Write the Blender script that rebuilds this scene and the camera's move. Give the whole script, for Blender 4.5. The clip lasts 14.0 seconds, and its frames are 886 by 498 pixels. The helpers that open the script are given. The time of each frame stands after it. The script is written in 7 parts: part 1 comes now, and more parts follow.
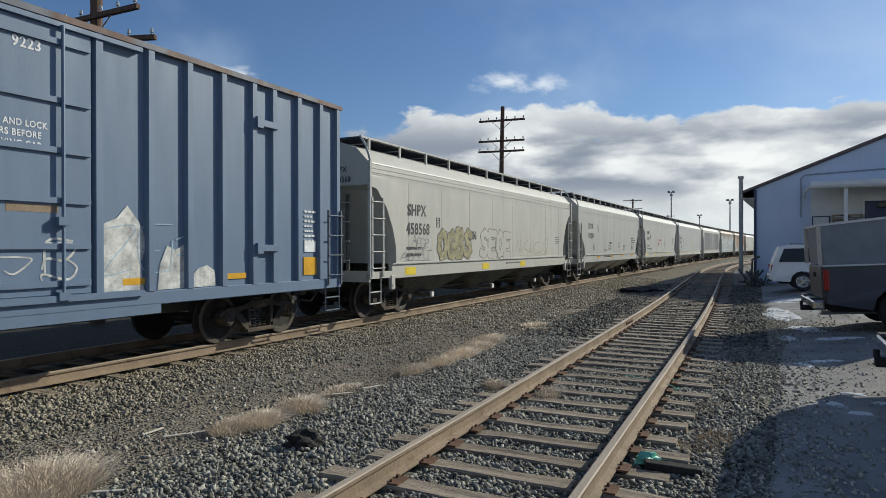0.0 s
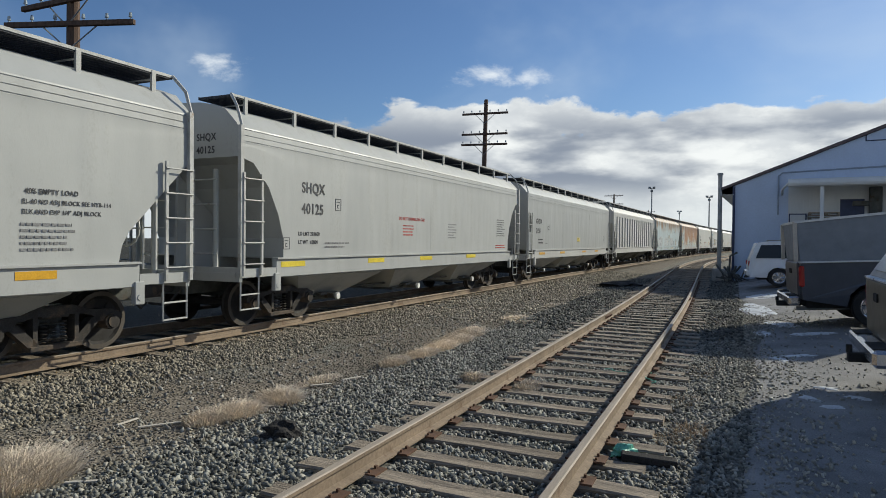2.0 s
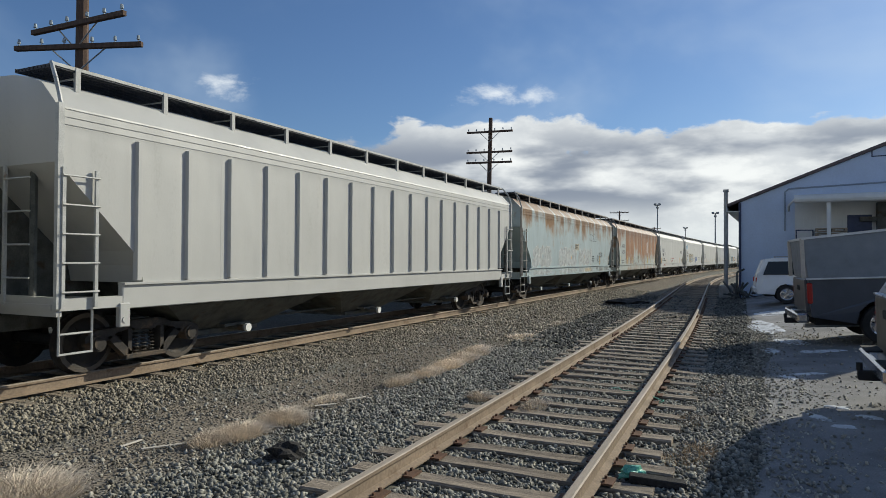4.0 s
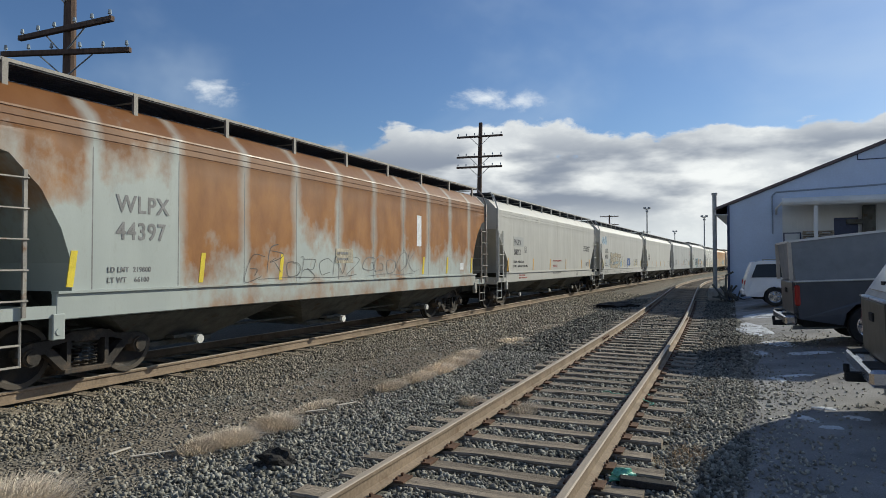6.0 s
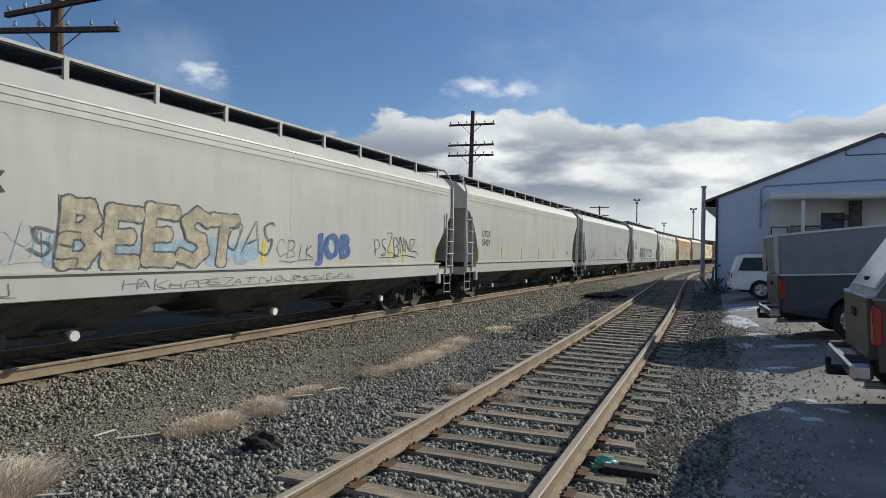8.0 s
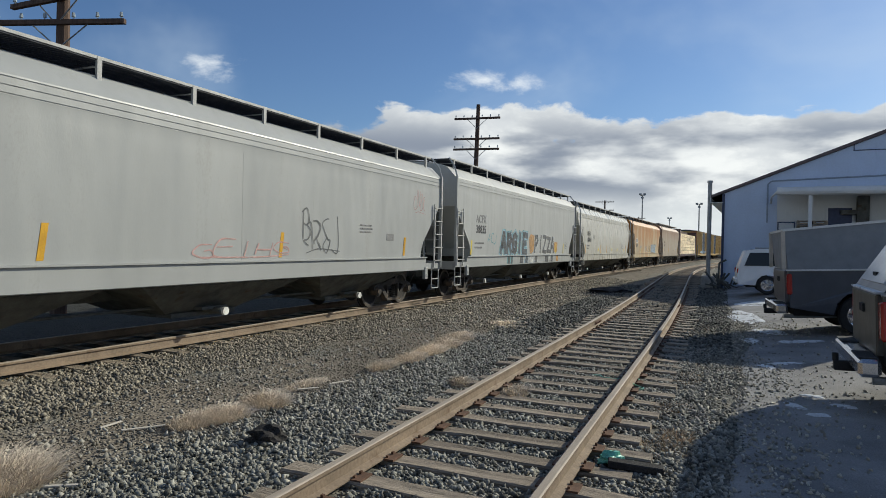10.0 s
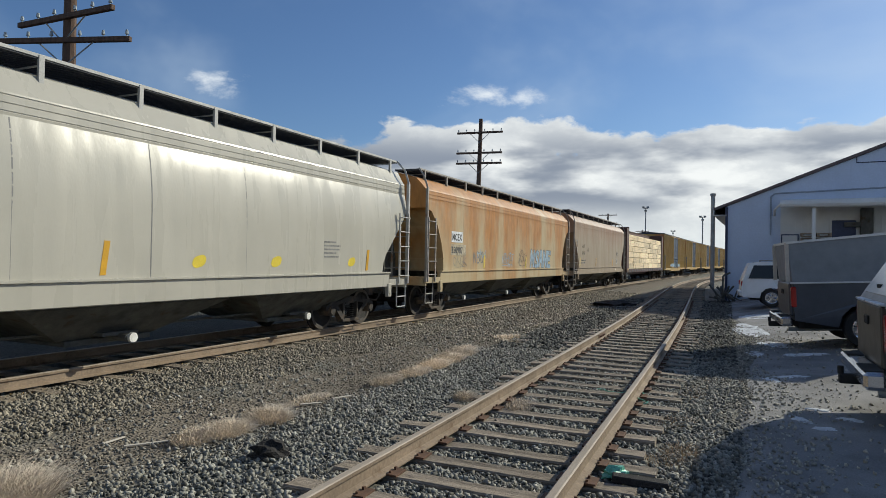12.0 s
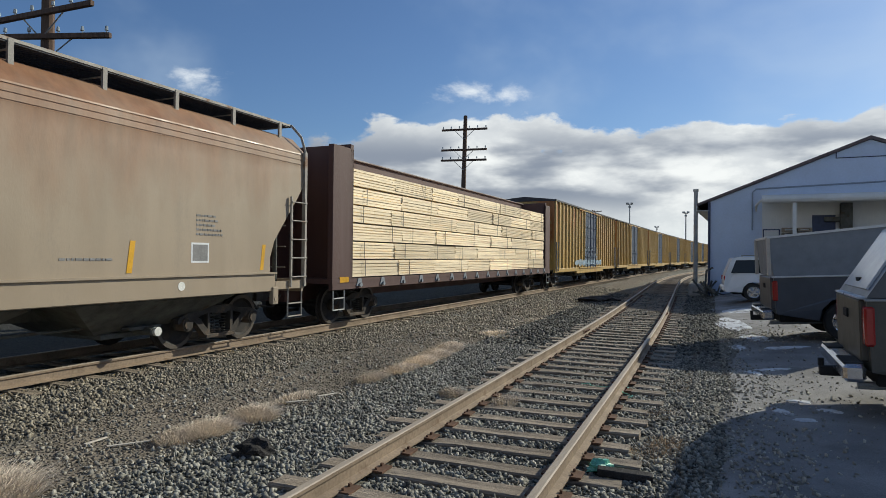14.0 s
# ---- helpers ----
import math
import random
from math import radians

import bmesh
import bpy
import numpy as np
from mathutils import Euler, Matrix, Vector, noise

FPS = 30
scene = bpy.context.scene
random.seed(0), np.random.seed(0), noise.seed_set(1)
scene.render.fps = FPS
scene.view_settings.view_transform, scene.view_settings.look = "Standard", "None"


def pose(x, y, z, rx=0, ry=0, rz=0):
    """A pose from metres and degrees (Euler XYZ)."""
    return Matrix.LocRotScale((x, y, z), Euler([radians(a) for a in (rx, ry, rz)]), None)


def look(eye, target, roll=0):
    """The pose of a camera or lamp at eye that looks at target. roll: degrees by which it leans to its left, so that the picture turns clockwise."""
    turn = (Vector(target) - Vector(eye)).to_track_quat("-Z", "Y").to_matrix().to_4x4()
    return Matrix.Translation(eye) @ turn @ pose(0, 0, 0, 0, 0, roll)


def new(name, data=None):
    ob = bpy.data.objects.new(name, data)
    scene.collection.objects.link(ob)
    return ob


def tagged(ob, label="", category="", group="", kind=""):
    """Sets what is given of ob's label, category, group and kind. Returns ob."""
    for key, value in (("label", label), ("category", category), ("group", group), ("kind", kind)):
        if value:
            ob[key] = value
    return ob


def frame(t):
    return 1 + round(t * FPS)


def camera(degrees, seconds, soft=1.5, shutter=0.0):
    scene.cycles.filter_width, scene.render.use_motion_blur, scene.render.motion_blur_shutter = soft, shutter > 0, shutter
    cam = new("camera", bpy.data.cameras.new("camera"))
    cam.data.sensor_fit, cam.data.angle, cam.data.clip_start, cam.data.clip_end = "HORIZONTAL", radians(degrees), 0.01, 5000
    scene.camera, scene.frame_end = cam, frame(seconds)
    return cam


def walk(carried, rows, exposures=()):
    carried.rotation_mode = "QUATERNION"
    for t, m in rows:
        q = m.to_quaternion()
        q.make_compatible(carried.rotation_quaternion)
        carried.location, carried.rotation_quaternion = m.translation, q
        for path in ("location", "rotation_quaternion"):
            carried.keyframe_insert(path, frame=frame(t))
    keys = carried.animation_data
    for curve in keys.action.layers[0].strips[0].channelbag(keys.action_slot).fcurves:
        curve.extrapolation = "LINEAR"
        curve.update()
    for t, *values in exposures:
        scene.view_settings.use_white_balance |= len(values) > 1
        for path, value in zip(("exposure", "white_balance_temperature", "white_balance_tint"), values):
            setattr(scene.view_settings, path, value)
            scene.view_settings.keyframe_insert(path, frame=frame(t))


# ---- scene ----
cam = camera(69.0, 14.0, soft=0.7)
PATH = [
    (0, (-0.014, 0.036, 1.789), (-0.886, 1.836, 1.784), -0.1),
    (0.5, (-0.018, 0.06, 1.784), (-0.869, 1.87, 1.777), 0.1),
    (1, (-0.018, 0.057, 1.786), (-0.863, 1.87, 1.784), 1.5),
    (1.5, (-0.009, 0.039, 1.78), (-0.846, 1.856, 1.77), 1.2),
    (2, (-0.014, 0.057, 1.776), (-0.835, 1.881, 1.749), 0.6),
    (2.5, (-0.012, 0.074, 1.786), (-0.832, 1.898, 1.764), 1.1),
    (3, (-0.017, 0.08, 1.789), (-0.847, 1.9, 1.808), 0.9),
    (5.5, (0.002, 0.075, 1.79), (-0.825, 1.895, 1.826), -0.2),
    (6, (0.002, 0.072, 1.789), (-0.809, 1.899, 1.831), 0.0),
    (6.5, (0.015, 0.075, 1.785), (-0.781, 1.909, 1.82), 0.6),
    (7, (0.013, 0.073, 1.783), (-0.786, 1.906, 1.808), 0.5),
    (7.5, (0.015, 0.076, 1.78), (-0.776, 1.913, 1.793), 0.5),
    (8, (0.015, 0.072, 1.785), (-0.768, 1.913, 1.79), 1.0),
    (10.5, (-0.006, 0.086, 1.779), (-0.803, 1.92, 1.764), 1.2),
    (11, (0.004, 0.083, 1.78), (-0.792, 1.917, 1.774), 0.8),
    (11.5, (0.0, 0.079, 1.781), (-0.796, 1.914, 1.785), 0.8),
    (12, (0.009, 0.078, 1.782), (-0.797, 1.908, 1.811), 1.0),
    (12.5, (0.015, 0.066, 1.775), (-0.784, 1.899, 1.806), 0.8),
    (13, (0.022, 0.082, 1.778), (-0.754, 1.926, 1.792), 0.6),
    (13.5, (0.018, 0.085, 1.778), (-0.751, 1.931, 1.8), 0.5),
    (14, (0.016, 0.081, 1.772), (-0.749, 1.929, 1.793), 0.6),
]
walk(cam, [(t, look(eye, target, roll)) for t, eye, target, roll in PATH], exposures=((0.0, 0.28, 6500, 5), (14.0, 0.28, 6500, 5)))

# ---- world, sun ----
SUN_AZ = Vector((0.575, 0.818))
SUN_EL = 29.0
world = bpy.data.worlds.new("sky")
scene.world = world
world.use_nodes = True


def build_sky():
    nt = world.node_tree
    n, l = nt.nodes, nt.links
    n.clear()

    def node(kind, **kw):
        x = n.new(kind)
        for k, v in kw.items():
            if k == "op":
                x.operation = v
            elif k == "blend":
                x.data_type = "RGBA"
                x.blend_type = v
        return x

    def math_(op, a, b=None, clamp=False):
        m = node("ShaderNodeMath", op=op)
        m.use_clamp = clamp
        for i, v in enumerate((a, b)):
            if v is None:
                continue
            if isinstance(v, (int, float)):
                m.inputs[i].default_value = v
            else:
                l.new(v, m.inputs[i])
        return m.outputs[0]

    def noise_(vec, scale, detail, rough, dist=0.0):
        t = node("ShaderNodeTexNoise")
        t.inputs["Scale"].default_value = scale
        t.inputs["Detail"].default_value = detail
        t.inputs["Roughness"].default_value = rough
        t.inputs["Distortion"].default_value = dist
        l.new(vec, t.inputs["Vector"])
        return t.outputs["Fac"]

    def smooth(v, a, b):
        r = node("ShaderNodeMapRange")
        r.interpolation_type = "SMOOTHSTEP"
        r.inputs["From Min"].default_value, r.inputs["From Max"].default_value = a, b
        l.new(v, r.inputs["Value"])
        return r.outputs["Result"]

    def mix(fac, a, b):
        m = node("ShaderNodeMix", blend="MIX")
        if isinstance(fac, float):
            m.inputs[0].default_value = fac
        else:
            l.new(fac, m.inputs[0])
        for i, v in ((6, a), (7, b)):
            if isinstance(v, tuple):
                m.inputs[i].default_value = (*v, 1)
            else:
                l.new(v, m.inputs[i])
        return m.outputs[2]

    sky = node("ShaderNodeTexSky")
    sky.sky_type, sky.sun_disc = "NISHITA", False
    sky.sun_elevation = radians(SUN_EL)
    sky.sun_rotation = math.atan2(SUN_AZ.x, SUN_AZ.y)
    sky.air_density, sky.dust_density, sky.ozone_density = 1.0, 0.6, 1.6
    scaled = node("ShaderNodeMix", blend="MULTIPLY")
    scaled.inputs[0].default_value = 1.0
    l.new(sky.outputs[0], scaled.inputs[6])
    scaled.inputs[7].default_value = (0.0395, 0.0490, 0.0650, 1)
    co = node("ShaderNodeTexCoord")
    sep = node("ShaderNodeSeparateXYZ")
    l.new(co.outputs["Generated"], sep.inputs[0])
    x, y, z = sep.outputs
    # flattened heap clouds low over the horizon
    flat = node("ShaderNodeMapping")
    flat.inputs["Scale"].default_value = (1.0, 1.0, 2.0)
    flat.inputs["Location"].default_value = (0.35, 0.1, 0.0)
    l.new(co.outputs["Generated"], flat.inputs[0])
    big = noise_(flat.outputs[0], 3.6, 8, 0.55, 0.1)
    fine = noise_(flat.outputs[0], 11.0, 8, 0.6, 0.2)
    shape = math_("ADD", math_("MULTIPLY", big, 0.75), math_("MULTIPLY", fine, 0.25))
    # the bank's density falls with height
    height = math_("MULTIPLY", math_("SUBTRACT", 0.192, z), 2.6)
    bank = smooth(math_("ADD", shape, height), 0.5, 0.545)
    # small loose heaps and thin high veil
    heaps = None
    for (cx, cy, cz, w, k) in ((-0.330, 0.910, 0.247, 0.050, 0.125), (-0.29, 0.925, 0.24, 0.028, 0.11), (-0.66, 0.71, 0.243, 0.028, 0.065)):
        d = node("ShaderNodeVectorMath", op="DISTANCE")
        st = node("ShaderNodeVectorMath", op="MULTIPLY")
        l.new(co.outputs["Generated"], st.inputs[0])
        st.inputs[1].default_value = (1, 1, 2.0)
        l.new(st.outputs[0], d.inputs[0])
        d.inputs[1].default_value = (cx, cy, cz * 2.0)
        one = math_("SUBTRACT", k, math_("MULTIPLY", d.outputs["Value"], k / w * 0.75))
        heaps = one if heaps is None else math_("MAXIMUM", heaps, one)
    lump = smooth(math_("ADD", math_("MULTIPLY", fine, 0.6), heaps), 0.33, 0.50)
    veil_map = node("ShaderNodeMapping")
    veil_map.inputs["Scale"].default_value = (1.0, 1.2, 1.9)
    veil_map.inputs["Rotation"].default_value = (0.25, 0.2, 0.5)
    l.new(co.outputs["Generated"], veil_map.inputs[0])
    veil = math_("MULTIPLY", smooth(noise_(veil_map.outputs[0], 2.3, 5, 0.5, 0.25), 0.40, 0.74), 0.44)
    # shaded undersides
    shade_map = node("ShaderNodeMapping")
    shade_map.inputs["Scale"].default_value = (1.0, 1.0, 3.4)
    shade_map.inputs["Location"].default_value = (0.0, 0.0, 0.3)
    l.new(co.outputs["Generated"], shade_map.inputs[0])
    under = noise_(shade_map.outputs[0], 5.4, 5, 0.48, 0.0)
    low = math_("MULTIPLY", smooth(z, 0.22, 0.15), smooth(z, 0.03, 0.10))
    grey = math_("MULTIPLY", smooth(under, 0.38, 0.60), low)
    body = mix(smooth(fine, 0.35, 0.62), (0.66, 0.66, 0.665), (0.50, 0.51, 0.535))
    cloud = mix(grey, body, (0.19, 0.212, 0.265))
    # pale haze at the very bottom
    haze = math_("MULTIPLY", smooth(z, 0.10, 0.0), 0.75)
    c = mix(veil, scaled.outputs[2], (0.42, 0.49, 0.59))
    c = mix(math_("MULTIPLY", lump, 0.85), c, (0.62, 0.64, 0.68))
    c = mix(math_("MULTIPLY", bank, 0.97), c, cloud)
    c = mix(haze, c, (0.46, 0.49, 0.52))
    bg = node("ShaderNodeBackground")
    l.new(c, bg.inputs[0])
    bg.inputs[1].default_value = 1.2
    out = node("ShaderNodeOutputWorld")
    l.new(bg.outputs[0], out.inputs[0])


build_sky()
sun = new("sun", bpy.data.lights.new("sun", "SUN"))
sun.data.energy, sun.data.angle, sun.data.color = 3.55, radians(0.6), (1.0, 0.93, 0.79)
sun.matrix_world = look((SUN_AZ.x * 40, SUN_AZ.y * 40, 40 * math.tan(radians(SUN_EL))), (0, 0, 0))


# ---- materials ----
def mat(name, col, rough=0.8, metal=0.0, scale=4.0, var=0.25, fine=60.0, bump=0.15, col2=None, amount=0.0,
        stretch=(1, 1, 1), scale2=3.0, island=0.0, spec=0.4):
    """A two-scale noise material; col2 comes through in patches of the given amount."""
    m = bpy.data.materials.new(name)
    m.use_nodes = True
    nt = m.node_tree
    n, l = nt.nodes, nt.links
    b = n["Principled BSDF"]
    b.inputs["Roughness"].default_value, b.inputs["Metallic"].default_value = rough, metal
    b.inputs["Specular IOR Level"].default_value = spec
    co = n.new("ShaderNodeTexCoord")
    mp = n.new("ShaderNodeMapping")
    mp.inputs["Scale"].default_value = stretch
    l.new(co.outputs["Object"], mp.inputs[0])

    def tex(s, d=5.0):
        t = n.new("ShaderNodeTexNoise")
        t.inputs["Scale"].default_value, t.inputs["Detail"].default_value, t.inputs["Roughness"].default_value = s, d, 0.6
        l.new(mp.outputs[0], t.inputs["Vector"])
        return t.outputs["Fac"]

    def ramp(v, a, bb, lo=0.0, hi=1.0):
        r = n.new("ShaderNodeMapRange")
        r.clamp = True
        for k, x in (("From Min", a), ("From Max", bb), ("To Min", lo), ("To Max", hi)):
            r.inputs[k].default_value = x
        l.new(v, r.inputs["Value"])
        return r.outputs["Result"]

    def mul(c, v):
        x = n.new("ShaderNodeVectorMath")
        x.operation = "MULTIPLY"
        for i, s in enumerate((c, v)):
            if isinstance(s, tuple):
                x.inputs[i].default_value = s
            else:
                l.new(s, x.inputs[i])
        return x.outputs[0]

    big, small = tex(scale), tex(fine, 3.0)
    c = mul(tuple(col), ramp(big, 0.3, 0.7, 1 - var, 1 + var))
    c = mul(c, ramp(small, 0.3, 0.7, 1 - var * 0.7, 1 + var * 0.7))
    if island:
        g = n.new("ShaderNodeNewGeometry")
        c = mul(c, ramp(g.outputs["Random Per Island"], 0, 1, 1 - island, 1 + island))
        oi = n.new("ShaderNodeObjectInfo")
        c = mul(c, ramp(oi.outputs["Random"], 0, 1, 1 - island * 0.6, 1 + island * 0.6))
    if col2 is not None:
        k = ramp(tex(scale2, 7.0), 0.72 - amount * 0.45, 0.80 - amount * 0.45)
        mx = n.new("ShaderNodeMix")
        mx.data_type = "RGBA"
        l.new(k, mx.inputs[0])
        l.new(c, mx.inputs[6])
        l.new(mul(tuple(col2), ramp(small, 0.3, 0.7, 0.75, 1.25)), mx.inputs[7])
        c = mx.outputs[2]
    l.new(c, b.inputs["Base Color"])
    l.new(ramp(big, 0.3, 0.7, min(1, rough * 1.08), rough * 0.9), b.inputs["Roughness"])
    if bump:
        bp = n.new("ShaderNodeBump")
        bp.inputs["Strength"].default_value, bp.inputs["Distance"].default_value = bump, 0.02
        l.new(small, bp.inputs["Height"])
        l.new(bp.outputs[0], b.inputs["Normal"])
    return m


def car_paint(name, col, dirt=(0.20, 0.18, 0.15), dirty=0.3, rust=(0.30, 0.12, 0.035), rusty=0.0, rust_top=0.0, rough=0.45, soft=0.20, panel=0.30, pitch=0.0, start=0.0, drop=None, plain=-99.0):
    """Weathered car-side paint: run-down streaks of dirt, and rust that starts at the roof where rust_top is set."""
    m = bpy.data.materials.new(name)
    m.use_nodes = True
    nt = m.node_tree
    n, l = nt.nodes, nt.links
    b = n["Principled BSDF"]
    co = n.new("ShaderNodeTexCoord")

    def tex(s, st, d=6.0, off=0.0):
        mp = n.new("ShaderNodeMapping")
        mp.inputs["Scale"].default_value = st
        mp.inputs["Location"].default_value = (off, off, off)
        l.new(co.outputs["Object"], mp.inputs[0])
        t = n.new("ShaderNodeTexNoise")
        t.inputs["Scale"].default_value, t.inputs["Detail"].default_value, t.inputs["Roughness"].default_value = s, d, 0.62
        l.new(mp.outputs[0], t.inputs["Vector"])
        return t.outputs["Fac"]

    def ramp(v, a, bb, lo=0.0, hi=1.0):
        r = n.new("ShaderNodeMapRange")
        r.clamp = True
        for k, x in (("From Min", a), ("From Max", bb), ("To Min", lo), ("To Max", hi)):
            r.inputs[k].default_value = x
        l.new(v, r.inputs["Value"])
        return r.outputs["Result"]

    def mix(f, a, c):
        mx = n.new("ShaderNodeMix")
        mx.data_type = "RGBA"
        for i, v in ((0, f), (6, a), (7, c)):
            if isinstance(v, tuple):
                mx.inputs[i].default_value = (*v, 1)
            else:
                l.new(v, mx.inputs[i])
        return mx.outputs[2]

    def math_(op, a, c):
        x = n.new("ShaderNodeMath")
        x.operation = op
        for i, v in enumerate((a, c)):
            if isinstance(v, float):
                x.inputs[i].default_value = v
            else:
                l.new(v, x.inputs[i])
        return x.outputs[0]

    seed = sum(ord(ch) for ch in name) * 0.37
    streak = tex(2.6, (1, 1, 0.10), off=seed)
    cloudy = tex(0.7, (1, 1, 0.8), off=seed)
    grit = tex(30.0, (1, 1, 0.6), 3.0)
    c = mix(ramp(cloudy, 0.3, 0.7), tuple(v * 0.93 for v in col), tuple(min(0.9, v * 1.06) for v in col))
    c = mix(ramp(math_("ADD", math_("MULTIPLY", streak, 0.65), math_("MULTIPLY", grit, 0.35)), 0.62 - dirty * 0.3, 0.95 - dirty * 0.3, 0.0, min(1.0, 0.35 + dirty)), c, dirt)
    if rusty:
        sep = n.new("ShaderNodeSeparateXYZ")
        l.new(co.outputs["Object"], sep.inputs[0])
        up = ramp(sep.outputs[2], 1.2, 3.6, -rust_top, rust_top)
        # panels alternate between rusty and kept paint
        wave = n.new("ShaderNodeTexWave")
        wave.bands_direction = "Y"
        wave.inputs["Scale"].default_value, wave.inputs["Distortion"].default_value, wave.inputs["Detail"].default_value = 0.18, 2.4, 3.0
        l.new(co.outputs["Object"], wave.inputs["Vector"])
        sheet = ramp(wave.outputs["Fac"], 0.10, 0.32)
        if pitch:
            # paint has lasted along the seams between the side sheets
            wobble = math_("MULTIPLY", math_("SUBTRACT", tex(1.6, (1, 1, 0.7), 4.0, seed + 5), 0.5), 0.35)
            seam = math_("PINGPONG", math_("ADD", sep.outputs[1], start), pitch / 2)
            sheet = ramp(math_("ADD", seam, wobble), 0.01, 0.17)
        if drop:
            # each side sheet rusts down from the roof to a ragged edge of its own, and again along its foot
            cell = n.new("ShaderNodeTexWhiteNoise")
            cell.noise_dimensions = "1D"
            l.new(math_("FLOOR", math_("DIVIDE", math_("ADD", sep.outputs[1], start), pitch), 0.0), cell.inputs["W"])
            edge = ramp(cell.outputs["Value"], 0.0, 1.0, drop[0], drop[1])
            kept = ramp(sep.outputs[1], plain, plain + 0.05, 0.9, 0.0)
            ragged = math_("MULTIPLY", math_("SUBTRACT", tex(1.5, (1, 1, 0.8), 7.0, seed + 3), 0.5), 2.6)
            down = math_("SUBTRACT", math_("SUBTRACT", math_("ADD", sep.outputs[2], ragged), edge), kept)
            hold = math_("MULTIPLY", math_("SUBTRACT", 1.0, sheet), 0.35)
            k = math_("MULTIPLY", ramp(math_("SUBTRACT", down, hold), -0.25, soft), ramp(sheet, 0.0, 1.0, 0.42, 1.0))
            foot = math_("SUBTRACT", math_("ADD", ragged, drop[2]), math_("ADD", sep.outputs[2], kept))
            k = math_("MAXIMUM", k, ramp(foot, 0.0, 0.6, 0.0, 0.7))
            blot = ramp(tex(2.4, (1, 1, 0.6), 7.0, seed + 7), 0.60, 0.70, 0.0, 0.55)
            k = math_("MAXIMUM", k, math_("MULTIPLY", blot, ramp(sep.outputs[1], plain, plain + 0.05)))
            tone = mix(ramp(tex(2.2, (1, 1, 0.5), 6.0, seed), 0.35, 0.65), rust, (rust[0] * 1.5, rust[1] * 1.75, rust[2] * 2.4))
            # darker oxide under the eaves where the walkway drips
            tone = mix(ramp(math_("ADD", sep.outputs[2], math_("MULTIPLY", ragged, 0.4)), 2.7, 3.4, 0.0, 0.75), tone, tuple(v * 0.62 for v in rust))
            c = mix(k, c, tone)
            rusty = 0.0
    if rusty:
        k = math_("ADD", math_("ADD", math_("MULTIPLY", tex(1.3, (1, 1, 0.5), 8.0, seed + 3), 0.70), math_("MULTIPLY", sheet, panel)), up)
        k = math_("ADD", k, math_("MULTIPLY", math_("SUBTRACT", streak, 0.5), 0.12))
        k = math_("ADD", k, math_("MULTIPLY", math_("SUBTRACT", tex(0.22, (1, 1, 0.5), 3.0, seed + 9), 0.5), 0.45 if pitch else 1.1))
        c = mix(ramp(k, 0.70 - rusty * 0.4, 0.70 + soft - rusty * 0.4), c, mix(ramp(tex(5.0, (1, 1, 0.3), 6.0, seed), 0.35, 0.65), rust, tuple(v * 1.5 for v in rust)))
    l.new(c, b.inputs["Base Color"])
    l.new(ramp(streak, 0.3, 0.7, rough - 0.06, rough + 0.15), b.inputs["Roughness"])
    bp = n.new("ShaderNodeBump")
    bp.inputs["Strength"].default_value, bp.inputs["Distance"].default_value = 0.06, 0.02
    l.new(grit, bp.inputs["Height"])
    # shallow dents and buckles of the thin side sheets
    dent = n.new("ShaderNodeBump")
    dent.inputs["Strength"].default_value, dent.inputs["Distance"].default_value = 0.35, 0.09
    l.new(tex(1.1, (1, 1, 0.30), 2.0, seed + 2), dent.inputs["Height"])
    l.new(dent.outputs[0], bp.inputs["Normal"])
    l.new(bp.outputs[0], b.inputs["Normal"])
    return m



def spray_paint(name, col):
    """Thin uneven spray-can paint through which the side shows in places."""
    m = mat(name, col, rough=0.6, var=0.2, scale=5.0)
    n, l = m.node_tree.nodes, m.node_tree.links
    co = n.new("ShaderNodeTexCoord")
    t = n.new("ShaderNodeTexNoise")
    t.inputs["Scale"].default_value, t.inputs["Detail"].default_value, t.inputs["Roughness"].default_value = 4.0, 8.0, 0.72
    l.new(co.outputs["Object"], t.inputs["Vector"])
    r = n.new("ShaderNodeMapRange")
    for k, x in (("From Min", 0.32), ("From Max", 0.60), ("To Min", 0.30), ("To Max", 0.92)):
        r.inputs[k].default_value = x
    l.new(t.outputs["Fac"], r.inputs["Value"])
    l.new(r.outputs["Result"], n["Principled BSDF"].inputs["Alpha"])
    return m


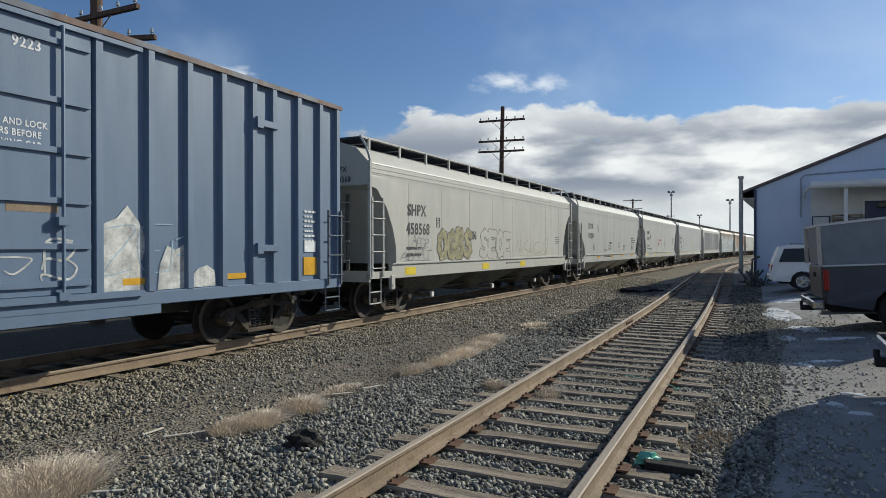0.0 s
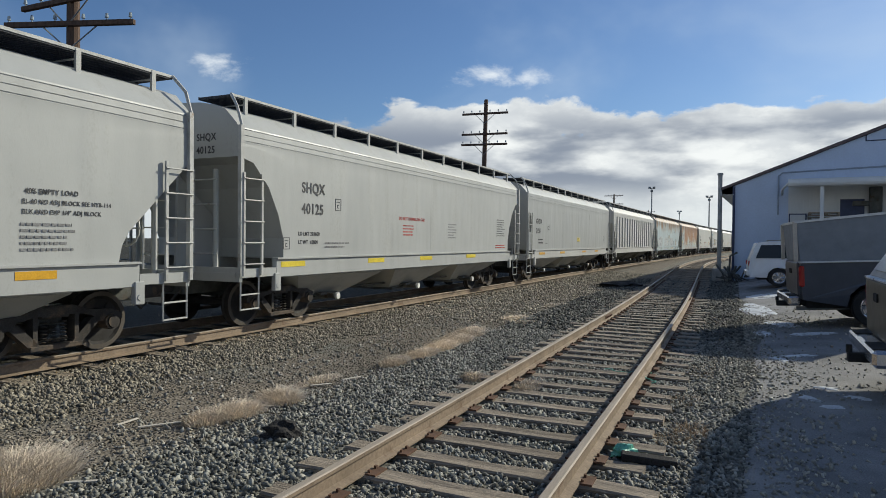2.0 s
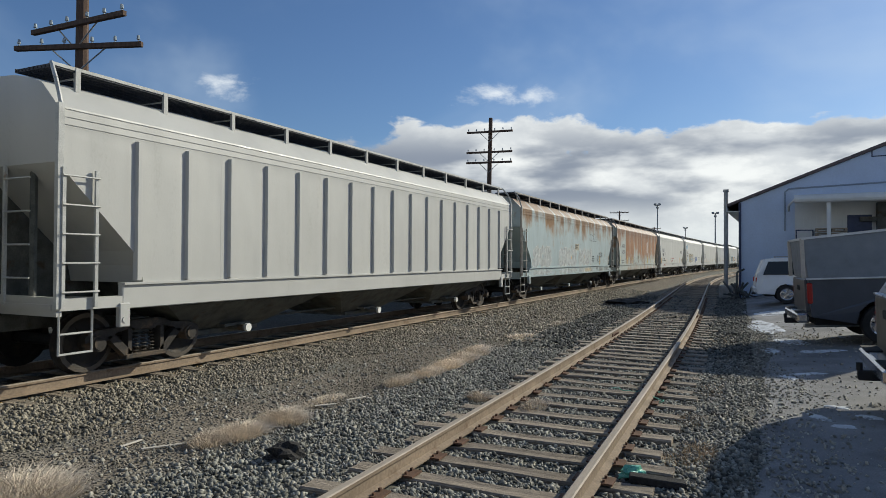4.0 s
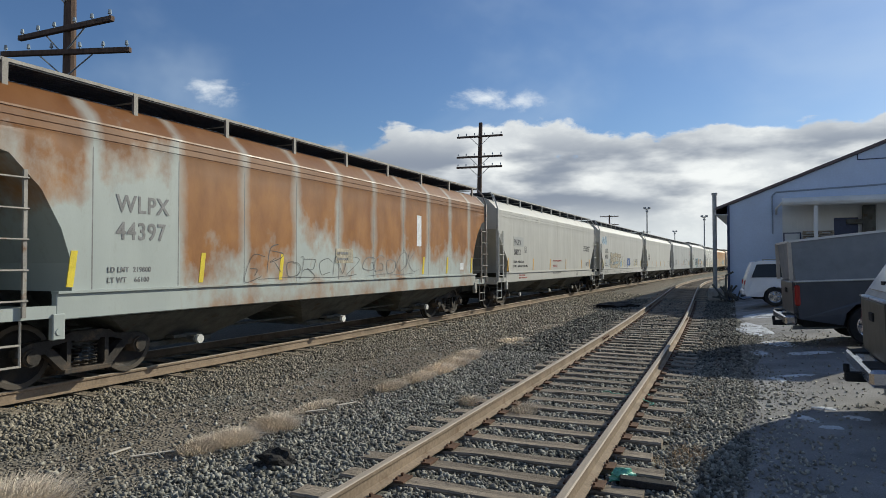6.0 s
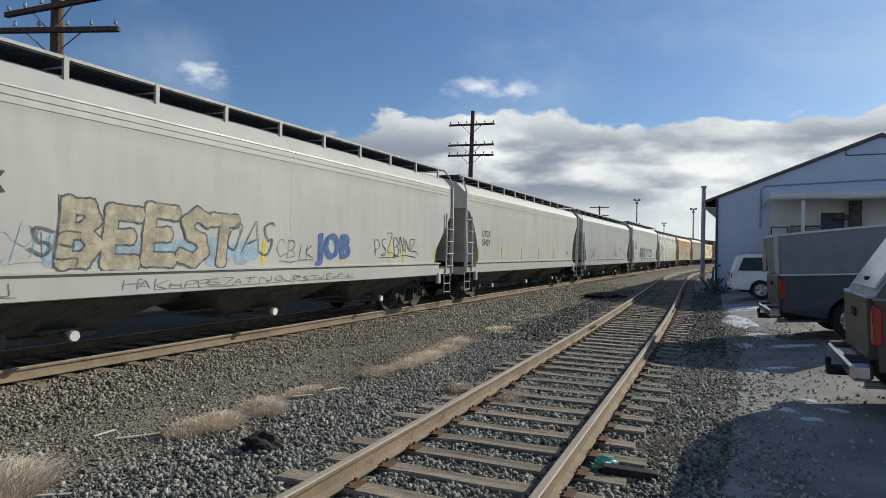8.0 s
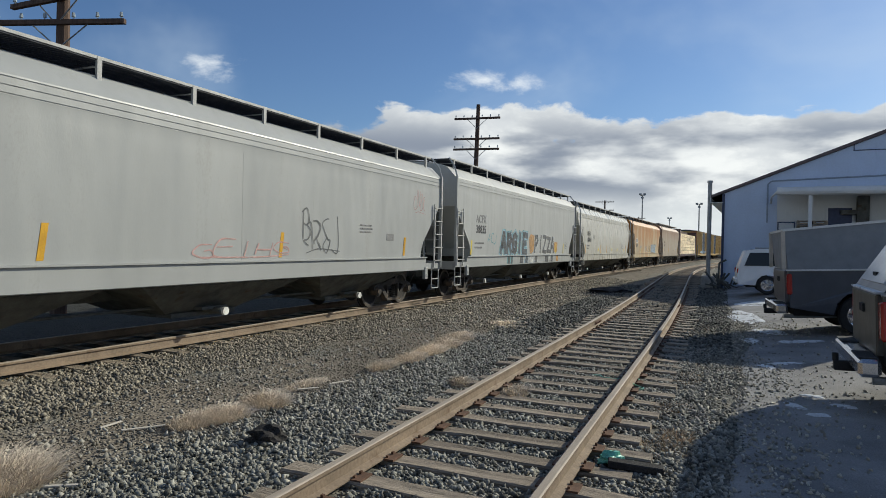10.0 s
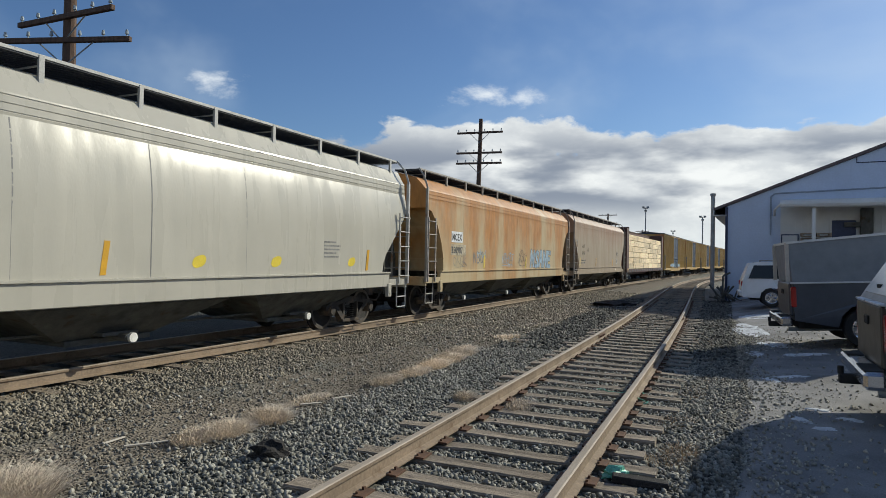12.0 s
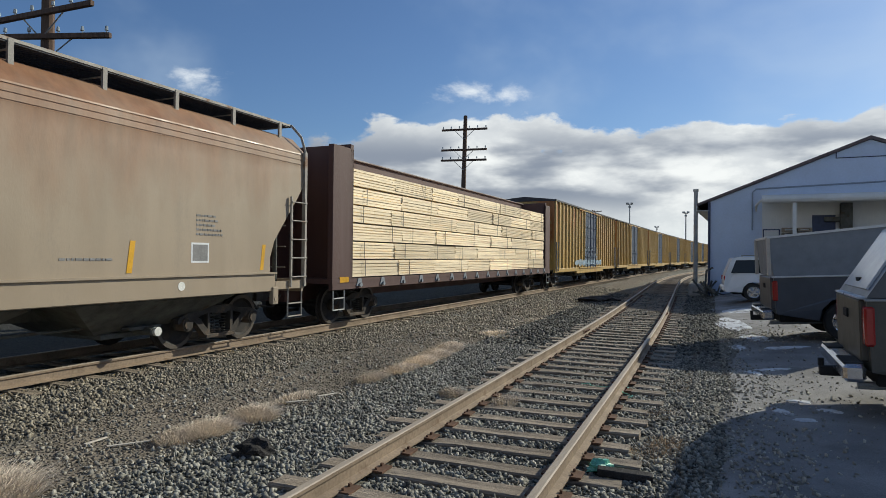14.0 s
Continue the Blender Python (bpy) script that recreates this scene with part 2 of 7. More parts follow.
M = {
    "white": car_paint("white_car_paint", (0.442, 0.436, 0.402), dirty=0.20),
    "white2": car_paint("chalky_white_car_paint", (0.460, 0.456, 0.430), dirty=0.16),
    "grey": car_paint("light_grey_car_paint", (0.360, 0.368, 0.357), dirty=0.22, rough=0.4),
    "grey2": car_paint("warm_grey_car_paint", (0.395, 0.402, 0.388), dirty=0.30),
    "gloss": car_paint("glossy_light_grey_paint", (0.46, 0.44, 0.375), dirty=0.10, rough=0.24),
    "blue": car_paint("faded_blue_car_paint", (0.112, 0.170, 0.262), dirt=(0.13, 0.14, 0.16), dirty=0.28, rough=0.5),
    "blue_roof": car_paint("rusting_blue_roof_paint", (0.13, 0.14, 0.17), rusty=0.5, rust=(0.10, 0.06, 0.05), rough=0.6),
    "paleblue": car_paint("pale_blue_car_paint_with_rust", (0.34, 0.41, 0.42), rusty=0.12, rust_top=0.40, rust=(0.20, 0.088, 0.014), soft=0.55, pitch=1.437, start=7.905, drop=(3.15, 2.7, 0.75)),
    "rusted": car_paint("rusted_pale_blue_paint", (0.38, 0.42, 0.40), rusty=0.58, rust_top=0.22, rust=(0.215, 0.078, 0.012), soft=0.50, pitch=1.40454, start=7.725, drop=(2.10, 1.25, 1.30), plain=-4.93),
    "orange": car_paint("rust_orange_car_paint", (0.46, 0.37, 0.22), rusty=1.18, rust_top=0.14, soft=0.36, panel=0.14, rust=(0.30, 0.128, 0.025)),
    "brown": car_paint("brown_grey_car_paint", (0.33, 0.265, 0.19), rusty=0.74, rust_top=0.42, rust=(0.195, 0.095, 0.045), soft=0.60, panel=0.04),
    "maroon": car_paint("oxide_red_car_paint", (0.075, 0.035, 0.030), dirty=0.2, rough=0.6),
    "yellow": car_paint("dirty_yellow_car_paint", (0.50, 0.33, 0.09), dirty=0.45, rusty=0.25, rust_top=0.1),
    "bluedoor": car_paint("dark_blue_door_paint", (0.05, 0.08, 0.13), dirty=0.3),
    "under": mat("black_underframe_steel", (0.085, 0.088, 0.080), rough=0.8, var=0.35, col2=(0.07, 0.05, 0.035), amount=0.3),
    "truckiron": mat("dusty_cast_steel", (0.045, 0.040, 0.036), rough=0.85, var=0.35, col2=(0.10, 0.075, 0.055), amount=0.4),
    "wheel": mat("wheel_steel", (0.020, 0.018, 0.017), rough=0.75, var=0.3, col2=(0.045, 0.034, 0.026), amount=0.35),
    "tread": mat("polished_wheel_rim", (0.11, 0.095, 0.08), rough=0.5, metal=0.4, var=0.15),
    "grating": mat("galvanised_walkway_grating", (0.060, 0.063, 0.070), rough=0.7, metal=0.2, var=0.2),
    "ladder": mat("white_ladder_paint", (0.43, 0.43, 0.41), rough=0.5, var=0.2, col2=(0.22, 0.14, 0.08), amount=0.15),
    "ladder_grey": mat("grey_weathered_ladder_paint", (0.30, 0.28, 0.25), rough=0.6, var=0.25, col2=(0.20, 0.11, 0.06), amount=0.3),
    "weed": mat("flattened_brown_weed", (0.40, 0.29, 0.18), rough=0.9, var=0.25, island=0.4, bump=0),
    "ladder_dark": mat("dark_ladder_paint", (0.09, 0.11, 0.14), rough=0.55, var=0.3),
    "amber": mat("amber_reflective_stripe", (0.62, 0.34, 0.03), rough=0.35, var=0.15),
    "yellowstripe": mat("yellow_reflective_stripe", (0.70, 0.55, 0.06), rough=0.35, var=0.15),
    "black": mat("black_stencil_paint", (0.05, 0.05, 0.055), rough=0.6, var=0.3),
    "fadedblack": mat("faded_stencil_paint", (0.20, 0.20, 0.20), rough=0.6, var=0.3),
    "redtext": mat("red_stencil_paint", (0.40, 0.06, 0.05), rough=0.6, var=0.3),
    "whitetext": mat("white_stencil_paint", (0.66, 0.68, 0.70), rough=0.6, var=0.2),
    "capwhite": mat("white_valve_cap", (0.70, 0.70, 0.66), rough=0.5, var=0.2),
    "g_teal": spray_paint("teal_spray_paint", (0.20, 0.42, 0.46)),
    "g_dark": spray_paint("charcoal_spray_paint", (0.10, 0.105, 0.11)),
    "g_blue": spray_paint("blue_spray_paint", (0.09, 0.17, 0.40)),
    "g_sky": spray_paint("sky_blue_spray_paint", (0.36, 0.50, 0.62)),
    "g_cream": spray_paint("cream_spray_paint", (0.52, 0.46, 0.34)),
    "g_olive": spray_paint("olive_yellow_spray_paint", (0.38, 0.35, 0.22)),
    "g_grime": spray_paint("thin_grey_brown_spray_paint", (0.25, 0.235, 0.19)),
    "g_mist": spray_paint("thin_grey_white_spray_paint", (0.47, 0.50, 0.50)),
    "g_white": spray_paint("white_spray_paint", (0.66, 0.66, 0.63)),
    "g_orange": spray_paint("orange_spray_paint", (0.55, 0.30, 0.10)),
    "g_pink": spray_paint("pink_spray_paint", (0.55, 0.33, 0.30)),
    "lumber": mat("fresh_sawn_lumber", (0.82, 0.69, 0.48), rough=0.75, var=0.16, scale=3.5, fine=22, bump=0.1, island=0.20, stretch=(1, 0.2, 4), col2=(0.60, 0.40, 0.24), amount=0.12),
    "strap": mat("black_strapping", (0.03, 0.03, 0.03), rough=0.5),
    "rail": mat("rail_side_rust", (0.235, 0.178, 0.125), rough=0.8, var=0.25, scale=2.0, fine=35, col2=(0.17, 0.115, 0.075), amount=0.3),
    "railhead": mat("worn_rail_head", (0.35, 0.295, 0.235), rough=0.62, metal=0.0, spec=0.25, var=0.15, scale=3.0, stretch=(6, 0.4, 1)),
    "tie": mat("weathered_tie_wood", (0.26, 0.215, 0.165), rough=0.92, var=0.45, scale=3.0, fine=30, bump=0.6, stretch=(0.35, 3.5, 3.5), island=0.25, col2=(0.075, 0.062, 0.05), amount=0.22),
    "plate": mat("rusty_tie_plate", (0.12, 0.065, 0.04), rough=0.85, var=0.3),
    "stone": mat("grey_ballast_stone", (0.30, 0.285, 0.245), rough=0.88, var=0.22, fine=70, bump=0.3, island=0.50),
    "stone_dark": mat("dark_ballast_stone", (0.185, 0.182, 0.158), rough=0.85, var=0.22, fine=70, bump=0.3, island=0.72),
    "stone_rust": mat("rust_stained_ballast", (0.35, 0.225, 0.075), rough=0.9, var=0.25, fine=70, bump=0.3, island=0.45),
    "stone_warm": mat("brownish_ballast_stone", (0.225, 0.200, 0.155), rough=0.9, var=0.22, fine=70, bump=0.3, island=0.60),
    "grass": mat("dry_grass_straw", (0.76, 0.65, 0.51), rough=0.9, var=0.2, island=0.35, bump=0),
    "asphalt": mat("worn_wet_asphalt", (0.235, 0.23, 0.225), rough=0.8, spec=0.15, var=0.35, scale=0.7, fine=90, bump=0.35, col2=(0.165, 0.16, 0.155), amount=0.35, scale2=0.5),
    "snow": mat("thin_old_snow", (0.58, 0.60, 0.62), rough=0.6, var=0.2, scale=6.0, col2=(0.14, 0.14, 0.145), amount=0.42, scale2=5.0),
    "pole": mat("creosoted_pole_wood", (0.105, 0.068, 0.050), rough=0.9, var=0.35, stretch=(4, 4, 0.3)),
    "insulator": mat("glass_insulator", (0.35, 0.40, 0.42), rough=0.2, var=0.1),
    "galv": mat("galvanised_pole_steel", (0.30, 0.31, 0.31), rough=0.5, metal=0.4, var=0.15),
    "siding": mat("pale_blue_metal_siding", (0.49, 0.58, 0.73), rough=0.5, var=0.06, scale=0.8, fine=12, bump=0.03),
    "siding_white": mat("white_painted_siding", (0.62, 0.63, 0.62), rough=0.55, var=0.08, scale=1.0),
    "conduit": mat("grey_blue_conduit_paint", (0.26, 0.31, 0.38), rough=0.5, var=0.1),
    "roofing": mat("dark_brown_roof_metal", (0.10, 0.075, 0.075), rough=0.5, var=0.2),
    "bluetrim": mat("dark_blue_trim_metal", (0.03, 0.045, 0.10), rough=0.45, var=0.2),
    "concrete": mat("weathered_concrete", (0.33, 0.32, 0.30), rough=0.9, var=0.2),
    "carwhite": mat("white_car_body_paint", (0.72, 0.73, 0.74), rough=0.25, var=0.04, bump=0, spec=0.6),
    "carblack": mat("dusty_black_truck_paint", (0.050, 0.060, 0.078), rough=0.35, var=0.15, bump=0, spec=0.6),
    "cargrey": mat("dull_grey_box_panel", (0.20, 0.22, 0.245), rough=0.6, var=0.12, bump=0.05),
    "cartan": mat("dark_olive_truck_paint", (0.070, 0.068, 0.058), rough=0.42, var=0.15, bump=0, spec=0.5),
    "tyre": mat("black_tyre_rubber", (0.022, 0.022, 0.022), rough=0.9, var=0.3),
    "chrome": mat("dull_chrome", (0.55, 0.55, 0.56), rough=0.2, metal=0.9, var=0.1, bump=0),
    "glassdark": mat("tinted_car_glass", (0.012, 0.013, 0.015), rough=0.08, var=0.05, bump=0, spec=0.35),
    "redlens": mat("red_tail_lamp_lens", (0.36, 0.02, 0.02), rough=0.15, var=0.1, bump=0, spec=0.7),
    "greenbag": mat("green_plastic_bag", (0.13, 0.42, 0.30), rough=0.35, var=0.2, spec=0.6),
    "char": mat("charred_wood", (0.025, 0.023, 0.022), rough=0.9, var=0.5, bump=0.6),
    "paleboard": mat("pale_bleached_wood", (0.48, 0.44, 0.38), rough=0.85, var=0.15),
}


def ground_mat():
    m = bpy.data.materials.new("gravel_and_dirt_ground")
    m.use_nodes = True
    nt = m.node_tree
    n, l = nt.nodes, nt.links
    b = n["Principled BSDF"]
    b.inputs["Roughness"].default_value = 0.95
    b.inputs["Specular IOR Level"].default_value = 0.2
    co = n.new("ShaderNodeTexCoord")

    def tex(s, d=6.0):
        t = n.new("ShaderNodeTexNoise")
        t.inputs["Scale"].default_value, t.inputs["Detail"].default_value = s, d
        l.new(co.outputs["Object"], t.inputs["Vector"])
        return t.outputs["Fac"]

    def ramp(v, a, bb, lo=0.0, hi=1.0):
        r = n.new("ShaderNodeMapRange")
        r.clamp = True
        for k, x in (("From Min", a), ("From Max", bb), ("To Min", lo), ("To Max", hi)):
            r.inputs[k].default_value = x
        l.new(v, r.inputs["Value"])
        return r.outputs["Result"]

    def mix(f, a, c, kind="MIX"):
        mx = n.new("ShaderNodeMix")
        mx.data_type, mx.blend_type = "RGBA", kind
        for i, v in ((0, f), (6, a), (7, c)):
            if isinstance(v, float):
                mx.inputs[i].default_value = v
            elif isinstance(v, tuple):
                mx.inputs[i].default_value = (*v, 1)
            else:
                l.new(v, mx.inputs[i])
        return mx.outputs[2]

    vo = n.new("ShaderNodeTexVoronoi")
    vo.inputs["Scale"].default_value = 24.0
    l.new(co.outputs["Object"], vo.inputs["Vector"])
    cell = n.new("ShaderNodeSeparateColor")
    l.new(vo.outputs["Color"], cell.inputs[0])
    sep = n.new("ShaderNodeSeparateXYZ")
    l.new(co.outputs["Object"], sep.inputs[0])
    # brown dirt strip between the two tracks, grey stone elsewhere
    wob = n.new("ShaderNodeMath")
    wob.operation = "ADD"
    l.new(sep.outputs[0], wob.inputs[0])
    l.new(ramp(tex(0.6), 0.3, 0.7, -0.8, 0.8), wob.inputs[1])
    dirt = n.new("ShaderNodeMath")
    dirt.operation = "MULTIPLY"
    l.new(ramp(wob.outputs[0], -7.0, -6.2), dirt.inputs[0])
    l.new(ramp(wob.outputs[0], -4.1, -4.9), dirt.inputs[1])
    stone = mix(cell.outputs[0], (0.10, 0.10, 0.088), (0.27, 0.265, 0.23))
    soil = mix(cell.outputs[0], (0.14, 0.12, 0.095), (0.26, 0.225, 0.18))
    c = mix(dirt.outputs[0], stone, soil)
    c = mix(ramp(tex(1.3), 0.35, 0.65, 0.0, 0.45), c, (0.14, 0.118, 0.092))
    # near-black ground colour from the main line outward, painting in the train's shade
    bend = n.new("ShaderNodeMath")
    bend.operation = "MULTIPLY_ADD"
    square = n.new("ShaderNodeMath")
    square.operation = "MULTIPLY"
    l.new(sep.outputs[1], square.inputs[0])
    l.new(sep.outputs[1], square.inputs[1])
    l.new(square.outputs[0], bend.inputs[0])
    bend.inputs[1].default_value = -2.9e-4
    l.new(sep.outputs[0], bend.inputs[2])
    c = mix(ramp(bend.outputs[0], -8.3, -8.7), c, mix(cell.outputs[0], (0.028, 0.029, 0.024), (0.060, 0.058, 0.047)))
    l.new(c, b.inputs["Base Color"])
    bp = n.new("ShaderNodeBump")
    bp.inputs["Strength"].default_value, bp.inputs["Distance"].default_value = 0.9, 0.03
    l.new(ramp(vo.outputs["Distance"], 0.0, 0.6, 1.0, 0.0), bp.inputs["Height"])
    l.new(bp.outputs[0], b.inputs["Normal"])
    return m


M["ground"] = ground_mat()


# ---- mesh helpers ----
def box(bm, x0, x1, y0, y1, z0, z1, bevel=0.0):
    v = [bm.verts.new((x, y, z)) for x in (x0, x1) for y in (y0, y1) for z in (z0, z1)]
    f = [bm.faces.new([v[i] for i in q]) for q in ((0, 1, 3, 2), (4, 6, 7, 5), (0, 4, 5, 1), (2, 3, 7, 6), (0, 2, 6, 4), (1, 5, 7, 3))]
    if bevel:
        bmesh.ops.bevel(bm, geom=list({e for q in f for e in q.edges}), offset=bevel, segments=1, affect="EDGES")


def rod(bm, a, b, r, seg=6, r2=None):
    a, b = Vector(a), Vector(b)
    d = (b - a).normalized()
    s = d.orthogonal().normalized()
    t = d.cross(s)
    rings = []
    for p, rr in ((a, r), (b, r if r2 is None else r2)):
        rings.append([bm.verts.new(p + (s * math.cos(2 * math.pi * i / seg) + t * math.sin(2 * math.pi * i / seg)) * rr) for i in range(seg)])
    for i in range(seg):
        bm.faces.new((rings[0][i], rings[0][(i + 1) % seg], rings[1][(i + 1) % seg], rings[1][i]))
    bm.faces.new(rings[0][::-1])
    bm.faces.new(rings[1])


def prism(bm, pts, axis, lo, hi):
    """A polygon of 2D points pushed from lo to hi along axis 0, 1 or 2."""
    def put(p, w):
        c = list(p)
        c.insert(axis, w)
        return bm.verts.new(c)
    a, b = [put(p, lo) for p in pts], [put(p, hi) for p in pts]
    k = len(pts)
    for i in range(k):
        bm.faces.new((a[i], a[(i + 1) % k], b[(i + 1) % k], b[i]))
    bm.faces.new(a[::-1])
    bm.faces.new(b)


def finish(bm, name, material, smooth=False):
    bmesh.ops.recalc_face_normals(bm, faces=bm.faces)
    me = bpy.data.meshes.new(name)
    bm.to_mesh(me)
    bm.free()
    if material is not None:
        me.materials.append(material)
    if smooth:
        for p in me.polygons:
            p.use_smooth = True
    return me


def part(name, bm, material, parent, label="", smooth=False):
    ob = new(name, bm if isinstance(bm, bpy.types.Mesh) else finish(bm, name, material, smooth))
    ob.parent = parent
    if label:
        ob["label"] = label
    return ob


def made(*calls):
    """A fresh bmesh filled by calls of (function, arguments...)."""
    bm = bmesh.new()
    for f, *a in calls:
        f(bm, *a)
    return bm


def thing(name, label, category, group="", m=None):
    ob = new(name)
    tagged(ob, label, category, group)
    if m is not None:
        ob.matrix_basis = m
    return ob


CACHE = {}


def shared(key, build):
    if key not in CACHE:
        CACHE[key] = build()
    return CACHE[key]


def text_mesh(words, size):
    def build():
        cu = bpy.data.curves.new("lettering", "FONT")
        cu.body, cu.size, cu.extrude, cu.align_x = words, size, 0.0015, "LEFT"
        cu.offset, cu.space_character = size * 0.022, 1.12
        tmp = new("lettering_source", cu)
        me = bpy.data.meshes.new_from_object(tmp)
        bpy.data.objects.remove(tmp)
        return me
    return shared(("text", words, size), build)


def on_side(name, me, material, parent, x, y, z, squash=1.0):
    """Lays a flat mesh on the side that faces +x, reading along +y."""
    me = me.copy()
    me.materials.clear()
    me.materials.append(material)
    ob = new(name, me)
    ob["kind"] = "stuff"
    ob.parent = parent
    ob.matrix_basis = Matrix(((0, 0, 1, x), (squash, 0, 0, y), (0, 1, 0, z), (0, 0, 0, 1)))
    return ob


# ---- ground shape ----
def main_x(y):
    return -9.2 + 0.012 * y + (2.9e-4 * y * y if y > 0 else 0.0)


SIDING = ((-40, -1.80), (0, -1.83), (12, -1.86), (18, -1.92), (24, -2.05), (31, -2.24), (38, -2.44), (46, -2.64), (54, -2.68), (62, -2.48), (71, -2.0), (81, -1.2), (95, 0.3), (130, 5.5))


def siding_x(y):
    for (a, xa), (b, xb), k in zip(SIDING, SIDING[1:], range(99)):
        if y <= b:
            break
    slope = lambda i: (SIDING[min(i + 1, len(SIDING) - 1)][1] - SIDING[max(i - 1, 0)][1]) / (SIDING[min(i + 1, len(SIDING) - 1)][0] - SIDING[max(i - 1, 0)][0])
    h = b - a
    t = (y - a) / h
    m0, m1 = slope(k) * h, slope(k + 1) * h
    return (2 * t**3 - 3 * t**2 + 1) * xa + (t**3 - 2 * t**2 + t) * m0 + (-2 * t**3 + 3 * t**2) * xb + (t**3 - t**2) * m1


def lot_z(x, y):
    up = max(0.0, min(1.0, (x - 0.0) / 1.5)) * max(0.0, min(1.0, (60 - y) / 10)) * max(0.0, min(1.0, (y - 3) / 5))
    return up * (0.05 * max(0.0, min(8.0, x - 0.2)) + 0.011 * max(0.0, min(y - 10, 30)))


def ground_z(x, y):
    z = -0.055 + 0.02 * noise.noise((x * 0.7, y * 0.7, 0.3)) + 0.012 * noise.noise((x * 2.5, y * 2.5, 4.0))
    d = x - main_x(y) - 3.6
    z -= 0.07 * math.exp(-(d / 1.0) ** 2)
    if x > -0.2:
        z = max(z, lot_z(x, y) - 0.03)
    return z


def build_ground():
    xs = [-900, -500, -250, -120, -60, -35, -22, -16, -13] + [-12 + 0.3 * i for i in range(46)] + [2.2, 3, 4, 6, 8, 12, 20, 40, 80, 160, 320, 700, 1200]
    ys = [-400, -150, -60, -30, -15, -8, -4, -2] + [0.35 * i for i in range(86)] + [31, 32.5, 34, 36, 39, 42, 46, 50, 55, 60, 66, 73, 80, 90, 105, 125, 150, 200, 300, 500, 900, 1600, 2600]
    verts = [(x, y, ground_z(x, y)) for y in ys for x in xs]
    w = len(xs)
    faces = [(j * w + i, j * w + i + 1, (j + 1) * w + i + 1, (j + 1) * w + i) for j in range(len(ys) - 1) for i in range(w - 1)]
    me = bpy.data.meshes.new("ground")
    me.from_pydata(verts, [], faces)
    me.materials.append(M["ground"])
    ob = new("ground", me)
    tagged(ob, "gravel and brown dirt rail yard ground", "ground", kind="structure")


build_ground()


def build_lot():
    ys = [-30 + 2.0 * i for i in range(15)] + [0.5 * i for i in range(81)]
    verts, faces = [], []
    cols = 14
    for y in ys:
        edge = 0.12 + 0.55 * max(0, min(1, (3 - y) / 3)) + 0.25 * noise.noise((y * 0.45, 1.7, 0)) + 0.35 * max(0, min(1, (y - 9) / 4)) * max(0, min(1, (24 - y) / 5))
        for i in range(cols):
            x = edge + (40 - edge) * (i / (cols - 1)) ** 2.2
            verts.append((x, y, max(lot_z(x, y) - 0.03, ground_z(x, y)) + (0.022 if i else -0.02)))
    for j in range(len(ys) - 1):
        for i in range(cols - 1):
            faces.append((j * cols + i, j * cols + i + 1, (j + 1) * cols + i + 1, (j + 1) * cols + i))
    me = bpy.data.meshes.new("pavement")
    me.from_pydata(verts, [], faces)
    me.materials.append(M["asphalt"])
    tagged(new("pavement", me), "dark worn asphalt parking lot with damp patches", "pavement", kind="structure")


build_lot()


# ---- tracks ----
RAIL_TOP = 0.16
PROFILE = ((-0.07, 0.0), (0.07, 0.0), (0.07, 0.012), (0.012, 0.032), (0.010, 0.115), (0.034, 0.125), (0.036, 0.152), (0.026, 0.16), (-0.026, 0.16), (-0.036, 0.152), (-0.034, 0.125), (-0.010, 0.115), (-0.012, 0.032), (-0.07, 0.012))


def rail_mesh(path, offset, ys):
    verts, faces, mats = [], [], []
    k = len(PROFILE)
    for y in ys:
        h = (path(y + 0.1) - path(y - 0.1)) / 0.2
        c = 1 / math.hypot(1, h)
        for px, pz in PROFILE:
            verts.append((path(y) + (offset + px) * c, y - (offset + px) * h * c, pz))
    for j in range(len(ys) - 1):
        for i in range(k):
            faces.append((j * k + i, j * k + (i + 1) % k, (j + 1) * k + (i + 1) % k, (j + 1) * k + i))
            mats.append(1 if i == 7 or i == 6 or i == 8 else 0)
    me = bpy.data.meshes.new("rail")
    me.from_pydata(verts, [], faces)
    me.materials.append(M["rail"])
    me.materials.append(M["railhead"])
    me.polygons.foreach_set("material_index", mats)
    return me


def tie_mesh(seed):
    rnd = random.Random(seed)
    bm = bmesh.new()
    n = 7
    rings = []
    for i in range(n):
        x = -1.28 + 2.56 * i / (n - 1) + (rnd.uniform(-0.03, 0.03) if i in (0, n - 1) else 0)
        w = 0.108 + rnd.uniform(-0.010, 0.008)
        t = -0.004 + rnd.uniform(-0.012, 0.006)
        rings.append([bm.verts.new(p) for p in ((x, -w, -0.17), (x, -w, t - 0.015), (x, -w + 0.014, t), (x, rnd.uniform(-0.02, 0.02), t - rnd.uniform(0, 0.012)), (x, w - 0.014, t), (x, w, t - 0.015), (x, w, -0.17))])
    for a, b in zip(rings, rings[1:]):
        for i in range(6):
            bm.faces.new((a[i], a[i + 1], b[i + 1], b[i]))
    bm.faces.new(rings[0])
    bm.faces.new(rings[-1][::-1])
    return finish(bm, "tie", M["tie"])


def build_track(name, label, path, y0, y1, step):
    track = thing(name, label, "railway track")
    track["kind"] = "structure"
    ys = [y0 + i * step for i in range(int((y1 - y0) / step) + 1)]
    for off in (-0.7535, 0.7535):
        part("rail", rail_mesh(path, off, ys), None, track)
    return track


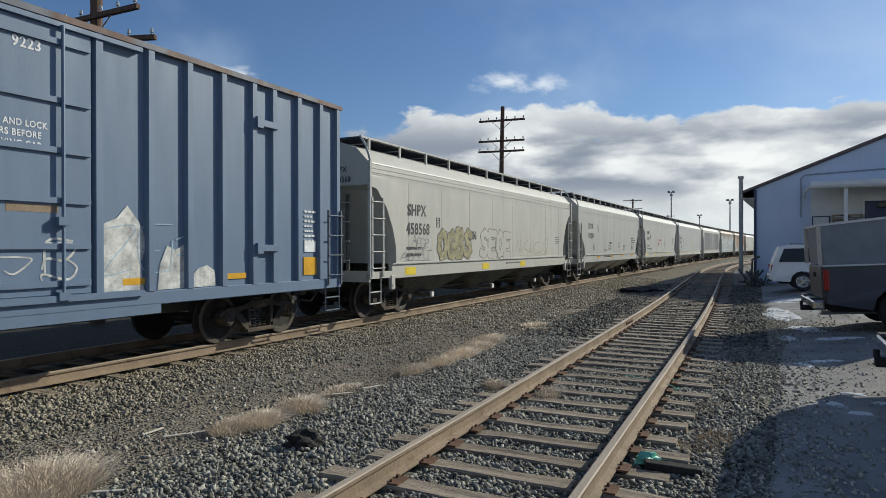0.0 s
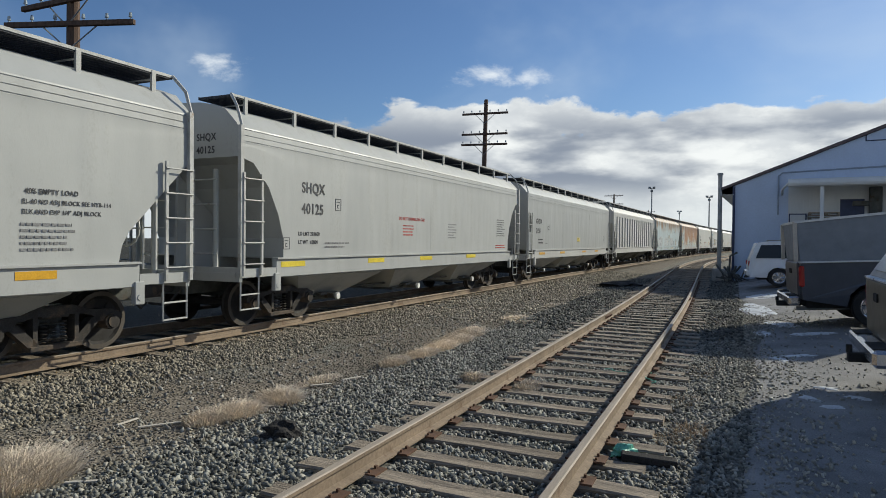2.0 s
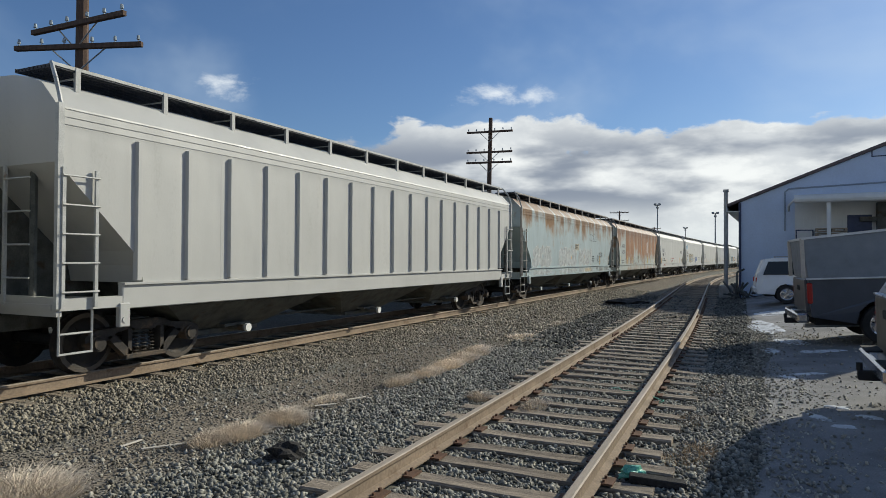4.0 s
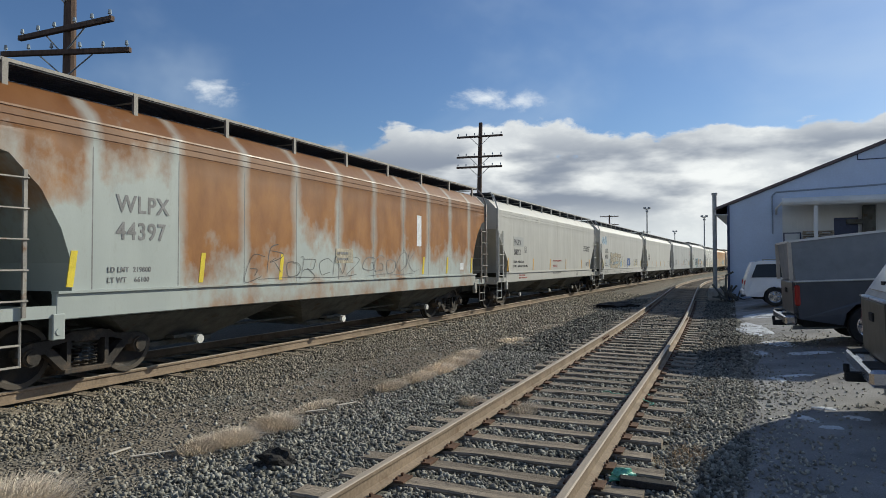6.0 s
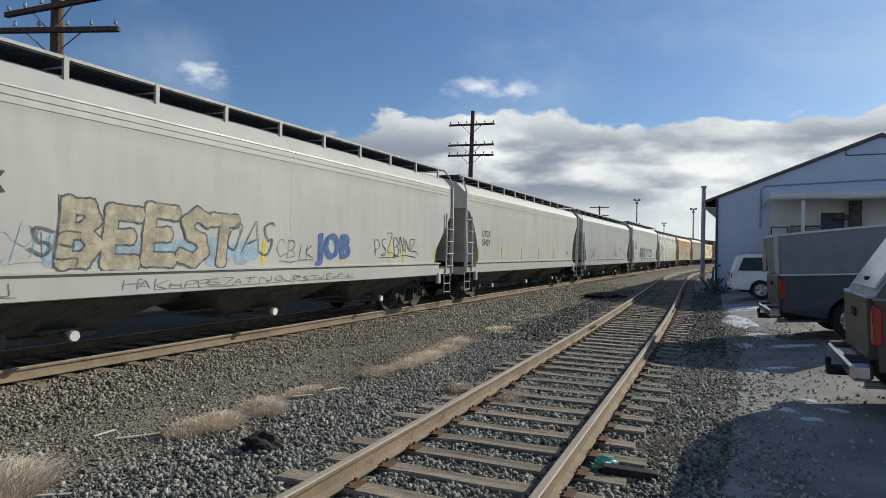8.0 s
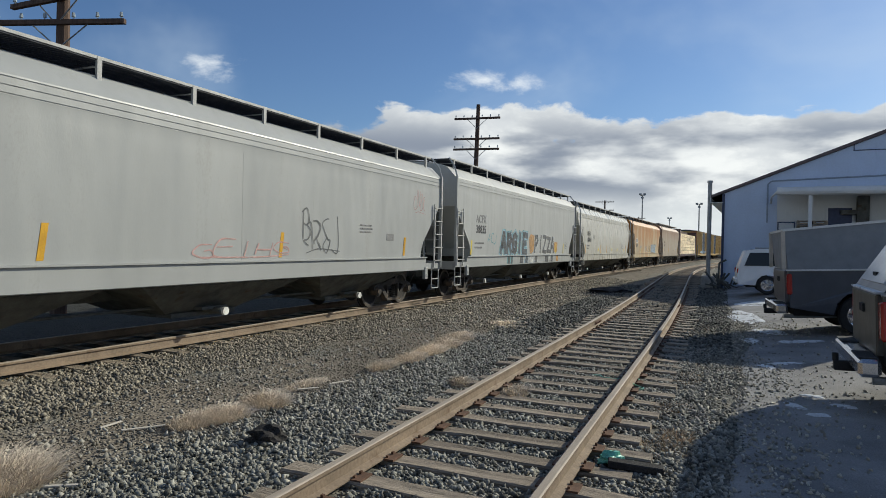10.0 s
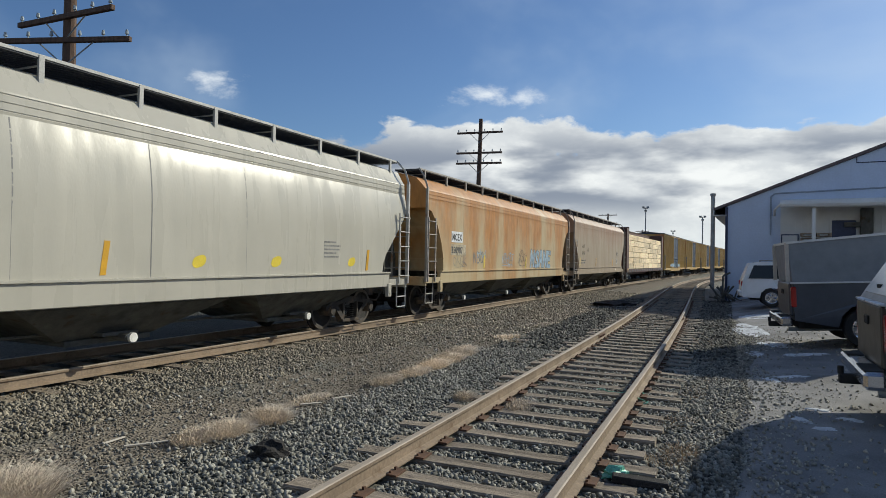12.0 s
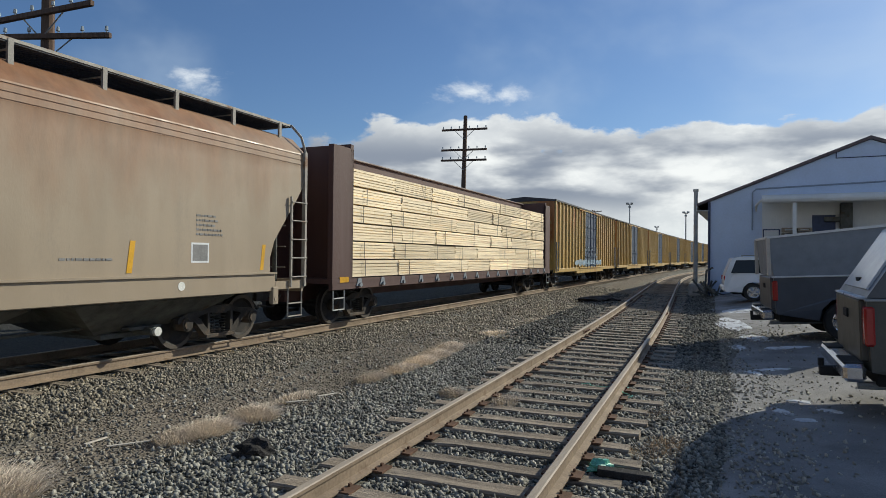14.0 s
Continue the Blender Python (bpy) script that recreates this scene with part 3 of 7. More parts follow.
siding = build_track("siding_track", "rusty siding rails on weathered wooden ties", siding_x, -8.0, 110.0, 1.0)
mainline = build_track("main_track", "main line rails with worn shiny heads", main_x, -30.0, 420.0, 2.0)


# ---- freight cars ----
GAP_ENDS = [11.26, 27.70, 42.66, 57.98, 74.20, 91.40, 108.25, 124.74, 141.12, 157.67, 174.26, 191.39, 207.48, 224.16, 240.43, 255.39, 274.80, 292.72, 310.28, 328.16, 346.30, 364.2, 382.1, 400.0]
HALF = 1.60
WHEEL_R = 0.42
CARS = []
WHEELS = []


def wheelset_mesh():
    bm = bmesh.new()
    for s in (-1, 1):
        prof = ((0.0, 0.70), (0.09, 0.70), (0.10, 0.745), (0.30, 0.765), (0.345, 0.70), (WHEEL_R + 0.03, 0.70), (WHEEL_R + 0.03, 0.725), (WHEEL_R, 0.745), (WHEEL_R - 0.006, 0.83), (WHEEL_R - 0.07, 0.83), (0.31, 0.80), (0.12, 0.80), (0.10, 0.86), (0.0, 0.86))
        seg = 22
        rings = [[bm.verts.new((s * x, r * math.cos(2 * math.pi * i / seg), r * math.sin(2 * math.pi * i / seg))) for i in range(seg)] if r else [bm.verts.new((s * x, 0, 0))] * seg for r, x in prof]
        for a, b in zip(rings, rings[1:]):
            for i in range(seg):
                q = [a[i], a[(i + 1) % seg], b[(i + 1) % seg], b[i]]
                q = list(dict.fromkeys(q))
                f = bm.faces.new(q)
                if a is rings[8]:
                    f.material_index = 1
    rod(bm, (-0.7, 0, 0), (0.7, 0, 0), 0.085, 10)
    # balance marks on the plate, so that turning shows
    box(bm, 0.79, 0.812, 0.17, 0.27, -0.03, 0.03)
    me = finish(bm, "wheelset", M["wheel"])
    me.materials.append(M["tread"])
    return me


def sideframe_bm(s):
    bm = bmesh.new()
    x0, x1 = s * 0.92, s * 1.06
    lo, hi = min(x0, x1), max(x0, x1)
    # top arch with two diagonals to the journal boxes and a spring seat
    prism(bm, ((-0.98, 0.52), (-0.80, 0.60), (-0.45, 0.62), (-0.25, 0.70), (0.25, 0.70), (0.45, 0.62), (0.80, 0.60), (0.98, 0.52), (0.98, 0.44), (0.62, 0.44), (0.50, 0.54), (0.28, 0.58), (-0.28, 0.58), (-0.50, 0.54), (-0.62, 0.44), (-0.98, 0.44)), 0, lo, hi)
    for d in (-1, 1):
        prism(bm, ((d * 0.66, 0.50), (d * 0.50, 0.50), (d * 0.18, 0.17), (d * 0.34, 0.17)), 0, lo, hi)
        box(bm, lo, hi, min(d * 0.25, d * 0.31), max(d * 0.25, d * 0.31), 0.20, 0.60)
    box(bm, lo - 0.02, hi + 0.02, -0.36, 0.36, 0.14, 0.21, 0.01)
    return bm


def spring_bm():
    bm = bmesh.new()
    r = 0.052
    for cy in (-0.13, 0.0, 0.13):
        for i in range(6):
            z = 0.225 + i * 0.05
            seg = 8
            rr = [[bm.verts.new((0.99 + (r if k == 0 else r - 0.02) * math.cos(2 * math.pi * j / seg), cy + (r if k == 0 else r - 0.02) * math.sin(2 * math.pi * j / seg), z + (0.014 if k == 0 else 0.026))) for j in range(seg)] for k in (0, 1)]
            base = [bm.verts.new((0.99 + (r - 0.02) * math.cos(2 * math.pi * j / seg), cy + (r - 0.02) * math.sin(2 * math.pi * j / seg), z)) for j in range(seg)]
            for j in range(seg):
                bm.faces.new((rr[0][j], rr[0][(j + 1) % seg], rr[1][(j + 1) % seg], rr[1][j]))
                bm.faces.new((base[j], base[(j + 1) % seg], rr[0][(j + 1) % seg], rr[0][j]))
    box(bm, 0.94, 1.04, -0.19, 0.19, 0.545, 0.60, 0.01)
    return bm


def add_bogie(car, y):
    bogie = part("bogie", shared("bogie", lambda: finish(made((box, -0.92, 0.92, -0.16, 0.16, 0.45, 0.72), (rod, (-0.3, 0, 0.66), (0.3, 0, 0.66), 0.2, 8)), "bogie", M["under"])), None, car)
    bogie.matrix_basis = pose(0, y, 0)
    for s in (1, -1):
        part("sideframe", shared(("sideframe", s), lambda: finish(sideframe_bm(s), "sideframe", M["truckiron"])), None, bogie)
    part("spring_nest", shared("springs", lambda: finish(spring_bm(), "spring_nest", M["truckiron"])), None, bogie)
    for d in (-0.80, 0.80):
        w = part("wheelset", shared("wheelset", wheelset_mesh), None, bogie)
        w.matrix_basis = pose(0, d, WHEEL_R)
        WHEELS.append((w, d))
        for s in (1,):
            c = part("bearing_cap", shared("cap", lambda: finish(made((rod, (0.88, 0, 0), (1.10, 0, 0), 0.115, 12), (rod, (1.10, 0, 0), (1.125, 0, 0), 0.085, 12), (box, 0.93, 1.05, -0.13, 0.13, 0.03, 0.14)), "bearing_cap", M["truckiron"])), None, bogie)
            c.matrix_basis = pose(0, d, WHEEL_R)
    return bogie


def add_coupler(car, half, d):
    y = d * half
    bm = made((box, -0.07, 0.07, min(y - d * 0.4, y + d * 0.35), max(y - d * 0.4, y + d * 0.35), 0.66, 0.86, 0.01),
              (prism, [(-0.13, y + d * 0.32), (0.15, y + d * 0.32), (0.15, y + d * 0.54), (0.03, y + d * 0.58), (-0.02, y + d * 0.44), (-0.13, y + d * 0.50)], 2, 0.60, 0.88))
    rod(bm, (0.25, y - d * 0.05, 0.75), (0.22, y + d * 0.25, 0.45), 0.022)
    rod(bm, (0.22, y + d * 0.25, 0.45), (0.05, y + d * 0.5, 0.50), 0.022)
    part("coupler", bm, M["truckiron"], car)


def add_ladder(car, s, y_in, y_out, z0, z1, rungs, material, x=None):
    x = (HALF + 0.03) * s if x is None else x
    bm = bmesh.new()
    lo, hi = min(y_in, y_out), max(y_in, y_out)
    for y in (lo, hi):
        box(bm, x - 0.012, x + 0.022, y - 0.022, y + 0.022, z0, z1)
    for i in range(rungs):
        z = z0 + 0.2 + (z1 - z0 - 0.3) * i / max(1, rungs - 1)
        rod(bm, (x + 0.035 * s, lo - 0.03, z), (x + 0.035 * s, hi + 0.03, z), 0.013, 5)
    part("ladder", bm, material, car)


def add_step(car, s, y, material):
    bm = bmesh.new()
    x = s * (HALF - 0.03)
    for d in (-0.22, 0.22):
        rod(bm, (x, y + d, 0.98), (x, y + d, 0.40), 0.016, 5)
    for z in (0.41, 0.66):
        rod(bm, (x, y - 0.23, z), (x, y + 0.23, z), 0.016, 5)
    part("step", bm, material, car)


def hopper_section(z, bulge):
    """Half width of the side at a height above the rail."""
    return HALF - 0.014 + (bulge if z < 3.19 else -0.004)


ROOF = ((HALF - 0.014, 3.235), (HALF - 0.026, 3.240), (HALF - 0.026, 3.254), (HALF - 0.016, 3.2545), (HALF - 0.019, 3.332), (HALF - 0.030, 3.335), (HALF - 0.030, 3.349), (HALF - 0.020, 3.3495), (HALF - 0.023, 3.427), (HALF - 0.034, 3.435), (HALF - 0.034, 3.449), (HALF - 0.024, 3.4495), (HALF - 0.032, 3.475), (HALF - 0.085, 3.545), (1.27, 3.79), (1.0, 3.885), (0.70, 3.94), (0.0, 3.98))
CUT = {"small": ((0.0, 2.30), (0.05, 1.62), (0.09, 1.40), (0.13, 1.30), (0.16, 1.28), (0.18, 1.26)),
       "round": ((0.0, 2.98), (0.34, 2.90), (0.72, 2.52), (0.98, 2.05), (1.12, 1.62), (1.08, 1.26)),
       "sweep": ((0.0, 3.05), (0.30, 2.64), (0.66, 2.22), (0.95, 1.86), (1.07, 1.55), (1.02, 1.26)),
       "slant": ((0.0, 2.78), (0.28, 2.50), (0.70, 2.08), (1.08, 1.70), (1.20, 1.50), (1.20, 1.26))}


def seam_outline(lean):
    """Section of the narrow weld bead that follows the side's curve."""
    zs = [1.28, 2.2] + [2.2 + 0.1 * k for k in range(1, 11)] if lean else [1.28, 3.2]
    return [(HALF - 0.0182 - lean * max(0.0, z - 2.2) ** 2, z) for z in zs] + [(HALF - 0.04 - lean * max(0.0, z - 2.2) ** 2, z) for z in reversed(zs)]


def hopper_body(half, cut, material, panels, lean=0.0, up=0.0):
    bm = bmesh.new()
    prof = CUT[cut]
    inner = half - prof[-1][0] - 0.06
    n = max(12, int(inner * 2 / 0.28))
    ys = [-half + u for u, z in prof[:-1]] + [-half + prof[-1][0] + 0.05]
    zb = [z for u, z in prof[:-1]] + [1.26]
    for i in range(1, n):
        ys.append(-inner + 2 * inner * i / n)
        zb.append(1.26)
    ys += [half - prof[-1][0] - 0.05] + [half - u for u, z in reversed(prof[:-1])]
    zb += [1.26] + [z for u, z in reversed(prof[:-1])]
    cols = []
    for y, b in zip(ys, zb):
        ph = ((y + half) / (2 * half) * panels) % 1.0
        bul = 0.009 * math.sin(ph * math.pi) ** 0.7 - 0.006
        col = []
        for k in range(13):
            z = b + (3.2 + up - b) * k / 12
            col.append((hopper_section(z - up, bul if abs(y) < half - 0.2 else 0.0) - lean * max(0.0, z - up - 2.2) ** 2, z))
        col += [(x - lean if x > 1.3 else x, z + up) for x, z in ROOF]
        full = [bm.verts.new((x, y, z)) for x, z in col] + [bm.verts.new((-x, y, z)) for x, z in reversed(col[:-1])]
        cols.append(full)
    for a, b in zip(cols, cols[1:]):
        for i in range(len(a) - 1):
            bm.faces.new((a[i], a[i + 1], b[i + 1], b[i]))
        bm.faces.new((a[-1], a[0], b[0], b[-1]))
    bm.faces.new(cols[0])
    bm.faces.new(cols[-1][::-1])
    me = finish(bm, "body", material, smooth=True)
    me.set_sharp_from_angle(angle=math.radians(14))
    return me


def add_walkway(car, half, posts, post_mat, up=0.0):
    z0, z1 = 3.74 + up, 4.06 + up
    board = bmesh.new()
    # cross bars of the grating
    for s in (-1, 1):
        lo, hi = sorted((s * 0.56, s * 1.28))
        for x in (lo, hi):
            box(board, x - 0.012, x + 0.012, -half + 0.1, half - 0.1, z1 - 0.05, z1)
        k = int(2 * half / 0.06)
        for i in range(k):
            y = -half + 0.12 + i * (2 * half - 0.24) / (k - 1)
            box(board, lo, hi, y - 0.008, y + 0.008, z1 - 0.05, z1 - 0.004)
        for i in range(9):
            x = lo + (hi - lo) * (i + 0.5) / 9
            box(board, x - 0.006, x + 0.006, -half + 0.1, half - 0.1, z1 - 0.04, z1 - 0.008)
    walk_ = part("running_board", board, M["grating"], car, "galvanised grating walkway on the roof")
    edge = made((box, 1.28, 1.305, -half + 0.1, half - 0.1, z1 - 0.03, z1 + 0.012))
    part("edge_rail", edge, post_mat, walk_)
    pm = shared(("post", post_mat.name, up), lambda: finish(made((box, 1.268, 1.312, -0.035, 0.035, -0.06, z1 - z0 + 0.06), (box, 0.56, 1.30, -0.012, 0.012, 0.250, 0.268)), "post", post_mat))
    for i in range(posts):
        p = part("post", pm, None, walk_)
        p.matrix_basis = pose(0, -half + 0.45 + (2 * half - 0.9) * i / (posts - 1), z0 - 0.06)
    # roof hatch trough cover in the middle
    part("hatch_cover", made((box, -0.27, 0.27, -half + 0.8, half - 0.8, 3.97 + up, 4.09 + up, 0.02)), M["grating"], car)


def hopper_bays(car, half, bays, deep, material):
    inner = half - 1.5
    for i in range(bays):
        cy = -inner + 2 * inner * (i + 0.5) / bays
        w = inner / bays
        bm = bmesh.new()
        top = [(-1.42, cy - w * 0.98, 1.24), (1.42, cy - w * 0.98, 1.24), (1.42, cy + w * 0.98, 1.24), (-1.42, cy + w * 0.98, 1.24)]
        mid = [(-1.40, cy - w * 0.84, 0.88), (1.40, cy - w * 0.84, 0.88), (1.40, cy + w * 0.84, 0.88), (-1.40, cy + w * 0.84, 0.88)]
        bot = [(-0.70, cy - w * 0.36, deep), (0.70, cy - w * 0.36, deep), (0.70, cy + w * 0.36, deep), (-0.70, cy + w * 0.36, deep)]
        r = [[bm.verts.new(p) for p in ring] for ring in (top, mid, bot)]
        for a, b in zip(r, r[1:]):
            for k in range(4):
                bm.faces.new((a[k], a[(k + 1) % 4], b[(k + 1) % 4], b[k]))
        bm.faces.new(r[0][::-1])
        bm.faces.new(r[2])
        bay = part("hopper_bay", bm, material, car)
        gate = made((box, -0.62, 0.78, cy - w * 0.34, cy + w * 0.34, deep - 0.06, deep + 0.02, 0.01), (rod, (0.5, cy, deep + 0.03), (1.16, cy, deep + 0.03), 0.06, 8), (box, 0.7, 1.0, cy - 0.3, cy + 0.3, deep + 0.06, deep + 0.11))
        part("outlet_gate", gate, M["under"], bay)
        part("outlet_cap", made((rod, (1.15, cy + 0.05, deep + 0.03), (1.21, cy + 0.05, deep + 0.03), 0.072, 14)), M["capwhite"], bay, "round white outlet cap")


def add_brake_wheel(car, half):
    y = half - 0.45
    bm = bmesh.new()
    seg = 16
    for i in range(seg):
        a, b = 2 * math.pi * i / seg, 2 * math.pi * (i + 1) / seg
        rod(bm, (0.75 + 0.27 * math.cos(a), y, 1.75 + 0.27 * math.sin(a)), (0.75 + 0.27 * math.cos(b), y, 1.75 + 0.27 * math.sin(b)), 0.016, 5)
    for i in range(4):
        a = math.pi * i / 2
        rod(bm, (0.75, y, 1.75), (0.75 + 0.27 * math.cos(a), y, 1.75 + 0.27 * math.sin(a)), 0.012, 5)
    rod(bm, (0.75, y, 1.75), (0.75, y - 0.25, 1.75), 0.03, 6)
    part("brake_wheel", bm, M["ladder"], car)


def text(car, words, size, y, z, material="black", squash=0.9, x=None):
    on_side("lettering", text_mesh(words, size), M[material], car, (HALF - 0.0085) if x is None else x, y, z, squash)


def small_print(car, y, z, lines, width, gap=0.075, material="fadedblack", x=None):
    bm = bmesh.new()
    rnd = random.Random(int(y * 100) + lines)
    x = HALF - 0.011 if x is None else x
    for i in range(lines):
        u, end = y, y + width * rnd.uniform(0.65, 1.0)
        while u < end:
            w = rnd.uniform(0.03, 0.10)
            box(bm, x - 0.008, x + 0.003, u, min(u + w, end), z - i * gap, z - i * gap + gap * 0.42)
            u += w + 0.02
    part("fine_print", bm, M[material], car)["kind"] = "stuff"


def patch(car, y0, y1, z0, z1, material, name="stripe", x=None):
    x = HALF - 0.012 if x is None else x
    part(name, made((box, x - 0.012, x + 0.004, y0, y1, z0, z1)), M[material], car)


def framed(car, y, z, s, material="black"):
    bm = bmesh.new()
    x = HALF - 0.0085
    for a in ((y, y + s, z, z + 0.012), (y, y + s, z + s * 1.15, z + s * 1.15 + 0.012), (y, y + 0.012, z, z + s * 1.15), (y + s - 0.012, y + s, z, z + s * 1.15), (y + s * 0.35, y + s * 0.65, z + s * 0.25, z + s * 0.32), (y + s * 0.35, y + s * 0.42, z + s * 0.25, z + s * 0.6), (y + s * 0.35, y + s * 0.65, z + s * 0.55, z + s * 0.62), (y + s * 0.2, y + s * 0.8, z + s * 0.85, z + s * 0.92)):
        box(bm, x - 0.008, x, a[0], a[1], a[2], a[3])
    part("stencil_frame", bm, M[material], car)


def blob_strip(bm, pts, width, x):
    """A flat ribbon of varying width along 2D points on the car side."""
    n = len(pts)
    rows = []
    for i, (y, z) in enumerate(pts):
        a, b = pts[max(0, i - 1)], pts[min(n - 1, i + 1)]
        d = Vector((b[0] - a[0], b[1] - a[1]))
        d = d.normalized() if d.length else Vector((1, 0))
        w = width * (0.5 + 0.5 * math.sin(math.pi * (i + 0.5) / n) ** 0.5)
        rows.append((bm.verts.new((x, y - d.y * w, z + d.x * w)), bm.verts.new((x, y + d.y * w, z - d.x * w))))
    for (a, b), (c, d) in zip(rows, rows[1:]):
        bm.faces.new((a, b, d, c))


GLYPHS = (((((0, 0), (0.38, 1), (0.5, 1), (0.85, 0)), ((0.2, 0.38), (0.7, 0.38)))), ((((0.1, 0), (0.1, 1)), ((0.1, 0.95), (0.6, 0.98), (0.8, 0.75), (0.55, 0.5), (0.15, 0.48)), ((0.4, 0.48), (0.85, 0)))),
          ((((0.85, 0.8), (0.6, 1), (0.25, 0.9), (0.08, 0.5), (0.25, 0.1), (0.6, 0), (0.85, 0.2)),)), ((((0.1, 0), (0.1, 1)), ((0.8, 0), (0.8, 1)), ((0.1, 0.5), (0.8, 0.55)))), ((((0.4, 0), (0.45, 1)),)),
          ((((0.85, 0.97), (0.1, 1), (0.1, 0.02), (0.85, 0)), ((0.1, 0.5), (0.65, 0.52)))), ((((0.05, 1), (0.8, 0.97), (0.1, 0.03), (0.9, 0)),)), ((((0.1, 0), (0.1, 1), (0.75, 0.05), (0.78, 1)),)), ((((0.15, 0), (0.15, 1)), ((0.15, 0.95), (0.6, 0.98), (0.8, 0.75), (0.55, 0.48), (0.2, 0.46)))),
          (((0.85, 0.85), (0.55, 1), (0.2, 0.85), (0.08, 0.45), (0.25, 0.08), (0.6, 0), (0.85, 0.15), (0.85, 0.48), (0.55, 0.48)),), (((0.85, 0.88), (0.5, 1), (0.18, 0.82), (0.35, 0.56), (0.7, 0.44), (0.82, 0.2), (0.5, 0), (0.08, 0.1)),),
          (((0.12, 0), (0.12, 1)), ((0.12, 0.97), (0.6, 0.97), (0.74, 0.75), (0.5, 0.54), (0.15, 0.52)), ((0.5, 0.54), (0.85, 0.3), (0.6, 0.03), (0.12, 0.02))), (((0.05, 0.98), (0.9, 0.98)), ((0.48, 0.95), (0.45, 0))),
          (((0.12, 0), (0.12, 1)), ((0.8, 1), (0.2, 0.5), (0.85, 0))), (((0.45, 1), (0.15, 0.8), (0.1, 0.35), (0.35, 0.02), (0.7, 0.1), (0.85, 0.55), (0.7, 0.9), (0.45, 1)),), (((0.75, 1), (0.75, 0.25), (0.5, 0), (0.15, 0.15)),))


def smooth_line(ctrl, steps=6):
    pts = []
    m = len(ctrl)
    for q in range(m - 1):
        p0, p1, p2, p3 = ctrl[max(0, q - 1)], ctrl[q], ctrl[q + 1], ctrl[min(m - 1, q + 2)]
        for i in range(steps):
            t = i / steps
            pts.append(tuple(0.5 * (2 * p1[d] + (p2[d] - p0[d]) * t + (2 * p0[d] - 5 * p1[d] + 4 * p2[d] - p3[d]) * t * t + (3 * p1[d] - p0[d] - 3 * p2[d] + p3[d]) * t ** 3) for d in (0, 1)))
    return pts + [ctrl[-1]]


def scribble(car, y, z, wide, high, material, seed, loops=5, width=0.02, name="graffiti", x=None):
    """A quick hand-written tag: slanted letter-like strokes with swinging ends."""
    rnd = random.Random(seed)
    bm = bmesh.new()
    x = (HALF - 0.008 if x is None else x) + 0.0005 * (seed % 7)
    slant = rnd.uniform(-0.1, 0.35)
    for k in range(loops):
        cy, cw = y + wide * k / loops, wide / loops * rnd.uniform(0.85, 1.25)
        base, ch = z + high * rnd.uniform(0.0, 0.25), high * rnd.uniform(0.5, 0.8)
        for stroke in rnd.choice(GLYPHS):
            ctrl = [(cy + cw * (u + rnd.uniform(-0.09, 0.09)) + slant * ch * v, base + ch * (v + rnd.uniform(-0.10, 0.10))) for u, v in stroke]
            if rnd.random() < 0.45:
                ctrl.append((ctrl[-1][0] + cw * rnd.uniform(-0.3, 0.6), ctrl[-1][1] + ch * rnd.uniform(-0.35, 0.25)))
            blob_strip(bm, smooth_line(ctrl), width * rnd.uniform(0.55, 1.0), x + 0.0002 * k)
    if loops > 3:
        blob_strip(bm, smooth_line([(y + wide * u, z + high * (0.05 + rnd.uniform(-0.06, 0.06))) for u in (0.1, 0.4, 0.7, 1.0)]), width * 0.6, x - 0.0002)
    part(name, bm, M[material], car)["kind"] = "stuff"


def bubble(car, y, z, wide, high, material, seed, count=4, name="graffiti", x=None):
    """A row of filled rounded letter-like blots."""
    rnd = random.Random(seed)
    bm = bmesh.new()
    x = (HALF - 0.010 if x is None else x) + 0.0003 * (seed % 5)
    for k in range(count):
        cy = y + wide * (k + 0.5) / count
        w, h = wide / count * 0.56, high * 0.5 * rnd.uniform(0.85, 1.08)
        lobes, ph = rnd.choice((2, 3, 4)), rnd.uniform(0, 6)
        ring = []
        for i in range(24):
            a = 2 * math.pi * i / 24
            c, s = math.cos(a), math.sin(a)
            r = 1 / max(abs(c) ** 2.4 + abs(s) ** 2.4, 1e-4) ** (1 / 2.4) * (0.95 + 0.12 * math.sin(lobes * a + ph))
            ring.append(bm.verts.new((x + 0.0004 * k, cy + w * r * c + 0.12 * h * r * s, z + high / 2 + h * r * s * 0.92)))
        bm.faces.new(ring)
    part(name, bm, M[material], car)["kind"] = "stuff"


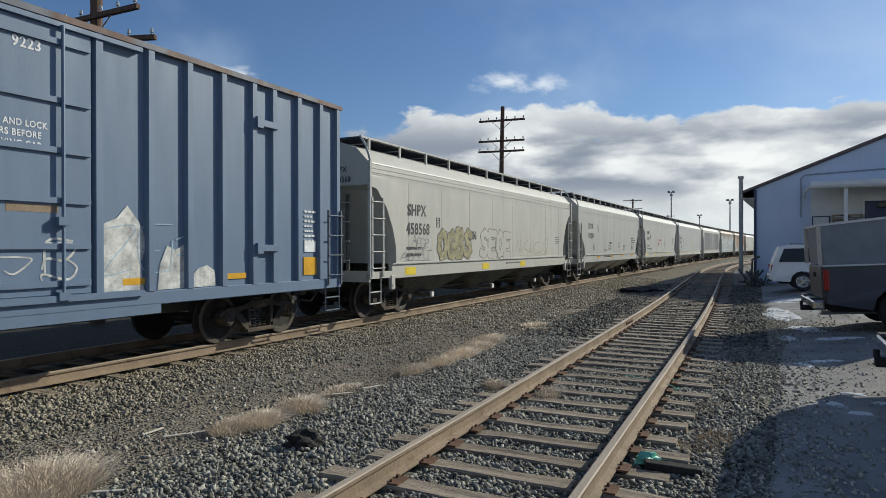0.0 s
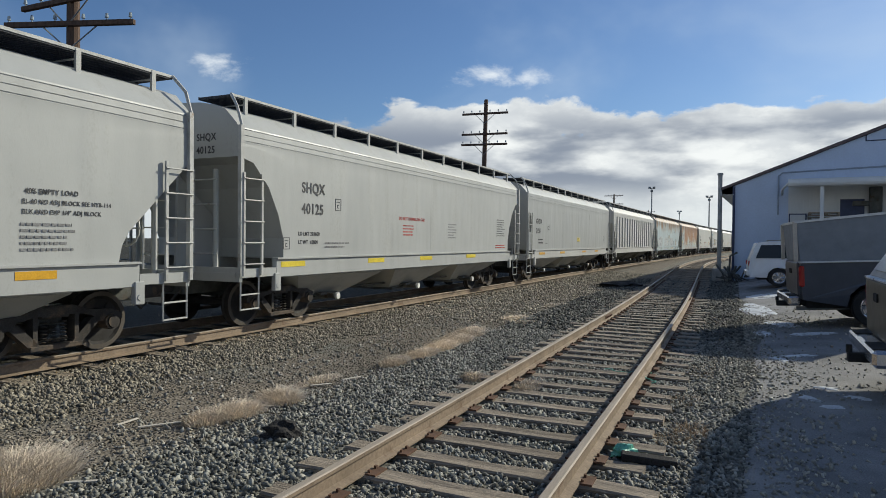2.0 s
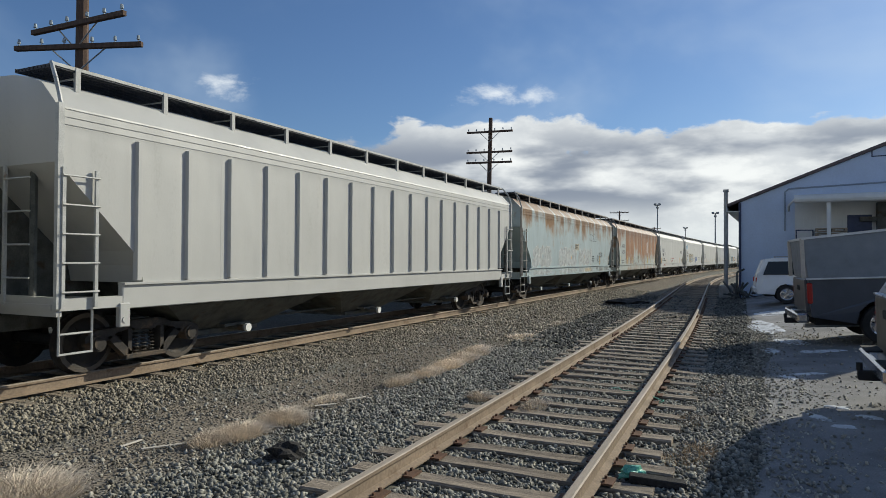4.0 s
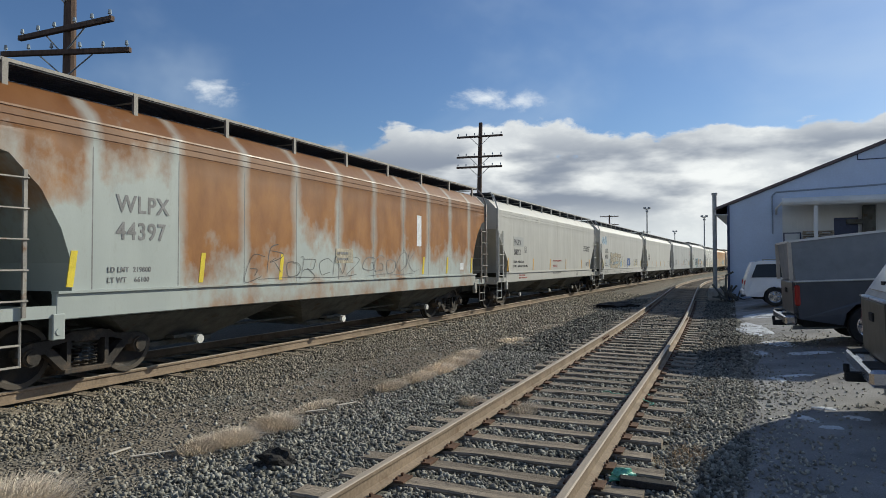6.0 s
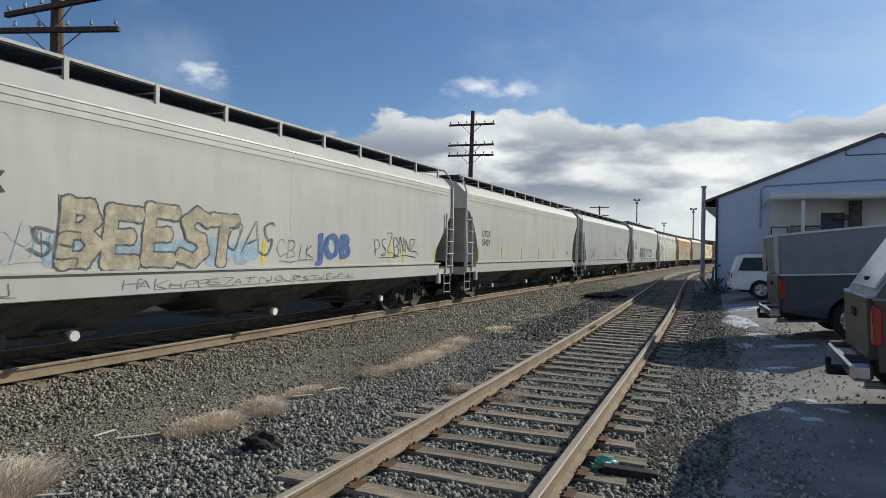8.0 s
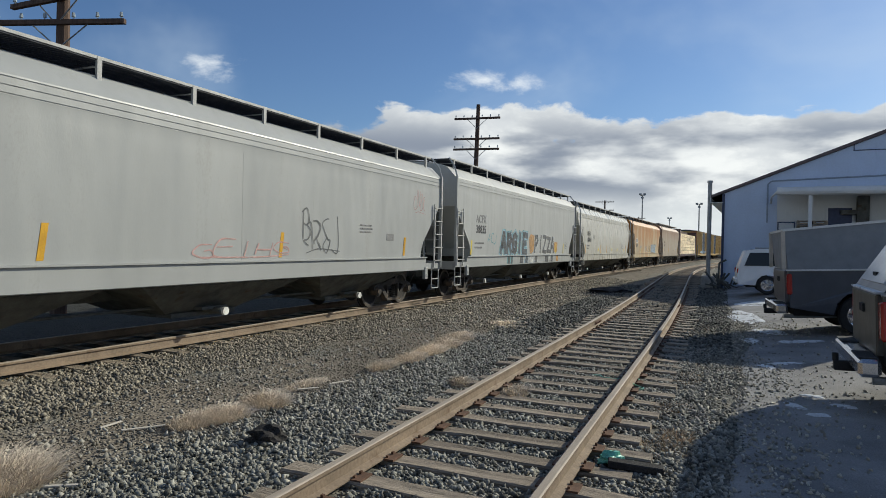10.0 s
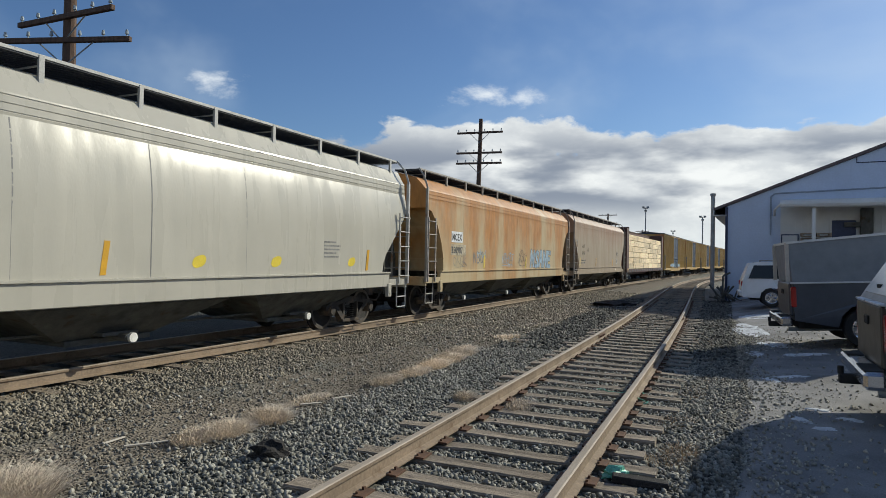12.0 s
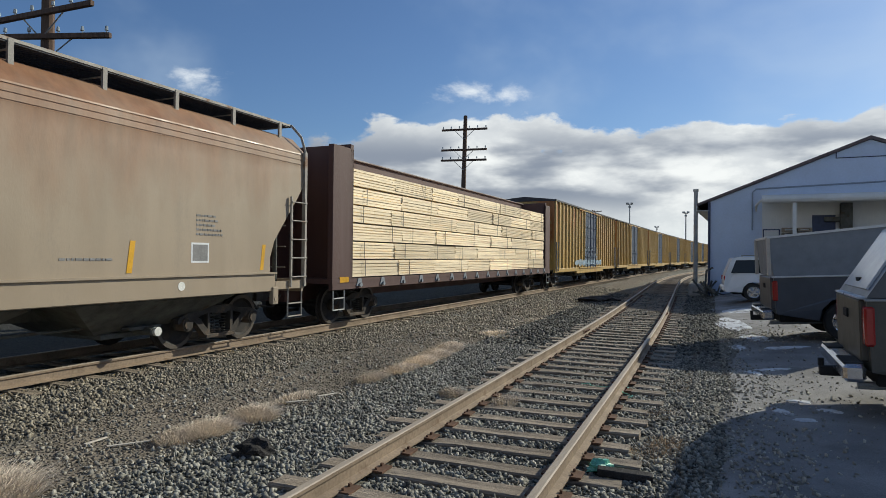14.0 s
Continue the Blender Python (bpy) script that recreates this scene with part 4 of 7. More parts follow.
def tag_letters(car, y, z, wide, high, picks, layers, x=None, lean=0.12, seed=1, fat=False):
    """Fat spray-can letter shapes; layers run from the outline inwards as (material, stroke half width)."""
    rnd = random.Random(seed)
    n = len(picks)
    cell = wide / n
    boxes = [(y + cell * k, cell * rnd.uniform(0.86, 1.0), z + high * rnd.uniform(-0.03, 0.03), high * rnd.uniform(0.92, 1.05)) for k in range(n)]
    for d, (material, w) in enumerate(layers):
        bm = bmesh.new()
        xx = (HALF - 0.008 if x is None else x) + 0.0015 * d
        for k, g in enumerate(picks):
            y0, cw, z0, ch = boxes[k]
            for stroke in GLYPHS[g]:
                pts = [(y0 + cw * u + lean * ch * v, z0 + ch * v) for u, v in stroke]
                for i, (a, b) in enumerate(zip(pts, pts[1:])):
                    v = Vector((b[0] - a[0], b[1] - a[1])).normalized()
                    e = w * 0.75
                    q = [(a[0] - v.x * e - v.y * w, a[1] - v.y * e + v.x * w), (a[0] - v.x * e + v.y * w, a[1] - v.y * e - v.x * w), (b[0] + v.x * e + v.y * w, b[1] + v.y * e - v.x * w), (b[0] + v.x * e - v.y * w, b[1] + v.y * e + v.x * w)]
                    bm.faces.new([bm.verts.new((xx + 0.00015 * (i + 4 * k), *p)) for p in q])
                if fat:
                    for i, p in enumerate(pts):
                        bm.faces.new([bm.verts.new((xx + 0.00015 * (i + 4 * k) + 0.00007, p[0] + w * 1.12 * math.cos(a * 0.5236), p[1] + w * 1.12 * math.sin(a * 0.5236))) for a in range(12)])
        part("graffiti", bm, M[material], car)["kind"] = "stuff"


def end_marks(car, half, words, number):
    """Reporting marks on the end sheet that faces -y."""
    for k, t in enumerate((words, number)):
        me = text_mesh(t, 0.17).copy()
        me.materials.clear()
        me.materials.append(M["black"])
        ob = new("lettering", me)
        ob["kind"] = "stuff"
        ob.parent = car
        ob.matrix_basis = Matrix(((0.9, 0, 0, 0.62), (0, 0, -1, -half - 0.003), (0, 1, 0, 3.28 - 0.22 * k), (0, 0, 0, 1)))


def make_hopper(i, paint, label, cut="round", posts=11, bays=3, deep=0.36, sill=None, ladder="ladder", panels=6, under=None, seam=None, lean=0.0, up=0.0):
    a, b = GAP_ENDS[i - 1], GAP_ENDS[i]
    half = (b - a) / 2 - 0.52
    car = thing("covered_hopper_car", label, "railway freight car", "cars of the passing freight train")
    part("body", hopper_body(half, cut, M[paint], panels, lean, up), None, car)
    for k in range(1, panels):
        y = -half + 2 * half * k / panels
        part("weld_seam", made(*[(prism, seam_outline(lean), 1, y - 0.009, y + 0.009)]), M[seam or paint], car)
    sm = M[sill or paint]
    for s in (1, -1):
        lo, hi = sorted((s * (HALF - 0.10), s * (HALF + 0.0)))
        bm = made((box, lo, hi, -half + 0.92, half - 0.92, 0.92, 1.27, 0.012))
        box(bm, min(s * (HALF - 0.1), s * (HALF + 0.04)), max(s * (HALF - 0.1), s * (HALF + 0.04)), -half + 0.92, half - 0.92, 1.245, 1.275)
        for d in (-1, 1):
            u, v = sorted((d * (half - 0.02), d * (half - 0.92)))
            box(bm, lo, hi, u, v, 0.95, 1.10)
        part("side_sill", bm, sm, car)
    for d in (-1, 1):
        u, v = sorted((d * half, d * (half - 1.3)))
        w, q = sorted((d * (half - 0.02), d * (half - 0.09)))
        part("end_platform", made((box, -HALF + 0.1, HALF - 0.1, u, v, 0.96, 1.03), (box, -HALF + 0.03, HALF - 0.02, w, q, 0.88, 1.12)), sm, car)
        # bolster web and supports under the slope sheet
        bm = bmesh.new()
        prism(bm, ((d * (half - 0.1), 1.0), (d * (half - 1.9), 1.0), (d * (half - 1.0), 2.0), (d * (half - 0.15), 2.75)), 0, -0.03, 0.03)
        for sx in (-0.95, 0.95):
            rod(bm, (sx, d * (half - 0.12), 1.0), (sx, d * (half - 0.12), 2.8), 0.045, 6)
        part("end_web", bm, M[under or "under"], car)
        for s in (1, -1):
            add_ladder(car, s, d * (half - 0.06), d * (half - 0.50), 0.98, 2.72, 5, M[ladder])
            add_step(car, s, d * (half - 0.28), M[ladder])
            # tall corner grab post, bent over to the walkway
            bm = bmesh.new()
            x = s * (HALF + 0.01)
            yy = d * (half - 0.03)
            box(bm, x - 0.04, x + 0.025, yy - 0.045, yy + 0.03, 0.98, 3.50 + up)
            rod(bm, (x, yy, 3.49 + up), (s * 1.50, yy, 3.82 + up), 0.026, 6)
            rod(bm, (s * 1.50, yy, 3.82 + up), (s * 1.30, d * (half - 0.1), 4.06 + up), 0.026, 6)
            part("corner_post", bm, M[ladder] if sill is None else sm, car)
        bm = bmesh.new()
        for k in range(4):
            rod(bm, (0.55, d * (half + 0.02), 1.35 + 0.42 * k), (1.1, d * (half + 0.02), 1.35 + 0.42 * k), 0.013, 5)
        box(bm, 0.53, 0.57, d * half - 0.02, d * half + 0.02, 1.0, 2.8)
        part("end_ladder", bm, M[ladder], car)
        add_coupler(car, half, d)
        bg = add_bogie(car, d * (half - 1.75))
        # jacking pad by the bogie
        u, v = sorted((d * (half - 1.02), d * (half - 0.86)))
        part("jacking_pad", made((box, HALF - 0.06, HALF + 0.03, u, v, 0.68, 1.0, 0.01), (rod, (HALF + 0.02, (u + v) / 2, 0.78), (HALF + 0.04, (u + v) / 2, 0.78), 0.045, 10)), sm, car)
    part("center_sill", made((box, -0.3, 0.3, -half, half, 0.62, 0.96), (rod, (0.72, -half + 1.8, 0.50), (0.72, half - 1.8, 0.50), 0.022, 6)), M["under"], car)
    hopper_bays(car, half, bays, deep, M[under or "under"])
    add_walkway(car, half, posts, M[ladder], up)
    add_brake_wheel(car, half)
    CARS.append((car, (a + b) / 2))
    return car, half


def reflective(car, half, z0, z1, material, ys, w=0.5, x=None):
    for y in ys:
        patch(car, -half + y, -half + y + w, z0, z1, material, x=x)


def slashes(car, half, ys, material="amber"):
    for y in ys:
        bm = bmesh.new()
        x = HALF - 0.014
        prism(bm, ((-half + y, 1.32), (-half + y + 0.09, 1.32), (-half + y + 0.15, 1.78), (-half + y + 0.06, 1.78)), 0, x - 0.01, x + 0.006)
        part("stripe", bm, M[material], car)


def scribble_print(car, half, spots):
    for y, z, n, w in spots:
        small_print(car, -half + y, z, n, w)


def build_hoppers():
    S = HALF + 0.002
    # 1
    c, h = make_hopper(1, "white", "white covered hopper car with olive bubble graffiti", posts=12, panels=9, seam="g_grime")
    text(c, "SHPX", 0.38, -h + 1.65, 2.40)
    text(c, "458568", 0.38, -h + 1.60, 1.95)
    small_print(c, -h + 1.6, 1.58, 2, 1.0, 0.16, "black")
    framed(c, -h + 3.1, 2.15, 0.2)
    tag_letters(c, -h + 3.2, 1.40, 2.1, 0.66, (14, 9, 11, 10), (("g_dark", 0.125), ("g_olive", 0.100)), seed=22, fat=True, lean=0.04)
    text(c, "2006", 0.33, -h + 4.95, 1.86, "g_dark")
    tag_letters(c, -h + 5.9, 1.40, 2.45, 0.66, (10, 5, 14, 5), (("g_grime", 0.135), ("white", 0.108)), seed=21, fat=True, lean=0.04)
    end_marks(c, h, "SHPX", "458568")
    scribble(c, h - 6.6, 1.32, 3.4, 0.72, "g_olive", 15, 6, 0.016)
    scribble(c, -h + 1.85, 1.6, 0.8, 0.35, "fadedblack", 5, 4, 0.010)
    scribble(c, -h + 1.3, 1.3, 1.5, 0.30, "fadedblack", 6, 5, 0.010)
    small_print(c, h - 2.2, 2.0, 4, 0.6)
    reflective(c, h, 0.98, 1.16, "yellowstripe", (1.5, 6.0, 9.2), x=S)
    text(c, "NOTE CAR HAS FOUR COMPARTMENTS", 0.07, -h + 7.9, 1.10, "fadedblack", x=S)
    # 2
    c, h = make_hopper(2, "grey2", "off-white covered hopper car with a plain side", cut="slant", posts=12, under="grey2")
    text(c, "SOXX", 0.36, -h + 1.75, 2.50, "fadedblack")
    text(c, "475004", 0.36, -h + 1.75, 2.05, "fadedblack")
    framed(c, -h + 3.5, 2.4, 0.24)
    framed(c, -h + 2.7, 1.5, 0.2, "fadedblack")
    text(c, "WARNING", 0.12, -h + 5.9, 1.80, "fadedblack")
    scribble_print(c, h, ((5.7, 1.7, 4, 0.9), (4.9, 1.5, 2, 0.6), (8.0, 1.8, 5, 0.5), (9.2, 1.72, 4, 0.7)))
    small_print(c, h - 2.55, 1.74, 5, 0.75, 0.075)
    text(c, "40% EMPTY LOAD", 0.085, h - 2.50, 2.12)
    text(c, "EL-60 NO ADJ BLOCK SEE NYB-114", 0.075, h - 2.53, 2.00)
    text(c, "ELX AND EXP 1/4\" ADJ BLOCK", 0.075, h - 2.53, 1.88)
    text(c, "DO NOT HAMMER ON CAR", 0.12, -h + 4.8, 1.12, x=S)
    reflective(c, h, 1.10, 1.20, "amber", (3.4, 6.3, 8.6, 11.3), x=S)
    # 3
    c, h = make_hopper(3, "grey2", "white covered hopper car with black lettering", posts=11, under="grey2")
    end_marks(c, h, "SHQX", "40125")
    text(c, "SHQX", 0.28, -h + 1.65, 2.50)
    text(c, "40125", 0.28, -h + 1.65, 2.10)
    framed(c, -h + 2.75, 2.2, 0.2)
    text(c, "LD LMT 223600", 0.10, -h + 1.55, 1.68)
    text(c, "LT WT  62800", 0.10, -h + 1.55, 1.52)
    framed(c, -h + 1.12, 1.42, 0.18)
    small_print(c, -h + 2.4, 1.52, 2, 0.9, material="fadedblack")
    text(c, "DO NOT HAMMER ON CAR", 0.11, -h + 5.4, 2.10, "redtext")
    small_print(c, -h + 5.6, 1.95, 4, 0.6, material="redtext")
    small_print(c, -h + 8.2, 2.05, 6, 0.6)
    small_print(c, h - 2.2, 2.3, 8, 0.8)
    small_print(c, h - 2.3, 1.45, 2, 1.2, material="redtext")
    reflective(c, h, 1.10, 1.20, "yellowstripe", (1.05, 4.0, 6.5, 9.5), 0.7, x=S)
    # 4
    c, h = make_hopper(4, "grey", "clean light grey covered hopper car", cut="small", posts=13, sill="white2", panels=3, under="grey")
    end_marks(c, h, "GVDX", "2150")
    text(c, "GVDX", 0.29, -h + 1.12, 2.32)
    text(c, "2150", 0.29, -h + 1.12, 1.94)
    framed(c, -h + 2.7, 2.05, 0.22)
    # dark plate on the side sheet paints the shaded end opening; no hole is cut
    part("end_opening", made((prism, ((-h + 0.12, 1.98), (-h + 0.50, 1.98), (-h + 0.56, 2.25), (-h + 0.50, 2.60), (-h + 0.36, 2.72), (-h + 0.12, 2.72)), 0, HALF - 0.03, HALF - 0.009)), M["under"], c)
    small_print(c, -h + 1.45, 1.66, 2, 0.6, 0.13, "black")
    small_print(c, -h + 2.4, 1.52, 1, 0.3)
    patch(c, -h + 7.6, -h + 8.1, 1.62, 1.82, "yellowstripe", "label_panel")
    small_print(c, -h + 7.65, 1.75, 3, 0.38, 0.06, "black", HALF - 0.006)
    small_print(c, h - 1.7, 1.9, 5, 0.5)
    reflective(c, h, 1.08, 1.17, "amber", (1.55, 4.6, 8.6, 11.4), 0.75, x=S)
    # 5
    c, h = make_hopper(5, "white2", "older cream hopper car with vertical side ribs", cut="slant", posts=12)
    rib = finish(made((prism, ((0, -0.055), (0.07, -0.035), (0.07, 0.035), (0, 0.055)), 2, 1.3, 3.20)), "rib", M["white2"])
    for k in range(17):
        r = part("rib", rib, None, c)
        r.matrix_basis = pose(HALF - 0.03, -h + 1.15 + (2 * h - 2.3) * k / 16, 0)
    # 6
    c, h = make_hopper(6, "paleblue", "pale blue covered hopper car with rust streaks and graffiti", cut="slant", posts=12, under="under", ladder="ladder_grey", panels=11, seam="fadedblack")
    for u, w, picks, sd in ((1.4, 2.4, (10, 14, 11), 41), (4.9, 2.9, (14, 11, 13, 10), 42), (8.2, 2.75, (9, 14, 10, 4), 43)):
        tag_letters(c, -h + u, 1.42, w, 0.56, picks, (("g_white", 0.150), ("g_mist", 0.118)), seed=sd, fat=True, lean=0.05)
        bubble(c, -h + u, 0.965, w, 0.24, "g_mist", sd, 5, x=S)
    bubble(c, -h + 9.3, 0.97, 1.3, 0.24, "g_cream", 47, 3, x=S + 0.002)
    patch(c, -h + 7.55, -h + 8.2, 2.02, 2.32, "g_cream", "label_panel")
    small_print(c, -h + 7.6, 2.24, 3, 0.55, 0.085, "black", HALF - 0.006)
    text(c, "ZENKO", 0.25, h - 3.55, 1.0, "fadedblack", x=S)
    text(c, "IVY LEAGUE", 0.22, h - 2.15, 1.02, "fadedblack", x=S)
    small_print(c, h - 4.1, 1.17, 3, 0.42, 0.07, "black", S)
    tag_letters(c, h - 3.5, 1.72, 0.85, 0.24, (14, 10, 15, 14, 10), (("g_dark", 0.022),), seed=8)
    small_print(c, h - 5.0, 1.72, 4, 0.6, 0.09, "black")
    scribble(c, -h + 10.4, 2.5, 1.4, 0.5, "g_dark", 8, 4, 0.012)
    scribble(c, h - 4.0, 1.36, 0.7, 0.55, "g_dark", 12, 4, 0.02)
    scribble(c, h - 2.75, 1.36, 0.6, 0.42, "g_white", 14, 3, 0.018)
    scribble(c, h - 1.6, 1.36, 0.6, 0.5, "g_white", 17, 3, 0.018)
    slashes(c, h, (6.8, 9.2, 2 * h - 3.4, 2 * h - 1.25))
    framed(c, h - 1.95, 1.40, 0.24, "whitetext")
    # 7
    c, h = make_hopper(7, "rusted", "heavily rusted pale blue covered hopper car", cut="round", posts=9, ladder="ladder_grey", panels=11, seam="fadedblack")
    text(c, "WLPX", 0.33, -h + 1.75, 2.32, "fadedblack")
    text(c, "44397", 0.33, -h + 1.75, 1.95, "fadedblack")
    text(c, "LD LMT  219800", 0.10, -h + 1.62, 1.50, "fadedblack")
    text(c, "LT WT    66100", 0.10, -h + 1.62, 1.36, "fadedblack")
    slashes(c, h, (1.05, 3.2, 5.1, 2 * h - 4.6, 2 * h - 3.1, 2 * h - 1.3), "yellowstripe")
    patch(c, h - 4.9, h - 4.65, 2.05, 2.85, "whitetext", "label_panel")
    patch(c, h - 8.55, h - 7.9, 1.62, 1.92, "g_cream", "label_panel")
    small_print(c, h - 8.5, 1.80, 2, 0.5, 0.12, "fadedblack", HALF - 0.006)
    patch(c, h - 2.1, h - 1.85, 1.42, 1.62, "whitetext", "label_panel")
    scribble(c, -h + 4.2, 1.32, 3.5, 0.5, "g_dark", 22, 7, 0.012)
    scribble(c, h - 7.6, 1.32, 2.6, 0.6, "fadedblack", 23, 5, 0.012)
    # 8
    c, h = make_hopper(8, "white", "white covered hopper car with amber slash marks", cut="slant", posts=11, panels=9, seam="fadedblack")
    end_marks(c, h, "WLPX", "58052")
    patch(c, -h + 1.76, -h + 2.86, 2.23, 2.58, "grey", "label_panel", HALF - 0.0125)
    text(c, "WLPX", 0.29, -h + 1.80, 2.28)
    text(c, "58052", 0.29, -h + 1.80, 1.92)
    text(c, "LD LMT  194700 LBS LO", 0.115, -h + 1.72, 1.62)
    text(c, "LT WT    68300 LBS TEX 04-1985", 0.115, -h + 1.70, 1.46)
    text(c, "CAPS TO BE SECURED", 0.075, -h + 2.3, 1.13, "redtext", x=S)
    text(c, "PRIOR TO RELEASE OF CAR", 0.075, -h + 2.3, 1.03, "redtext", x=S)
    text(c, "DO NOT HAMMER SIDES OF CAR", 0.09, -h + 6.95, 1.68, "redtext")
    text(c, "NOTE CAR HAS FOUR COMPARTMENTS", 0.07, -h + 6.9, 1.15, "fadedblack", x=S)
    framed(c, -h + 3.0, 2.0, 0.2)
    slashes(c, h, (1.05, 4.0, 6.4, 9.0, 2 * h - 3.3, 2 * h - 1.5))
    small_print(c, -h + 6.9, 1.5, 2, 0.9, material="redtext")
    text(c, "CAUTION: DO NOT USE STEAM COOLING", 0.075, h - 2.75, 2.42)
    text(c, "WATER OR SHARP OBJECTS TO CLEAN", 0.075, h - 2.75, 2.32)
    text(c, "ENTER CAR WITH SOFT SOLED SHOES", 0.075, h - 2.75, 2.22)
    patch(c, h - 2.25, h - 1.98, 1.44, 1.64, "fadedblack", "label_panel")
    small_print(c, h - 1.9, 1.62, 4, 0.4, 0.06)
    small_print(c, h - 4.3, 1.15, 4, 0.4, 0.07, x=S)
    # 9
    c, h = make_hopper(9, "white2", "white covered hopper car with black tags and blue letters", cut="slant", posts=11)
    text(c, "UTCX", 0.34, -h + 1.55, 2.22)
    text(c, "59753", 0.34, -h + 1.55, 1.86)
    small_print(c, -h + 1.5, 1.56, 2, 0.9, 0.14)
    framed(c, -h + 3.1, 2.0, 0.2, "fadedblack")
    bubble(c, -h + 0.75, 2.65, 1.3, 0.55, "g_sky", 3, 2)
    slashes(c, h, (0.95, 6.9, 9.5, 11.6, 2 * h - 3.2, 2 * h - 1.3), "yellowstripe")
    bubble(c, -h + 2.9, 1.29, 3.9, 0.50, "g_sky", 9, 6, x=HALF - 0.0125)
    tag_letters(c, -h + 3.1, 1.40, 3.2, 0.72, (11, 5, 5, 10, 12), (("g_dark", 0.128), ("g_cream", 0.100)), seed=12, fat=True, lean=0.10)
    end_marks(c, h, "UTCX", "59753")
    scribble(c, -h + 2.7, 1.40, 0.7, 0.55, "g_dark", 61, 2, 0.022, x=HALF - 0.003)
    scribble(c, -h + 6.0, 1.36, 1.2, 0.80, "g_dark", 62, 3, 0.022, x=HALF - 0.003)
    scribble(c, -h + 1.6, 1.36, 1.7, 0.62, "g_sky", 70, 6, 0.014)
    scribble(c, -h + 7.3, 1.36, 1.2, 0.5, "g_dark", 63, 4, 0.016)
    for k in range(5):
        text(c, "JOB", 0.70, -h + 8.60 + 0.022 * k, 1.42 + 0.008 * k, "g_blue", 0.95, HALF - 0.006 + 0.0006 * k)
    scribble(c, -h + 10.9, 1.42, 2.2, 0.6, "black", 66, 7, 0.016)
    scribble(c, -h + 1.0, 0.98, 1.6, 0.2, "fadedblack", 67, 7, 0.010, x=S)
    scribble(c, -h + 4.0, 0.98, 6.0, 0.16, "fadedblack", 68, 22, 0.010, x=S)
    # 10
    c, h = make_hopper(10, "white", "white covered hopper car with short dark slash marks", posts=12)
    text(c, "UTCX", 0.30, -h + 1.5, 2.12)
    text(c, "59427", 0.30, -h + 1.5, 1.82)
    slashes(c, h, (1.1, 3.4, 5.8, 8.2, 10.6, 2 * h - 1.6), "amber")
    small_print(c, h - 2.4, 1.7, 3, 0.6)
    # 11
    c, h = make_hopper(11, "grey", "light grey covered hopper car with pink and black tags", cut="slant", posts=10, panels=8)
    scribble(c, -h + 2.0, 1.35, 1.6, 0.7, "fadedblack", 71, 5, 0.03)
    scribble(c, h - 6.4, 1.4, 1.3, 1.0, "g_dark", 72, 4, 0.02)
    scribble(c, h - 1.7, 2.4, 0.7, 0.6, "g_pink", 73, 4, 0.014)
    scribble(c, h - 9.2, 1.33, 2.4, 0.4, "g_pink", 74, 5, 0.02)
    small_print(c, h - 4.3, 2.0, 3, 0.7)
    patch(c, h - 3.1, h - 2.75, 1.68, 1.85, "fadedblack", "label_panel")
    slashes(c, h, (4.5, 9.0, 2 * h - 2.25))
    # 12
    c, h = make_hopper(12, "grey2", "grey covered hopper car with large charcoal and teal graffiti", cut="slant", posts=11, sill="grey", up=0.17)
    text(c, "ACFX", 0.36, -h + 1.65, 2.36, "fadedblack")
    text(c, "38835", 0.36, -h + 1.65, 2.02, "black")
    small_print(c, -h + 1.55, 1.66, 2, 0.8, 0.14)
    tag_letters(c, -h + 4.0, 1.40, 3.05, 0.66, (0, 1, 9, 4, 5), (("g_teal", 0.185), ("g_sky", 0.148), ("g_dark", 0.118)), seed=3)
    bubble(c, -h + 7.35, 1.30, 0.75, 0.9, "g_orange", 83, 1)
    tag_letters(c, -h + 8.0, 1.40, 3.1, 0.62, (8, 4, 6, 6, 0), (("g_white", 0.125), ("g_dark", 0.085)), seed=5)
    bubble(c, -h + 11.05, 1.32, 0.6, 0.6, "g_orange", 85, 1)
    scribble(c, -h + 2.7, 1.6, 0.8, 0.5, "g_teal", 86, 3, 0.02)
    slashes(c, h, (1.2, 5.8, 8.9, 11.3, 2 * h - 2.4), "yellowstripe")
    framed(c, h - 2.0, 1.55, 0.24)
    for u, w, q in ((4.65, 0.70, "g_teal"), (4.72, 0.28, "g_dark"), (5.05, 0.24, "g_dark"), (6.15, 0.40, "g_dark"), (6.72, 0.48, "g_sky"), (6.80, 0.34, "g_dark"), (7.4, 0.5, "g_white"), (8.02, 0.56, "g_white"), (8.08, 0.40, "g_dark"), (9.6, 0.5, "g_dark"), (10.2, 0.24, "g_white"), (10.5, 0.36, "g_dark"), (11.4, 0.4, "g_orange")):
        o = 0.0012 * (1 if q == "g_dark" else 0)
        y = -h + u
        part("graffiti", made((prism, ((y, 0.98), (y + w * 0.9, 0.96), (y + w, 1.235), (y + 0.06, 1.235)), 0, S - 0.01, S + 0.003 + o)), M[q], c)
    # 13
    c, h = make_hopper(13, "gloss", "shiny cream-grey covered hopper car", cut="slant", posts=11, panels=8, under="under", seam="fadedblack", lean=0.11)
    text(c, "CBFX", 0.32, -h + 1.8, 2.30)
    text(c, "490069", 0.32, -h + 1.8, 1.96)
    framed(c, -h + 3.3, 2.1, 0.2)
    slashes(c, h, (1.3, 5.2, 7.0, 2 * h - 2.0))
